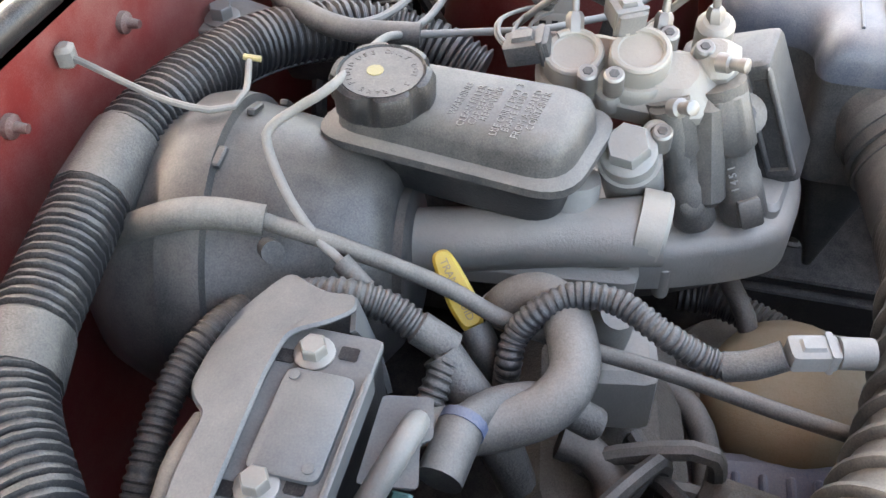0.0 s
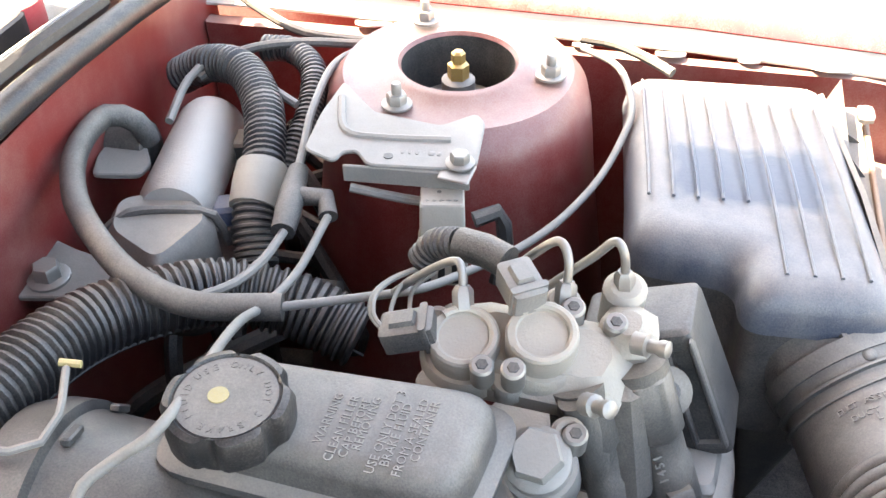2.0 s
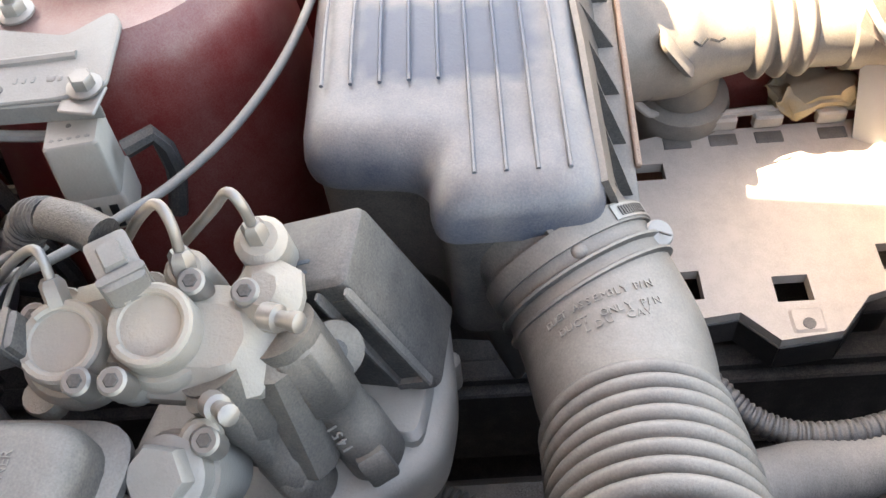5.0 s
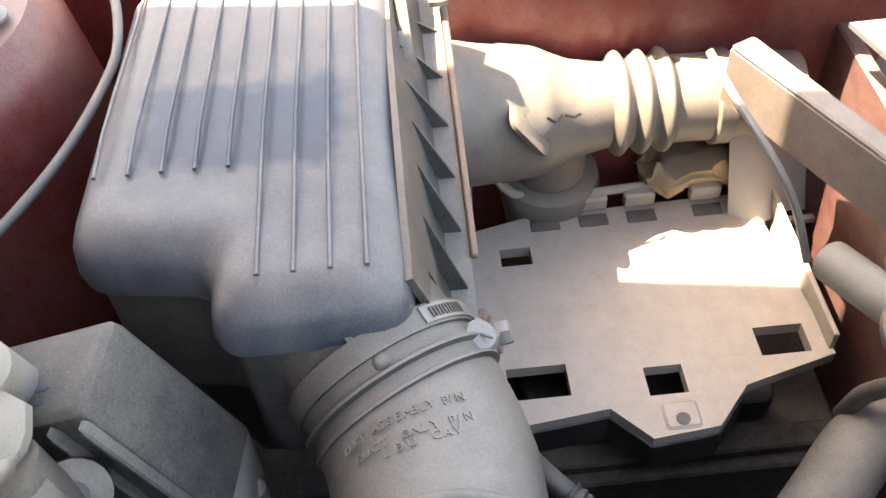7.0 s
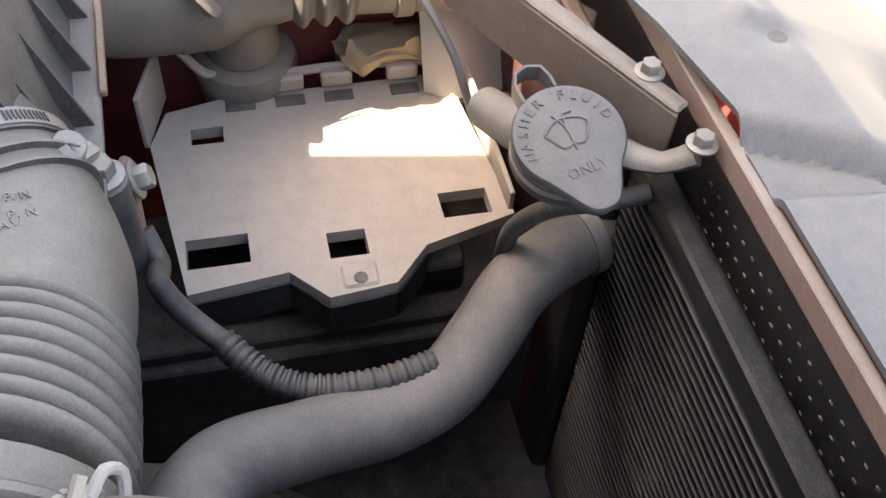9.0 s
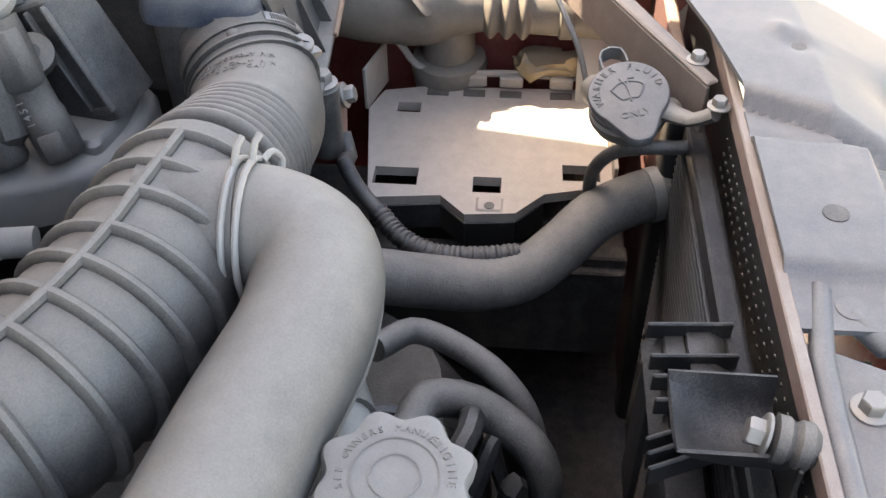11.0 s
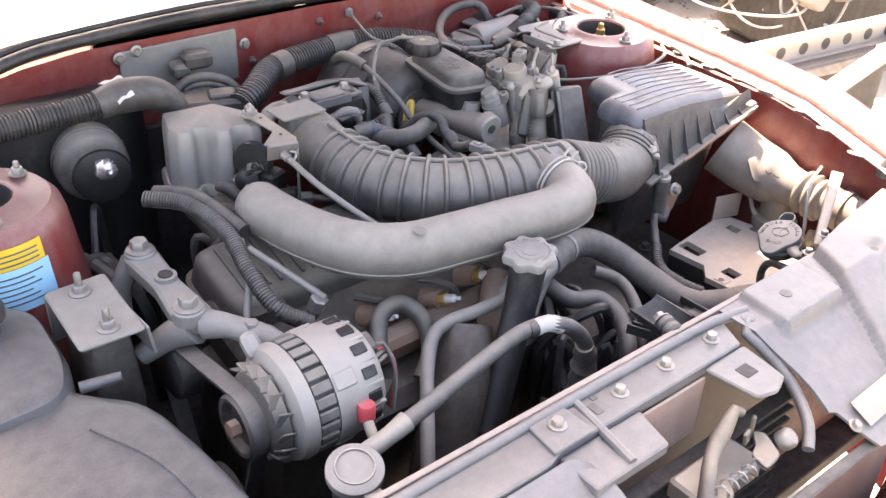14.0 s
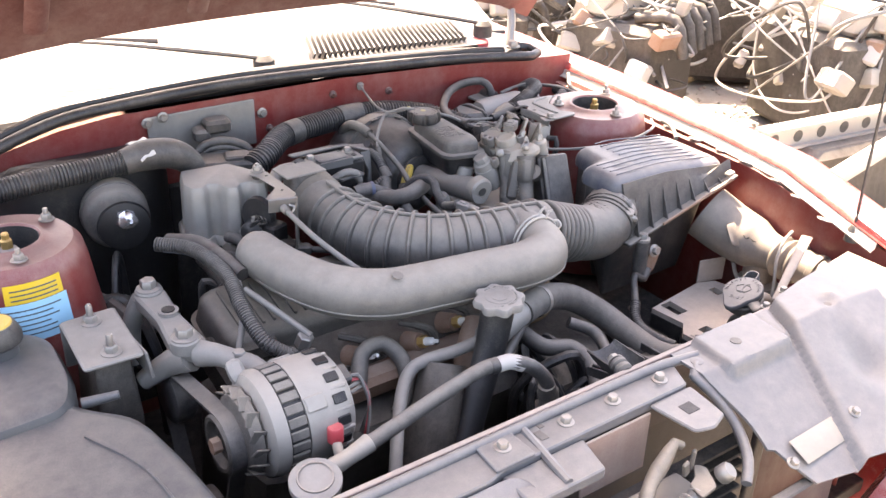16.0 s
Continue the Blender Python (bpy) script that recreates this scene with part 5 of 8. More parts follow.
for w, length, ends in (("DUCT ASSEMBLY P/N", 0.0062, ((0.3055, 0.434, 0.8275), (0.3205, 0.379, 0.8415))), ("DUCT ONLY P/N", 0.0062, ((0.2985, 0.424, 0.8275), (0.3105, 0.376, 0.8405))), ("LDU CAV", 0.0062, ((0.2965, 0.412, 0.8330), (0.3035, 0.382, 0.8400)))):
    a, b = Vector(ends[0]), Vector(ends[1])
    for k, letter in enumerate(w):
        f = k / max(1, len(w) - 1)
        p = a.lerp(b, f)
        r = p - Vector((p.x + 0.012, 0.3945, 0.7895))
        r = Vector((0.0, r.y, r.z)).normalized()
        q = Vector((p.x, 0.3945 + r.y * 0.0514, 0.7897 + r.z * 0.0514))
        tx = ((b - a) - r * (b - a).dot(r)).normalized()
        m = Matrix.Translation(q) @ Matrix((tx, r.cross(tx), r)).transposed().to_4x4()
        if letter != " ":
            text(letter, length, m, M_EMBOSS, duct, depth=0.0004)

resonator = thing("resonator_pipe", (-0.08, 0.35, 0.78), "smooth dusty grey plastic resonator pipe with a mould seam", "resonator pipe")
RESO = [(0.130, 0.375, 0.838), (0.132, 0.340, 0.838), (0.113, 0.308, 0.834), (0.065, 0.304, 0.830), (0.0, 0.318, 0.828), (-0.08, 0.333, 0.826), (-0.16, 0.352, 0.826), (-0.215, 0.395, 0.828), (-0.248, 0.46, 0.832), (-0.264, 0.520, 0.836), (-0.268, 0.548, 0.838)]
RR = [0.0385, 0.0385, 0.038, 0.038, 0.0385, 0.0385, 0.039, 0.039, 0.038, 0.037, 0.0365]
part("pipe", tube(RESO, RR, 32, 0.006, caps=False), M_PIPE, resonator)
part("end_dome", turned([(0.0365, 0.0), (0.0355, 0.008), (0.031, 0.018), (0.022, 0.026), (0.010, 0.030)], RESO[-1], Vector(RESO[-1]) - Vector(RESO[-2]), 32), M_PIPE, resonator)
rp, rs = spline(RESO, 0.012)
bm = bmesh.new()
seam = []
for i in range(3, len(rp) - 3):
    t = (rp[i + 1] - rp[i - 1]).normalized()
    f = rs[i] / rs[-1] * (len(RR) - 1)
    k = min(int(f), len(RR) - 2)
    rad = RR[k] + (RR[k + 1] - RR[k]) * (f - k)
    side = t.cross(Vector((0, 0, 1))).normalized()
    seam.append(rp[i] - side * rad * 0.92 + Vector((0, 0, -rad * 0.40)))
part("seam", sweep(bm, seam, 0.0016, 6, 0.01), M_PIPE, resonator)
for dy in (0.004, -0.004):
    part("clamp", tube([Vector((0.131 + 0.0425 * math.cos(a), 0.350 + dy, 0.838 + 0.0425 * math.sin(a))) for a in [2 * math.pi * k / 24 for k in range(25)]], 0.0021, 8, 0.006), M_ALT, resonator, "steel wire hose clamp")
part("clamp_ear", tube([(0.138, 0.354, 0.880), (0.144, 0.352, 0.890), (0.149, 0.350, 0.893)], 0.0022, 8), M_ALT, resonator)
part("clamp_ear", tube([(0.146, 0.346, 0.877), (0.152, 0.344, 0.887), (0.157, 0.342, 0.889)], 0.0022, 8), M_ALT, resonator)
part("clamp_loop", tube([(0.160, 0.344, 0.868), (0.169, 0.340, 0.868), (0.172, 0.336, 0.860), (0.166, 0.336, 0.855)], 0.0022, 8, 0.003), M_ALT, resonator)
bm = bmesh.new()
lathe(bm, [(0.009, 0), (0.009, 0.0004)], (-0.150, 0.330, 0.8655), (0.05, -0.3, 1), 9)
part("scuff", bm, M_PLASTIC, resonator, "dark scuffed spot")

# ---- brake booster, master cylinder, reservoir ----
booster = thing("brake_booster", (0.195, 0.86, 0.67), "dusty dark round brake booster on the firewall", "brake booster")
BC, BA = Vector((0.150, 0.862, 0.786)), Vector((-0.12, 1, -0.05)).normalized()
part("shell", turned([(0.050, -0.118), (0.062, -0.116), (0.074, -0.105), (0.090, -0.070), (0.100, -0.030), (0.104, -0.014)], BC, BA, 64), M_BOOST, booster)
part("band", turned([(0.104, -0.016), (0.109, -0.014), (0.111, 0.0), (0.109, 0.014), (0.104, 0.016)], BC, BA, 64), M_BOOST, booster)
part("rear_shell", turned([(0.104, 0.012), (0.100, 0.04), (0.085, 0.07), (0.05, 0.098)], BC, BA, 48), M_BOOST, booster)
part("front_plate", turned([(0.046, -0.126), (0.050, -0.124), (0.050, -0.114)], BC, BA, 32), M_BOOST, booster)
for a in range(10, 360, 30):
    c = BC + Vector((0.106 * math.cos(radians(a)), -0.014, 0.106 * math.sin(radians(a))))
    part("crimp", block(c, (0.016, 0.006, 0.005), (0, -a - 90, 0), 0.001), M_BOOST, booster)
part("check_valve", turned([(0.012, 0.0), (0.012, 0.02), (0.007, 0.022), (0.007, 0.04)], (0.11, 0.82, 0.845), (-0.6, -0.5, 0.5), 14), M_BLACK, booster)
vac = thing("vacuum_hose", (0.09, 0.85, 0.86), "grey rubber vacuum hose sleeve over a thin line", "vacuum hose")
part("sleeve", tube(SLEEVE, 0.0095, 14, 0.006), M_HOSE, vac)
part("line", tube(THROTTLE_CABLE, 0.0052, 10), M_HOSE, vac)

reservoir = thing("brake_fluid_reservoir", (0.20, 0.715, 0.83), "dusty black brake fluid reservoir with warning lettering and a round cap", "fluid reservoir")
RES = [(0.158, 0.640), (0.236, 0.622), (0.246, 0.780), (0.182, 0.805)]
part("tank", stack(bmesh.new(), RES, [(0.826, 0.020), (0.838, 0.010), (0.872, 0.004)], 0.024, 6), M_BLACKRES, reservoir)
part("rim", stack(bmesh.new(), RES, [(0.871, -0.002), (0.873, -0.005), (0.879, -0.005), (0.881, -0.002)], 0.026, 6), M_PLASTIC, reservoir)
part("lid", stack(bmesh.new(), RES, [(0.880, 0.003), (0.893, 0.004), (0.899, 0.006), (0.903, 0.010), (0.905, 0.015)], 0.026, 6), M_PLASTIC, reservoir)
CAP = Vector((0.190, 0.760, 0.905))
bm = bmesh.new()
rings = []
for r, h in ((0.0275, 0.0), (0.0315, 0.003), (0.0320, 0.016), (0.0300, 0.0205), (0.0265, 0.0215), (0.0255, 0.0200)):
    rings.append([bm.verts.new(CAP + Vector(((r + 0.0008 - (0.0052 if h < 0.021 and r > 0.028 else 0) * max(0, math.cos(6 * a)) ** 2) * math.cos(a), (r + 0.0008 - (0.0052 if h < 0.021 and r > 0.028 else 0) * max(0, math.cos(6 * a)) ** 2) * math.sin(a), h))) for a in [2 * math.pi * k / 96 for k in range(96)]])
for a, b in zip(rings, rings[1:]):
    for j in range(96):
        bm.faces.new((a[j], a[(j + 1) % 96], b[(j + 1) % 96], b[j]))
bm.faces.new(rings[-1])
cap = part("cap", bm, M_BLACKRES, reservoir, "black scalloped screw cap")
part("cap_face", turned([(0.0253, 0.0), (0.0253, 0.0008)], CAP + Vector((0, 0, 0.0198)), n=40), M_PLASTIC, cap)
part("centre_dot", turned([(0.0052, 0.0), (0.0052, 0.0006)], CAP + Vector((0.0, 0.004, 0.0206)), n=20), M_MARK, cap, "worn yellow centre mark")
arc_text("USE ONLY DOT 3 BRAKE FLUID", 0.0056, None, 0.0185, 60, M_PLASTIC, reservoir, m=Matrix.Translation(CAP + Vector((0, 0, 0.0206))), depth=0.0003)
LINES = (("WARNING", 0.1835, 0.7135), ("CLEAN FILLER", 0.1735, 0.7065), ("CAP BEFORE", 0.1765, 0.6998), ("REMOVING", 0.1815, 0.6940), ("USE ONLY DOT 3", 0.1690, 0.6852), ("BRAKE FLUID", 0.1740, 0.6788), ("FROM A SEALED", 0.1690, 0.6722), ("CONTAINER", 0.1785, 0.6650))
for w, x, y in LINES:
    text(w, 0.0068, pose(x, y, 0.9052, 0, 0, -8), M_EMBOSS, reservoir, depth=0.0004)

master = thing("master_cylinder", (0.19, 0.68, 0.78), "dusty cast aluminium brake master cylinder below the reservoir", "master cylinder")
part("body", tube([(0.168, 0.755, 0.800), (0.178, 0.70, 0.806), (0.188, 0.640, 0.814), (0.197, 0.580, 0.822)], [0.024, 0.022, 0.022, 0.024], 22), M_ALUDUST, master)
part("flange", block((0.168, 0.752, 0.80), (0.10, 0.010, 0.055), (0, 0, 0), 0.006), M_ALUDUST, master)
part("bore_face", turned([(0.021, 0.0), (0.0245, -0.003), (0.0245, -0.02)], (0.197, 0.577, 0.8225), (0, -1, -0.1), 24), M_ALU, master)
part("bore", turned([(0.008, 0.0), (0.008, 0.001)], (0.197, 0.5765, 0.8225), (0, -1, -0.1), 16), M_BLACK, master)
part("lower_rib", block((0.180, 0.665, 0.787), (0.03, 0.15, 0.024), (3, 0, 8), 0.006), M_ALUDUST, master)
part("outlet_boss", turned([(0.017, -0.03), (0.017, 0.0)], (0.205, 0.640, 0.85), (0.2, 0, 1), 18), M_ALUDUST, master)

# ---- brake modulator ----
mod = thing("brake_modulator", (0.26, 0.58, 0.74), "dusty cast metal brake pressure modulator with two solenoids", "brake modulator")
TILT_AX = Vector((-0.28, 0.0, 0.96)).normalized()
part("gear_pan", stack(bmesh.new(), [(0.205, 0.640), (0.222, 0.575), (0.250, 0.520), (0.300, 0.488), (0.365, 0.490), (0.375, 0.560), (0.34, 0.64), (0.26, 0.665)], [(0.715, 0.012), (0.725, 0.004), (0.742, 0.0)], 0.02, 4), M_BLACK, mod)
part("gear_cover", stack(bmesh.new(), [(0.203, 0.640), (0.218, 0.573), (0.238, 0.522), (0.256, 0.492), (0.300, 0.482), (0.367, 0.486), (0.377, 0.560), (0.34, 0.642), (0.26, 0.668)], [(0.742, 0.0), (0.772, 0.0), (0.779, 0.003), (0.783, 0.010)], 0.024, 6), M_ALUDUST, mod)
part("pan_ledge", stack(bmesh.new(), [(0.262, 0.502), (0.300, 0.494), (0.340, 0.494), (0.340, 0.560), (0.286, 0.560)], [(0.780, 0.0), (0.790, 0.0), (0.794, 0.003)], 0.010, 4), M_ALUDUST, mod)
for p in ((0.212, 0.612), (0.224, 0.573), (0.262, 0.510), (0.33, 0.486)):
    part("lug", turned([(0.006, -0.02), (0.006, 0.008), (0.004, 0.01)], (p[0], p[1], 0.752), n=12), M_ALUDUST, mod)
MAX = Vector((0.235, 0.343, 0.91)).normalized()
for c, r, h in (((0.259, 0.525, 0.790), 0.0165, 0.100), ((0.243, 0.558, 0.792), 0.0150, 0.095)):
    col = part("cylinder", turned([(r * 0.80, -0.004), (r * 0.98, 0.0), (r * 0.98, 0.030), (r * 0.90, 0.034), (r * 0.90, h * 0.55), (r * 1.08, h * 0.60), (r * 1.08, h)], c, MAX, 28), M_CAST, mod)
FM = Matrix.Translation((0.259, 0.525, 0.790)) @ Matrix(((Vector((-0.80, -0.35, 0.0)) - MAX * Vector((-0.80, -0.35, 0.0)).dot(MAX)).normalized(), MAX.cross((Vector((-0.80, -0.35, 0.0)) - MAX * Vector((-0.80, -0.35, 0.0)).dot(MAX)).normalized()), MAX)).transposed().to_4x4()
part("end_plug", stack(bmesh.new(), rect(0.004, 0.020, -0.008, 0.008), [(-0.002, 0.001), (0.0, 0), (0.017, 0.0), (0.019, 0.001)], 0.002, 2, FM), M_CAST, mod)
part("pad", stack(bmesh.new(), [(0.0, -0.013), (0.017, -0.010), (0.019, 0.006), (0.010, 0.016), (0.0, 0.016)], [(0.050, 0.004), (0.055, 0.0), (0.092, 0.0), (0.098, 0.005)], 0.004, 3, FM), M_CAST, mod)
for k, ch in enumerate("1541"):
    text(ch, 0.0075, FM @ pose(0.0158, -0.004, 0.043 - 0.0055 * k) @ Matrix(((0, 0, 1, 0), (0, -1, 0, 0), (1, 0, 0, 0), (0, 0, 0, 1))), M_ALUDUST, mod, depth=0.0005)
part("slim_leg", tube([(0.251, 0.592, 0.880), (0.248, 0.578, 0.845), (0.2475, 0.566, 0.806)], [0.0095, 0.0085, 0.0105], 16), M_CAST, mod)
part("slim_lug", turned([(0.0085, -0.004), (0.0085, 0.006), (0.006, 0.008)], (0.240, 0.563, 0.808), (-0.8, -0.2, 0.5), 16), M_CAST, mod)
part("ear_ring", turned([(0.0095, -0.004), (0.0095, 0.004), (0.0075, 0.006), (0.0045, 0.006), (0.0040, 0.002)], (0.236, 0.594, 0.868), (-0.6, -0.1, 0.8), 18), M_ALU, mod)
part("web", block((0.266, 0.574, 0.835), (0.026, 0.060, 0.085), (-18, 12, -30), 0.010), M_CAST, mod)
part("valve_body", block((0.284, 0.613, 0.872), (0.056, 0.108, 0.040), (0, -16, -8), 0.013), M_ALU, mod)
part("arm", block((0.296, 0.564, 0.888), (0.036, 0.034, 0.026), (0, -16, -14), 0.010), M_ALU, mod)
part("port_tower", turned([(0.013, -0.035), (0.013, 0.008), (0.009, 0.012)], (0.322, 0.567, 0.893), TILT_AX, 18), M_ALU, mod)
part("port_tower", turned([(0.011, -0.035), (0.011, 0.004), (0.008, 0.008)], (0.309, 0.602, 0.893), TILT_AX, 18), M_ALU, mod)
for c in ((0.278, 0.655, 0.880), (0.279, 0.612, 0.887)):
    z3, x3, y3 = perp(TILT_AX)
    part("cap_rim", tube([Vector(c) + TILT_AX * 0.0185 + (x3 * math.cos(a) + y3 * math.sin(a)) * 0.0172 for a in [0.6 + 0.26 * k for k in range(20)]], 0.0028, 8, 0.004), M_ALU, mod)
    for a in (50, 170, 290):
        part("foot", turned([(0.0095, -0.016), (0.0095, -0.004), (0.0085, -0.002)], Vector(c) + (x3 * math.cos(radians(a)) + y3 * math.sin(radians(a))) * 0.0255, TILT_AX, 16), M_ALU, mod)
    part("solenoid_base", turned([(0.026, -0.012), (0.026, 0.0), (0.023, 0.004)], c, TILT_AX, 28), M_ALU, mod)
    part("solenoid", turned([(0.0205, 0.0), (0.0205, 0.015), (0.0190, 0.0185), (0.0150, 0.0185), (0.0140, 0.0172)], c, TILT_AX, 32), M_ALU, mod, "pale round solenoid cap")
for c in ((0.252, 0.6425, 0.894), (0.250, 0.6255, 0.896), (0.291, 0.672, 0.889), (0.297, 0.596, 0.900), (0.293, 0.572, 0.895), (0.232, 0.590, 0.870)):
    s = part("screw", turned([(0.0068, -0.01), (0.0068, 0.006), (0.0055, 0.0075)], c, TILT_AX, 16), M_STEEL, mod)
    part("socket", turned([(0.0036, 0.0), (0.0030, 0.0006)], Vector(c) + TILT_AX * 0.0076, TILT_AX, 6), M_BLACK, s)
for c, ax in (((0.243, 0.586, 0.886), (-0.55, -0.55, 0.5)), ((0.278, 0.562, 0.900), (-0.4, -0.8, 0.25))):
    b = part("bleeder", turned([(0.0065, 0.0), (0.0065, 0.008), (0.004, 0.009), (0.004, 0.014), (0.005, 0.016), (0.005, 0.020), (0.003, 0.021)], c, ax, 12), M_STEEL, mod, "shiny bleeder screw")
part("hex_plug", turned([(0.0185, -0.012), (0.0185, 0.0), (0.0160, 0.002)], (0.219, 0.609, 0.866), (-0.45, 0.1, 0.9), 24), M_ALUDUST, mod)
part("hex_head", turned([(0.0150, 0.0), (0.0150, 0.010), (0.0135, 0.012)], (0.219, 0.609, 0.867), (-0.45, 0.1, 0.9), 6), M_ALUDUST, mod)
part("plug_barrel", turned([(0.021, -0.055), (0.021, -0.012)], (0.219, 0.609, 0.866), (-0.45, 0.1, 0.9), 24), M_ALUDUST, mod)
part("ear", turned([(0.013, -0.008), (0.015, -0.004), (0.015, 0.008), (0.009, 0.010)], (0.288, 0.540, 0.852), (-0.6, -0.3, 0.7), 20), M_CAST, mod)
part("ear_hole", turned([(0.006, 0.0), (0.006, 0.001)], Vector((0.288, 0.540, 0.852)) + Vector((-0.6, -0.3, 0.7)).normalized() * 0.0102, (-0.6, -0.3, 0.7), 14), M_BLACK, mod)
ZC = Vector((0.07, 0.38, 0.92)).normalized()
XC = (Vector((0.98, -0.19, -0.08)) - ZC * Vector((0.98, -0.19, -0.08)).dot(ZC)).normalized()
MCM = Matrix.Translation((0.302, 0.536, 0.885)) @ Matrix((XC, ZC.cross(XC), ZC)).transposed().to_4x4()
ec = part("motor_cover", stack(bmesh.new(), rect(0.0, 0.050, -0.008, 0.062), [(-0.098, -0.002), (-0.006, 0.0), (-0.002, 0.001), (0.0, 0.004)], 0.006, 4, MCM), M_BLACK, mod, "black plastic motor cover")
for y0, y1 in ((-0.009, -0.0055), (0.0075, 0.011)):
    part("cover_rib", stack(bmesh.new(), rect(-0.0055, 0.001, y0, y1), [(-0.086, 0), (-0.006, 0), (-0.003, 0.001)], 0.001, 1, MCM), M_PLASTIC, ec)
part("cover_rib", stack(bmesh.new(), rect(-0.0055, 0.001, -0.009, 0.011), [(-0.090, 0), (-0.085, 0)], 0.001, 1, MCM), M_PLASTIC, ec)
part("cover_slot", stack(bmesh.new(), rect(-0.0006, 0.001, -0.004, 0.006), [(-0.080, 0), (-0.012, 0)], 0.0005, 1, MCM), M_BLACK, ec)
for k, wdt in enumerate((0.016, 0.020)):
    part("lettering_bar", stack(bmesh.new(), rect(0.010 + 0.007 * k, 0.0125 + 0.007 * k, 0.016, 0.016 + wdt), [(-0.0002, 0), (0.0004, 0)], 0.0003, 1, MCM), M_INK, ec)
for nm, pts, r in (("brake_line", ABS_LINE_A, 0.0027), ("brake_line", ABS_LINE_B, 0.0027), ("brake_line", ABS_LINE_C, 0.0025)):
    e = thing(nm, pts[0], "bent grey steel brake line at the modulator", "brake line", "brake lines at the modulator")
    part("pipe", tube(pts, r, 12, 0.0015), M_STEEL, e)
    part("nut", turned([(0.0062, -0.004), (0.0062, 0.006), (0.0042, 0.009)], pts[0], Vector(pts[1]) - Vector(pts[0]), 6), M_STEEL, e)
har = thing("modulator_harness", (0.32, 0.66, 0.86), "grey dusty wiring harness plugged into the modulator", "wiring harness")
part("conduit", tube(ABS_CONDUIT[:3], 0.0105, 14, 0.0012, corrugate(0.0045, 0.12)), M_CONDUIT, har)
part("tape", tube(ABS_CONDUIT[2:], 0.0100, 14), M_TAPE, har)
for w in (ABS_WIRE_A, ABS_WIRE_B, ABS_WIRE_C, [(x + 0.004, y + 0.003, z - 0.004) for x, y, z in ABS_WIRE_A]):
    part("wire", tube(w, 0.0014, 8, 0.003), M_WIRE, har)


def connector(pts, w, mat, parent, name="connector"):
    a, b = Vector(pts[0]), Vector(pts[-1])
    d = (b - a)
    m = Matrix.Translation((a + b) / 2) @ d.to_track_quat('X', 'Z').to_matrix().to_4x4()
    bm = stack(bmesh.new(), rect(-d.length / 2, d.length / 2, -w / 2, w / 2), [(-w * 0.42, 0.002), (-w * 0.38, 0), (w * 0.34, 0), (w * 0.4, 0.002)], 0.003, 2, m)
    c = part(name, bm, mat, parent)
    part("lock_tab", stack(bmesh.new(), rect(-d.length * 0.3, d.length * 0.2, -w * 0.28, w * 0.28), [(w * 0.40, 0), (w * 0.55, 0.001)], 0.001, 2, m), mat, c)
    part("collar", stack(bmesh.new(), rect(d.length * 0.25, d.length * 0.4, -w * 0.56, w * 0.56), [(-w * 0.48, 0), (w * 0.46, 0)], 0.002, 2, m), mat, c)
    return c


connector(ABS_CONN_T, 0.020, M_WIRE, har)
connector(ABS_CONN_L, 0.020, M_PLASTIC, har)

# ---- lines and hoses at the firewall side ----
brk = thing("brake_pipe", (0.30, 0.78, 0.86), "thin grey steel pipe bent over the booster", "brake pipe")
part("pipe", tube(BRAKE_LINE + BRAKE_LINE_B, 0.0030, 10, 0.006), M_WIRE, brk)
part("boot", tube(LINE_BOOT, 0.0062, 12), M_RUBBER, brk)
coup = thing("vacuum_coupler", (0.41, 0.79, 0.85), "black rubber vacuum coupler with an elbow", "hose coupler")
part("body", tube(COUPLER, [0.0075, 0.009, 0.0095, 0.0085], 14), M_RUBBER, coup)
part("elbow", tube(ELBOW, 0.007, 12), M_RUBBER, coup)
part("line", tube(LINE_L, 0.0032, 8), M_WIRE, coup)
part("line", tube(LINE_UP, 0.0033, 8), M_WIRE, coup)
loop = thing("looped_hose", (0.38, 0.88, 0.86), "long looped grey rubber hose over the harness", "rubber hose")
part("hose", tube(LOOP_HOSE, 0.0088, 14), M_RUBBER, loop)
part("line", tube(LOOP_LINE + LOOP_LINE_END[1:], 0.0030, 10), M_WIRE, loop)
for pts, r, lab in ((WIRE_W, 0.0036, "thin grey hose beside the wiper motor"), (WIRE_W2, 0.0042, "thin dark hose behind the wiper motor"), (FENDER_WIRE, 0.0045, "dark cable along the fender"), (FENDER_WIRE_B, 0.0045, "grey cable along the fender")):
    solo("cable", tube(pts, r, 8), M_WIRE if r < 0.004 else M_RUBBER, lab, "cable")
clip = thing("clip_wire", (0.17, 0.90, 0.89), "thin grey wire clipped to the firewall with a yellow mark", "wire")
part("wire", tube(CLIP_WIRE, 0.0023, 8), M_WIRE, clip)
part("marker", tube([Vector(CLIP_WIRE[-1]) + Vector((0.003, 0.005, 0.001)), Vector(CLIP_WIRE[-1]) + Vector((0.004, -0.007, 0.0))], 0.0022, 8), M_MARK, clip, "yellow tape mark")
part("clip", block(CLIP_WIRE[0], (0.014, 0.012, 0.016), (0, 0, 20), 0.003), M_GREY, clip)


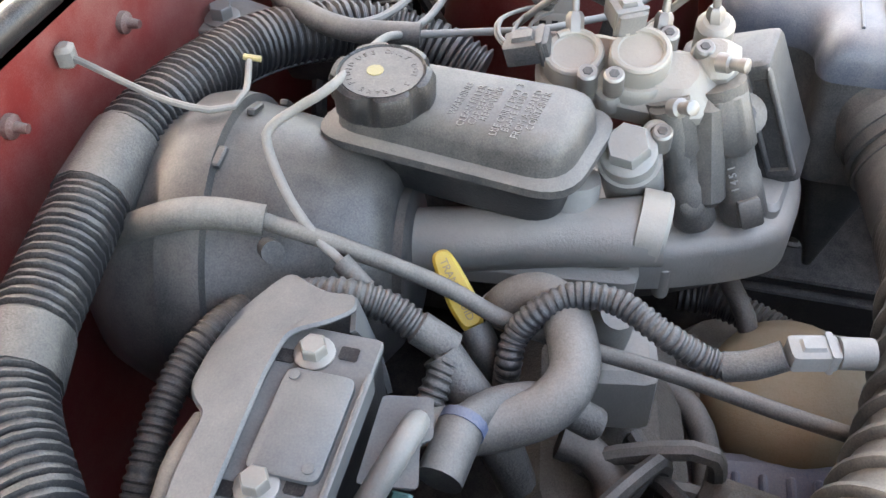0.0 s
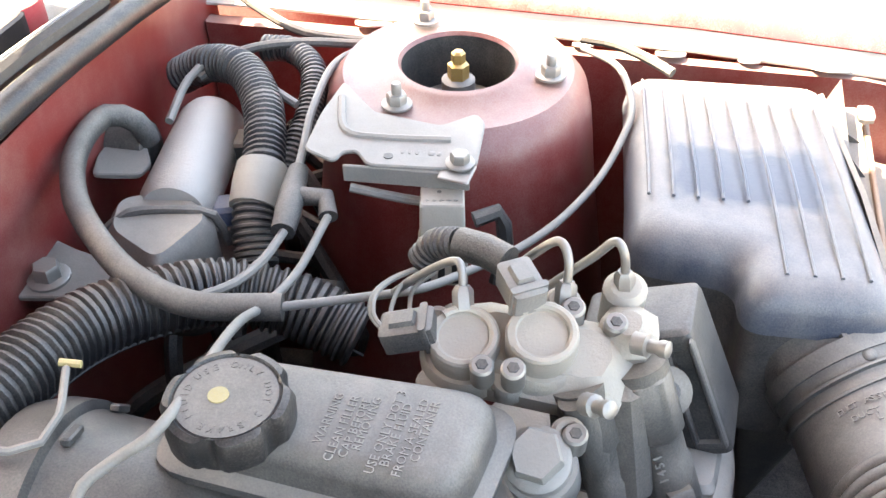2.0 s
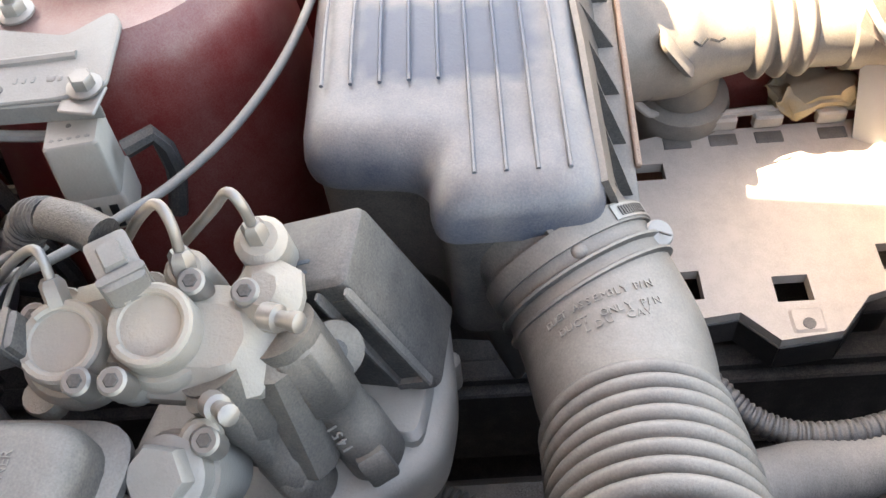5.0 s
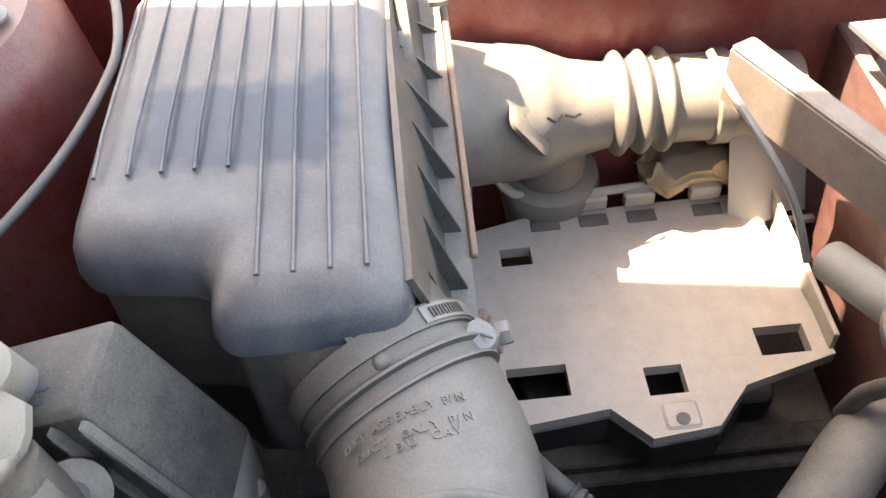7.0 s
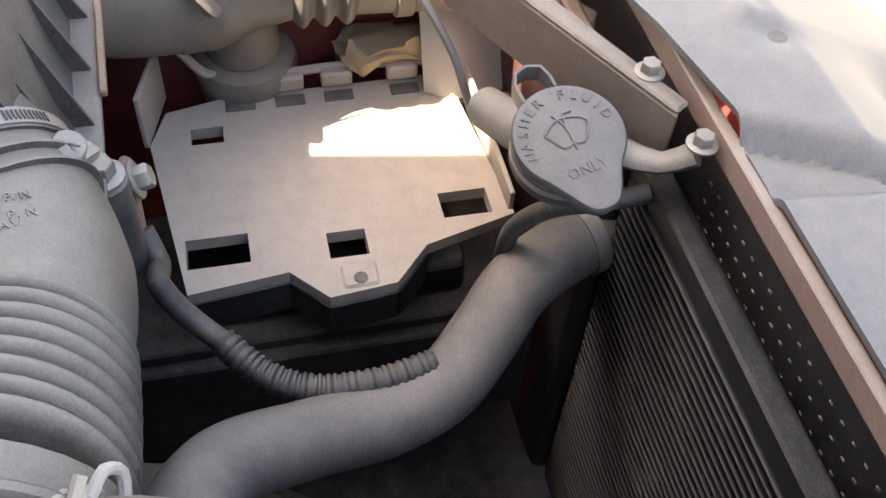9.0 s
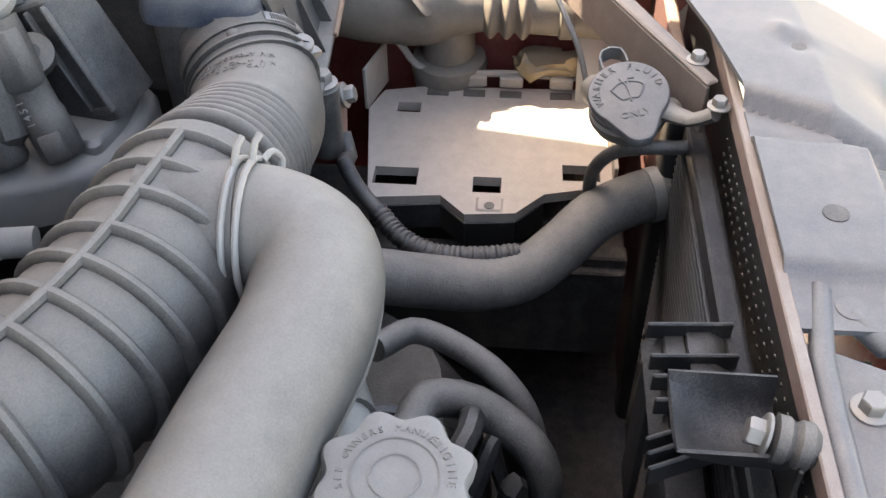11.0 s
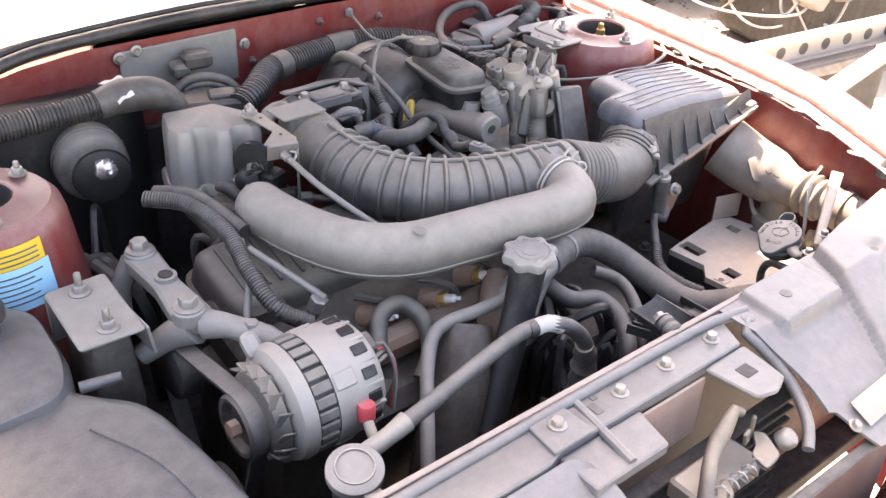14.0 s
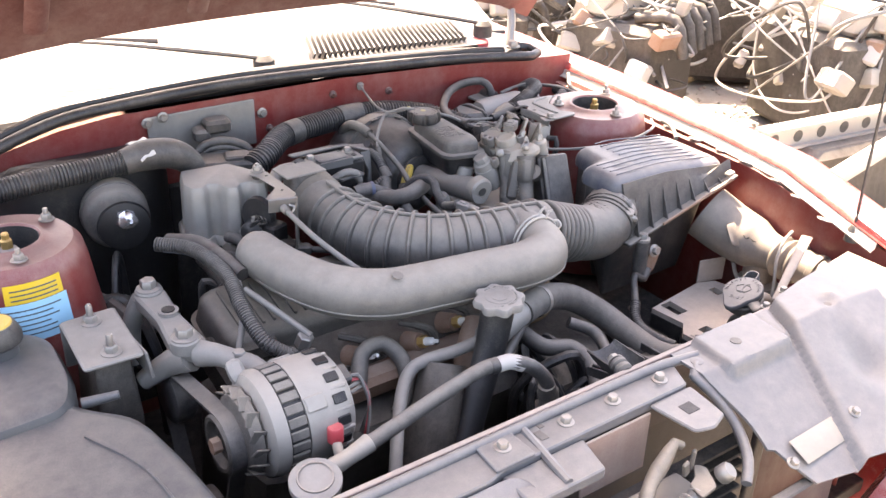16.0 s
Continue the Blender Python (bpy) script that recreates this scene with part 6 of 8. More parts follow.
def conduit_thing(name, pts, r, label, pitch=0.005, tape=None, mat=None):
    e = thing(name, pts[len(pts) // 2], label, "wiring conduit")
    part("tube", tube(pts, r, 14, pitch / 4, corrugate(pitch)), mat or M_CONDUIT, e)
    for t in tape or ():
        part("tape", tube(t, r * 1.05, 14, 0.006), M_TAPE, e, "wrapped tape")
    path, _ = spline(pts, 0.006)
    part("slit", tube([p + Vector((-0.35, -0.55, -0.55)).normalized() * r * 0.985 for p in path[2:-2]], 0.0011, 5, 0.006), M_PITCH, e, "dark open slit")
    return e


BIGC = [(-0.150, 0.812, 0.866), (-0.115, 0.828, 0.876), (-0.052, 0.880, 0.884), (0.029, 0.902, 0.884), (0.128, 0.917, 0.882), (0.19, 0.914, 0.878), (0.243, 0.905, 0.870), (0.285, 0.890, 0.862), (0.318, 0.862, 0.854), (0.345, 0.825, 0.843), (0.352, 0.78, 0.830), (0.345, 0.735, 0.813)]
conduit_thing("wiring_conduit", BIGC, 0.0235, "thick black split wiring conduit along the firewall", 0.0064, [[(-0.045, 0.8835, 0.884), (-0.015, 0.893, 0.884)], [(0.085, 0.9125, 0.883), (0.128, 0.917, 0.882), (0.140, 0.917, 0.8815)]])
conduit_thing("wiring_conduit", CONDUIT_W, 0.0165, "black wiring conduit rising beside the wiper motor", 0.005)
conduit_thing("wiring_conduit", CONDUIT_W2, 0.012, "black wiring conduit behind the tower", 0.005)
tag = solo("paper_tag", tube([(0.468, 0.833, 0.857), (0.450, 0.832, 0.849), (0.436, 0.832, 0.842)], [0.0195, 0.0205, 0.0190], 14, 0.006, None, True), M_RELAY, "stained paper tag wrapped on the conduit", "tag")
conduit_thing("wiring_conduit", CONDUIT_A, 0.0098, "grey split conduit behind the ignition module", 0.0048, [CONDUIT_A[-2:]])
conduit_thing("wiring_conduit", CONDUIT_B, 0.0098, "black split conduit beside the module bracket", 0.0048)
cc = conduit_thing("wiring_conduit", CONDUIT_C, 0.0082, "grey split conduit arched over the hose", 0.0044, [TAPE_C])
connector(CONN_C[:3], 0.016, M_CAP, cc, "white_connector")
part("plug", tube(CONN_C[2:], 0.009, 12), M_WIRE, cc)
conduit_thing("wiring_conduit", CONDUIT_D, 0.0090, "pale split conduit beside the hose", 0.0048, mat=M_TAPE)
conduit_thing("wiring_conduit", CONDUIT_E, 0.014, "black conduit low beside the transmission", 0.0052)
pcv = thing("crankcase_hose", PCV_HOSE[5], "thick curved braided rubber hose with a clamp", "rubber hose")
part("hose", tube(PCV_HOSE, 0.0145, 22, 0.004, lambda s: 1.0 + 0.006 * math.sin(s * 1600)), M_HOSE, pcv)
for a, b, f in ((-2, -1, 0.55), (0, 1, 0.6)):
    c, d = Vector(PCV_HOSE[a]), Vector(PCV_HOSE[b]) - Vector(PCV_HOSE[a])
    part("clamp", turned([(0.0144, -0.004), (0.0160, -0.004), (0.0160, 0.004), (0.0144, 0.004)], c + d * f, d, 24), M_CAST, pcv, "worn steel clamp")
for pts, r in ((HOSE_LOW, 0.010), (HOSE_LOW_B, 0.012), (HOSE_LOW_C, 0.008), (TRANS_HOSE, 0.014), (TRANS_HOSE_B, 0.010), (RETURN_PIPE, 0.008)):
    solo("low_hose", tube(pts, r, 12), M_TAPE if r > 0.0135 or r < 0.0095 else M_RUBBER, "dusty rubber hose low beside the transmission", "rubber hose", "low hoses")

# transmission dipstick
dip = thing("transmission_dipstick", (0.075, 0.68, 0.82), "yellow transmission dipstick handle in its tube", "dipstick")
axd = Vector((0.035, 0.031, 0.024)).normalized()
nrm = Vector((-0.55, -0.15, 0.8))
nrm = (nrm - axd * nrm.dot(axd)).normalized()
hm = Matrix.Translation((0.1085, 0.6945, 0.832)) @ Matrix((axd, nrm.cross(axd), nrm)).transposed().to_4x4()
hm = hm @ Matrix.Scale(0.80, 4)
part("handle", stack(bmesh.new(), [(-0.032, -0.0085), (-0.010, -0.0115), (0.020, -0.0095), (0.034, -0.0065), (0.034, 0.0065), (0.020, 0.0095), (-0.010, 0.0115), (-0.032, 0.0085)], [(-0.006, 0.002), (-0.003, 0), (0.003, 0), (0.006, 0.0025)], 0.006, 3, hm), M_YELLOW, dip)
text("TRANS FLUID", 0.0085, hm @ pose(0.026, 0.0028, 0.0061, 0, 0, 180), M_TAN, dip, depth=0.0004)
part("tube", tube([hm @ Vector((-0.030, 0, 0)), hm @ Vector((-0.045, 0, -0.002)), (0.070, 0.655, 0.76)], 0.010, 14), M_BLACK, dip)

# ---- wiper motor ----
wiper = thing("wiper_motor", (0.49, 0.91, 0.78), "silver wiper motor with a grey plastic gear cover", "wiper motor")
part("motor", turned([(0.020, 0.0), (0.026, 0.003), (0.0285, 0.012), (0.0285, 0.118), (0.024, 0.128)], (0.553, 0.902, 0.838), (-1, -0.09, 0.01), 32), M_ALT, wiper)
part("gear_cover", stack(bmesh.new(), [(0.350, 0.874), (0.408, 0.850), (0.428, 0.862), (0.441, 0.884), (0.440, 0.908), (0.428, 0.938), (0.384, 0.928)], [(0.808, 0.004), (0.812, 0), (0.842, 0.001), (0.852, 0.008)], 0.014, 4), M_PIPE, wiper)
part("gear_case", stack(bmesh.new(), [(0.365, 0.858), (0.400, 0.836), (0.440, 0.850), (0.445, 0.905), (0.41, 0.93), (0.36, 0.925)], [(0.765, 0.01), (0.81, 0.0)], 0.014, 4), M_BLACK, wiper)
part("strap", tube([(0.395, 0.936, 0.838), (0.406, 0.915, 0.853), (0.414, 0.88, 0.8535), (0.418, 0.856, 0.848), (0.42, 0.85, 0.82)], 0.0035, 8), M_PLASTIC, wiper)
part("blue_plug", block((0.443, 0.858, 0.832), (0.022, 0.020, 0.018), (0, 0, 20), 0.003), M_BLUE, wiper)
part("black_plug", block((0.520, 0.870, 0.838), (0.026, 0.014, 0.018), (0, 0, 5), 0.002), M_PLASTIC, wiper)
part("ear", slab([(0.448, 0.962), (0.452, 0.925), (0.468, 0.922), (0.500, 0.940), (0.505, 0.964), (0.475, 0.968)], 0.848, 0.853, 0.006, 0.001), M_GREY, wiper)
part("mount_plate", slab([(0.335, 0.94), (0.352, 0.895), (0.372, 0.905), (0.385, 0.95), (0.40, 0.985), (0.33, 0.985)], 0.828, 0.833, 0.006, 0.001), M_GREY, wiper)
bolt("bolt", (0.352, 0.955, 0.833), wiper, 0.010)
part("boss", turned([(0.020, 0.0), (0.020, 0.03), (0.014, 0.034)], (0.50, 0.966, 0.842), (0, -1, 0.1), 20), M_BLACK, wiper)

# ---- ignition module on its bracket ----
module = thing("ignition_module", (0.0, 0.75, 0.82), "grey dusty ignition module with bolts on a bracket", "ignition module")
MM = Matrix.Translation((-0.010, 0.742, 0.885))
SHIELD = [(0.073, 0.036), (0.062, 0.045), (0.040, 0.052), (0.010, 0.057), (-0.012, 0.057), (-0.022, 0.050), (-0.030, 0.040), (-0.060, 0.040), (-0.088, 0.036), (-0.088, 0.014), (-0.003, 0.017), (0.022, 0.015), (0.034, -0.003), (0.048, -0.013), (0.062, -0.008), (0.059, 0.008), (0.064, 0.020)]


def shield_z(x, y, h):
    return h + 0.004 - 0.011 * ease(x - 0.050, 0.025) - 0.012 * ease(y - 0.042, 0.018)


part("shield", slab(SHIELD, 0.000, 0.0040, 0.007, 0.0015, MM, shield_z), M_TANK, module, "pale smooth sheet shield")
part("plate", stack(bmesh.new(), rect(-0.082, 0.034, -0.032, 0.020), [(-0.004, 0), (-0.001, 0), (0.0, 0.001)], 0.004, 2, MM), M_TANK, module)
part("raised_lid", stack(bmesh.new(), rect(-0.054, 0.005, -0.027, 0.009), [(0.0, 0), (0.0036, 0.0), (0.0045, 0.001)], 0.006, 3, MM), M_TANK, module)
part("lid_rail", stack(bmesh.new(), rect(-0.070, 0.010, -0.0335, -0.030), [(-0.010, 0), (0.003, 0.0), (0.0036, 0.0006)], 0.001, 2, MM), M_TANK, module)
for x, y in ((0.000, 0.004), (-0.048, -0.021)):
    part("dimple", turned([(0.0030, 0.0), (0.0030, 0.0010), (0.0022, 0.0012)], MM @ Vector((x, y, 0.0044)), n=14), M_TANK, module)
bm = bmesh.new()
for quad in (((0.024, 0.729, 0.886), (0.050, 0.737, 0.880), (0.047, 0.728, 0.850), (0.038, 0.722, 0.850)), ((0.038, 0.722, 0.850), (0.047, 0.728, 0.850), (0.044, 0.722, 0.822), (0.032, 0.716, 0.824))):
    bm.faces.new([bm.verts.new(p) for p in quad])
bmesh.ops.remove_doubles(bm, verts=bm.verts, dist=0.0005)
bm.normal_update()
bmesh.ops.solidify(bm, geom=bm.faces, thickness=0.003)
part("bent_leg", bm, M_TANK, module)
part("front_foot", stack(bmesh.new(), rect(-0.084, -0.078, -0.020, 0.016), [(-0.034, 0), (-0.001, 0.0)], 0.001, 2, MM), M_TANK, module)
part("side_flange", stack(bmesh.new(), [(0.014, -0.036), (0.018, -0.060), (-0.004, -0.066), (-0.008, -0.060), (-0.032, -0.066), (-0.036, -0.038)], [(-0.024, 0), (-0.0215, 0.0), (-0.0205, 0.001)], 0.003, 2, MM), M_TANK, module)
for k in range(3):
    part("green_plug", stack(bmesh.new(), rect(-0.062 + 0.013 * k, -0.052 + 0.013 * k, -0.058 - 0.002 * k, -0.046 - 0.002 * k), [(-0.056, 0), (-0.040, 0.0), (-0.038, 0.002)], 0.002, 2, MM), M_GREEN, module)
for x in (0.017, -0.060):
    bolt("bolt", MM @ Vector((x, 0.0, 0.0005)), module, 0.0072)
    for dx, dy in ((-0.004, 0.014), (0.004, -0.017)):
        part("slot", stack(bmesh.new(), rect(x + dx - 0.004, x + dx + 0.004, dy - 0.005, dy + 0.005), [(-0.0002, 0), (0.0007, 0)], 0.001, 1, MM), M_PITCH, module)
part("coil_pack", block((-0.022, 0.738, 0.850), (0.10, 0.052, 0.060), (0, 0, 0), 0.006), M_PITCH, module)
part("sensor_sleeve", tube([(-0.030, 0.790, 0.862), (-0.062, 0.792, 0.864), (-0.078, 0.792, 0.862), (-0.100, 0.786, 0.856)], [0.008, 0.009, 0.006, 0.008], 12), M_PLASTIC, module)
plug = thing("module_plug", (-0.02, 0.69, 0.84), "grey hose elbow and plug beside the module", "plug")
part("elbow", tube([(-0.055, 0.700, 0.855), (-0.03, 0.688, 0.872), (-0.01, 0.685, 0.868), (0.0, 0.688, 0.85)], 0.0068, 12), M_WIRE, plug)
part("sleeve", tube([(-0.02, 0.672, 0.835), (0.012, 0.668, 0.838)], 0.013, 14), M_PLASTIC, plug)
part("blue_ring", tube([(0.010, 0.668, 0.838), (0.016, 0.667, 0.838)], 0.0135, 14), M_BLUE, plug)
part("hose", tube([(0.014, 0.667, 0.838), (0.035, 0.655, 0.83), (0.05, 0.63, 0.822), (0.055, 0.60, 0.80)], 0.010, 12), M_TAPE, plug)
solo("taped_harness", tube([(0.055, 0.69, 0.84), (0.045, 0.675, 0.825), (0.035, 0.655, 0.80), (0.03, 0.64, 0.76)], [0.012, 0.014, 0.013, 0.012], 12), M_TAPE, "taped wiring bundle dropping beside the hose", "wiring harness")

# ---- engine ----
engine = thing("engine", (-0.15, 0.45, 0.30), "oily dusty iron engine block below the intake duct", "engine")
part("block", block((-0.15, 0.44, 0.48), (0.50, 0.24, 0.36), (12, 0, 0), 0.02), M_IRON, engine)
part("head", block((-0.15, 0.455, 0.685), (0.47, 0.17, 0.07), (14, 0, 0), 0.012), M_IRON, engine)
VC = Matrix.Translation((-0.19, 0.52, 0.745)) @ pose(0, 0, 0, 14, 0, 0)
part("valve_cover", stack(bmesh.new(), rect(-0.18, 0.20, -0.075, 0.075), [(-0.035, -0.006), (-0.03, -0.006), (-0.028, 0), (0.012, 0.004), (0.024, 0.012), (0.028, 0.022)], 0.03, 4, VC), M_CAST, engine)
for k in range(7):
    part("cover_rib", stack(bmesh.new(), rect(-0.15 + k * 0.018, -0.144 + k * 0.018, -0.045, 0.05), [(0.026, 0), (0.032, 0.001)], 0.002, 2, VC), M_CAST, engine)
part("cover_port", stack(bmesh.new(), rect(-0.165, -0.10, -0.085, -0.05), [(0.0, 0), (0.020, 0.004)], 0.012, 3, VC), M_IRON, engine)
part("exhaust_flange", block((-0.10, 0.345, 0.685), (0.34, 0.04, 0.05), (20, 0, 0), 0.01), M_RUST, engine)
part("gearbox", stack(bmesh.new(), [(0.06, 0.20), (0.26, 0.22), (0.34, 0.34), (0.34, 0.56), (0.10, 0.62), (0.06, 0.55)], [(0.35, 0.02), (0.56, 0.0), (0.62, 0.03)], 0.05), M_IRON, engine)
part("rear_case", block((0.12, 0.60, 0.62), (0.20, 0.12, 0.18), (0, 0, 10), 0.02), M_IRON, engine)
for x, y, z in ((-0.187, 0.359, 0.723), (-0.093, 0.336, 0.728), (-0.02, 0.345, 0.735)):
    e = thing("spark_plug", (x, y, z), "dusty spark plug with a brass hex and no lead", "spark plug", "spark plugs in the head")
    ax = (0.25, -0.75, 0.35)
    part("hex", turned([(0.010, -0.012), (0.010, 0.0)], (x, y, z), ax, 6), M_BRASS, e)
    part("insulator", turned([(0.007, 0.0), (0.006, 0.014), (0.003, 0.016), (0.003, 0.024)], (x, y, z), ax, 12), M_WHITE, e)
    part("boss", turned([(0.018, -0.04), (0.014, -0.012)], (x, y, z), ax, 16), M_RUST, e)
    stay = tube([Vector((x, y, z)) + Vector(v) for v in ((-0.03, 0.03, 0.03), (-0.012, 0.012, 0.028), (0.012, 0.004, 0.015), (0.02, 0.0, -0.01))], 0.006, 8)
    part("stay", stay, M_IRON, e)
port = thing("lifting_bracket", (-0.14, 0.32, 0.66), "dusty round cast lifting bracket behind the alternator", "bracket")
bm = bmesh.new()
sweep(bm, [(-0.222, 0.325, 0.700), (-0.20, 0.350, 0.735), (-0.165, 0.350, 0.742), (-0.145, 0.325, 0.720), (-0.150, 0.300, 0.685), (-0.18, 0.28, 0.66)], 0.013, 10)
part("ring", bm, M_CAST, port)
part("manifold", tube([(0.0, 0.33, 0.735), (-0.04, 0.29, 0.70), (-0.06, 0.265, 0.62), (-0.08, 0.25, 0.50)], [0.022, 0.026, 0.028, 0.03], 16), M_RUST, port)
heat = thing("heat_shield", (-0.12, 0.26, 0.5), "dusty curved exhaust heat shield", "heat shield")
part("shield", tube([(-0.10, 0.28, 0.72), (-0.13, 0.25, 0.66), (-0.17, 0.23, 0.55), (-0.18, 0.23, 0.45)], [0.035, 0.045, 0.05, 0.05], 18), M_IRON, heat)
for pts, r, mat, nm, lab in ((HEATER_PIPE, 0.0098, M_WIRE, "heater_pipe", "bent grey steel heater pipe in front of the engine"), (THIN_PIPE, 0.0052, M_WIRE, "thin_pipe", "thin bent pipe above the valve cover"), (THIN_PIPE_B, 0.0052, M_WIRE, "thin_pipe", "thin straight pipe to a hex stud"), (LOW_CABLE, 0.006, M_BLACK, "low_cable", "black cable below the intake duct"), (LOW_CABLE_B, 0.007, M_BLACK, "low_cable", "black cable below the intake duct")):
    solo(nm, tube(pts, r, 12), mat, lab, "pipe" if "pipe" in nm else "cable")
stud = thing("hex_fitting", (-0.27, 0.39, 0.74), "dusty hex pipe fitting on the head", "pipe fitting")
part("hex", turned([(0.013, -0.02), (0.013, 0.0), (0.011, 0.002)], (-0.272, 0.390, 0.772), (0.2, -0.3, 0.9), 6), M_STEEL, stud)
part("stem", turned([(0.008, -0.06), (0.008, -0.02)], (-0.272, 0.390, 0.772), (0.2, -0.3, 0.9), 12), M_IRON, stud)
stud2 = thing("hex_fitting", (-0.378, 0.395, 0.74), "dusty hex pipe fitting on the head", "pipe fitting")
part("hex", turned([(0.011, -0.02), (0.011, 0.0)], (-0.378, 0.395, 0.755), (0, 0, 1), 6), M_STEEL, stud2)
conduit_thing("wiring_conduit", STARTER_HOSE, 0.0118, "grey corrugated conduit over the valve cover", 0.0042, mat=M_TAPE)
solo("wiring_hose", tube(STARTER_HOSE_B, 0.0125, 16), M_CONDUIT, "dusty smooth wiring sleeve beside the resonator pipe", "wiring sleeve")
cruise = thing("cruise_cable", (-0.18, 0.48, 0.83), "grey throttle cable from the bracket", "cable")
part("cable", tube(CRUISE_CABLE, 0.0046, 10), M_WIRE, cruise)
part("ferrule", tube([CRUISE_CABLE[0], Vector(CRUISE_CABLE[0]).lerp(Vector(CRUISE_CABLE[1]), 0.18)], 0.0068, 12), M_STEEL, cruise)

for k in range(4):
    solo("plug_lead", tube([(-0.30, 0.60 - 0.012 * k, 0.800), (-0.20, 0.545 - 0.014 * k, 0.795 + 0.004 * k), (-0.08, 0.500 - 0.016 * k, 0.790), (0.03, 0.500 - 0.02 * k, 0.780)], 0.0045, 10, 0.01), M_BLACKRES, "black rubber ignition lead over the valve cover", "ignition lead", "ignition leads")
# ---- intake plenum, throttle and brackets ----
plenum = thing("intake_plenum", (-0.24, 0.74, 0.78), "dusty cast aluminium intake plenum with bolts", "intake plenum")
PL = [(-0.310, 0.752), (-0.303, 0.724), (-0.282, 0.716), (-0.270, 0.728), (-0.258, 0.722), (-0.252, 0.696), (-0.232, 0.688), (-0.220, 0.702), (-0.209, 0.700), (-0.203, 0.682), (-0.182, 0.684), (-0.168, 0.712), (-0.170, 0.745), (-0.200, 0.805), (-0.290, 0.815)]
part("body", stack(bmesh.new(), PL, [(0.795, 0.0), (0.872, 0.0020), (0.882, 0.0035), (0.888, 0.006), (0.890, 0.010)], 0.006, 4), M_ALUDUST, plenum)
part("base_flange", stack(bmesh.new(), PL, [(0.776, -0.004), (0.779, -0.008), (0.790, -0.008), (0.795, -0.004)], 0.014, 4), M_ALUDUST, plenum)
for k in range(4):
    part("runner", tube([(-0.30 + 0.045 * k, 0.70, 0.775), (-0.295 + 0.045 * k, 0.66, 0.765), (-0.29 + 0.045 * k, 0.60, 0.735)], 0.017, 12), M_IRON, plenum)
for c in ((-0.300, 0.738, 0.795), (-0.230, 0.690, 0.800)):
    bolt("bolt", c, plenum, 0.0085, stud=0.004)
part("nipple", tube([(-0.255, 0.700, 0.80), (-0.245, 0.675, 0.80), (-0.235, 0.655, 0.785)], 0.010, 12), M_RUBBER, plenum)
throttle = thing("throttle_body", (-0.13, 0.67, 0.80), "black throttle body with a lever under its bracket", "throttle body")
part("body", turned([(0.046, 0.0), (0.050, 0.01), (0.050, 0.05), (0.04, 0.06)], (-0.105, 0.640, 0.845), (0, 1, 0.1), 28), M_CAST, throttle)
part("cam", turned([(0.030, 0.0), (0.032, 0.004), (0.026, 0.008), (0.032, 0.012), (0.030, 0.016)], (-0.205, 0.665, 0.845), (-0.8, -0.4, 0.1), 24), M_PITCH, throttle)
part("spring", turned([(0.016, 0.0), (0.020, 0.006), (0.016, 0.012), (0.020, 0.018), (0.012, 0.024)], (-0.222, 0.655, 0.825), (-0.7, -0.6, 0.0), 18), M_PITCH, throttle)
part("lever", block((-0.222, 0.650, 0.845), (0.030, 0.008, 0.012), (0, 20, 40), 0.002), M_CAST, throttle)
part("sensor", block((-0.20, 0.63, 0.82), (0.035, 0.03, 0.04), (0, 0, 20), 0.004), M_PITCH, throttle)
part("lower_plate", slab([(-0.26, 0.60), (-0.17, 0.575), (-0.15, 0.64), (-0.24, 0.66)], 0.790, 0.795, 0.008, 0.001), M_BLACK, throttle)
for k in range(5):
    a = Vector((-0.215 + 0.008 * k, 0.640 + 0.006 * (k % 2), 0.842 - 0.009 * k))
    part("linkage", tube([a, a + Vector((-0.014, -0.012, 0.010)), a + Vector((-0.022, 0.004, -0.006)), a + Vector((-0.008, 0.014, -0.016))], 0.0032, 6, 0.004), M_CAST if k % 2 else M_PITCH, throttle)
part("return_spring", tube([(-0.228 + 0.0011 * k, 0.648 + 0.011 * math.cos(k * 1.3), 0.838 + 0.011 * math.sin(k * 1.3)) for k in range(28)], 0.0016, 5, 0.004), M_CAST, throttle)
part("idle_screw", turned([(0.006, 0.0), (0.006, 0.008), (0.0035, 0.009), (0.0035, 0.022)], (-0.232, 0.640, 0.818), (-0.7, -0.6, 0.3), 8), M_ALT, throttle)
for x, y in ((-0.235, 0.612), (-0.205, 0.602)):
    part("plate_slot", block((x, y, 0.7955), (0.014, 0.005, 0.001), (0, 0, -15), 0.0003), M_PITCH, throttle)
wplug = thing("harness_plug", (-0.19, 0.60, 0.79), "black square wiring plug on a cable below the duct", "plug")
part("housing", block((-0.196, 0.606, 0.802), (0.040, 0.026, 0.024), (0, 0, -28), 0.003), M_BLACKRES, wplug)
part("boot", block((-0.168, 0.590, 0.800), (0.028, 0.018, 0.018), (0, 0, -28), 0.004), M_RUBBER, wplug)
part("cable", tube([(-0.158, 0.584, 0.800), (-0.120, 0.555, 0.797), (-0.070, 0.505, 0.790), (-0.02, 0.455, 0.775)], 0.0055, 10), M_RUBBER, wplug)
vb = thing("cable_bracket", (-0.19, 0.65, 0.85), "pale bent steel throttle cable bracket", "cable bracket")
part("top", slab([(-0.178, 0.722), (-0.196, 0.723), (-0.207, 0.706), (-0.198, 0.692), (-0.193, 0.634), (-0.226, 0.603), (-0.218, 0.594), (-0.184, 0.584), (-0.173, 0.598), (-0.174, 0.697)], 0.8990, 0.9015, 0.004, 0.001), M_STEEL, vb)
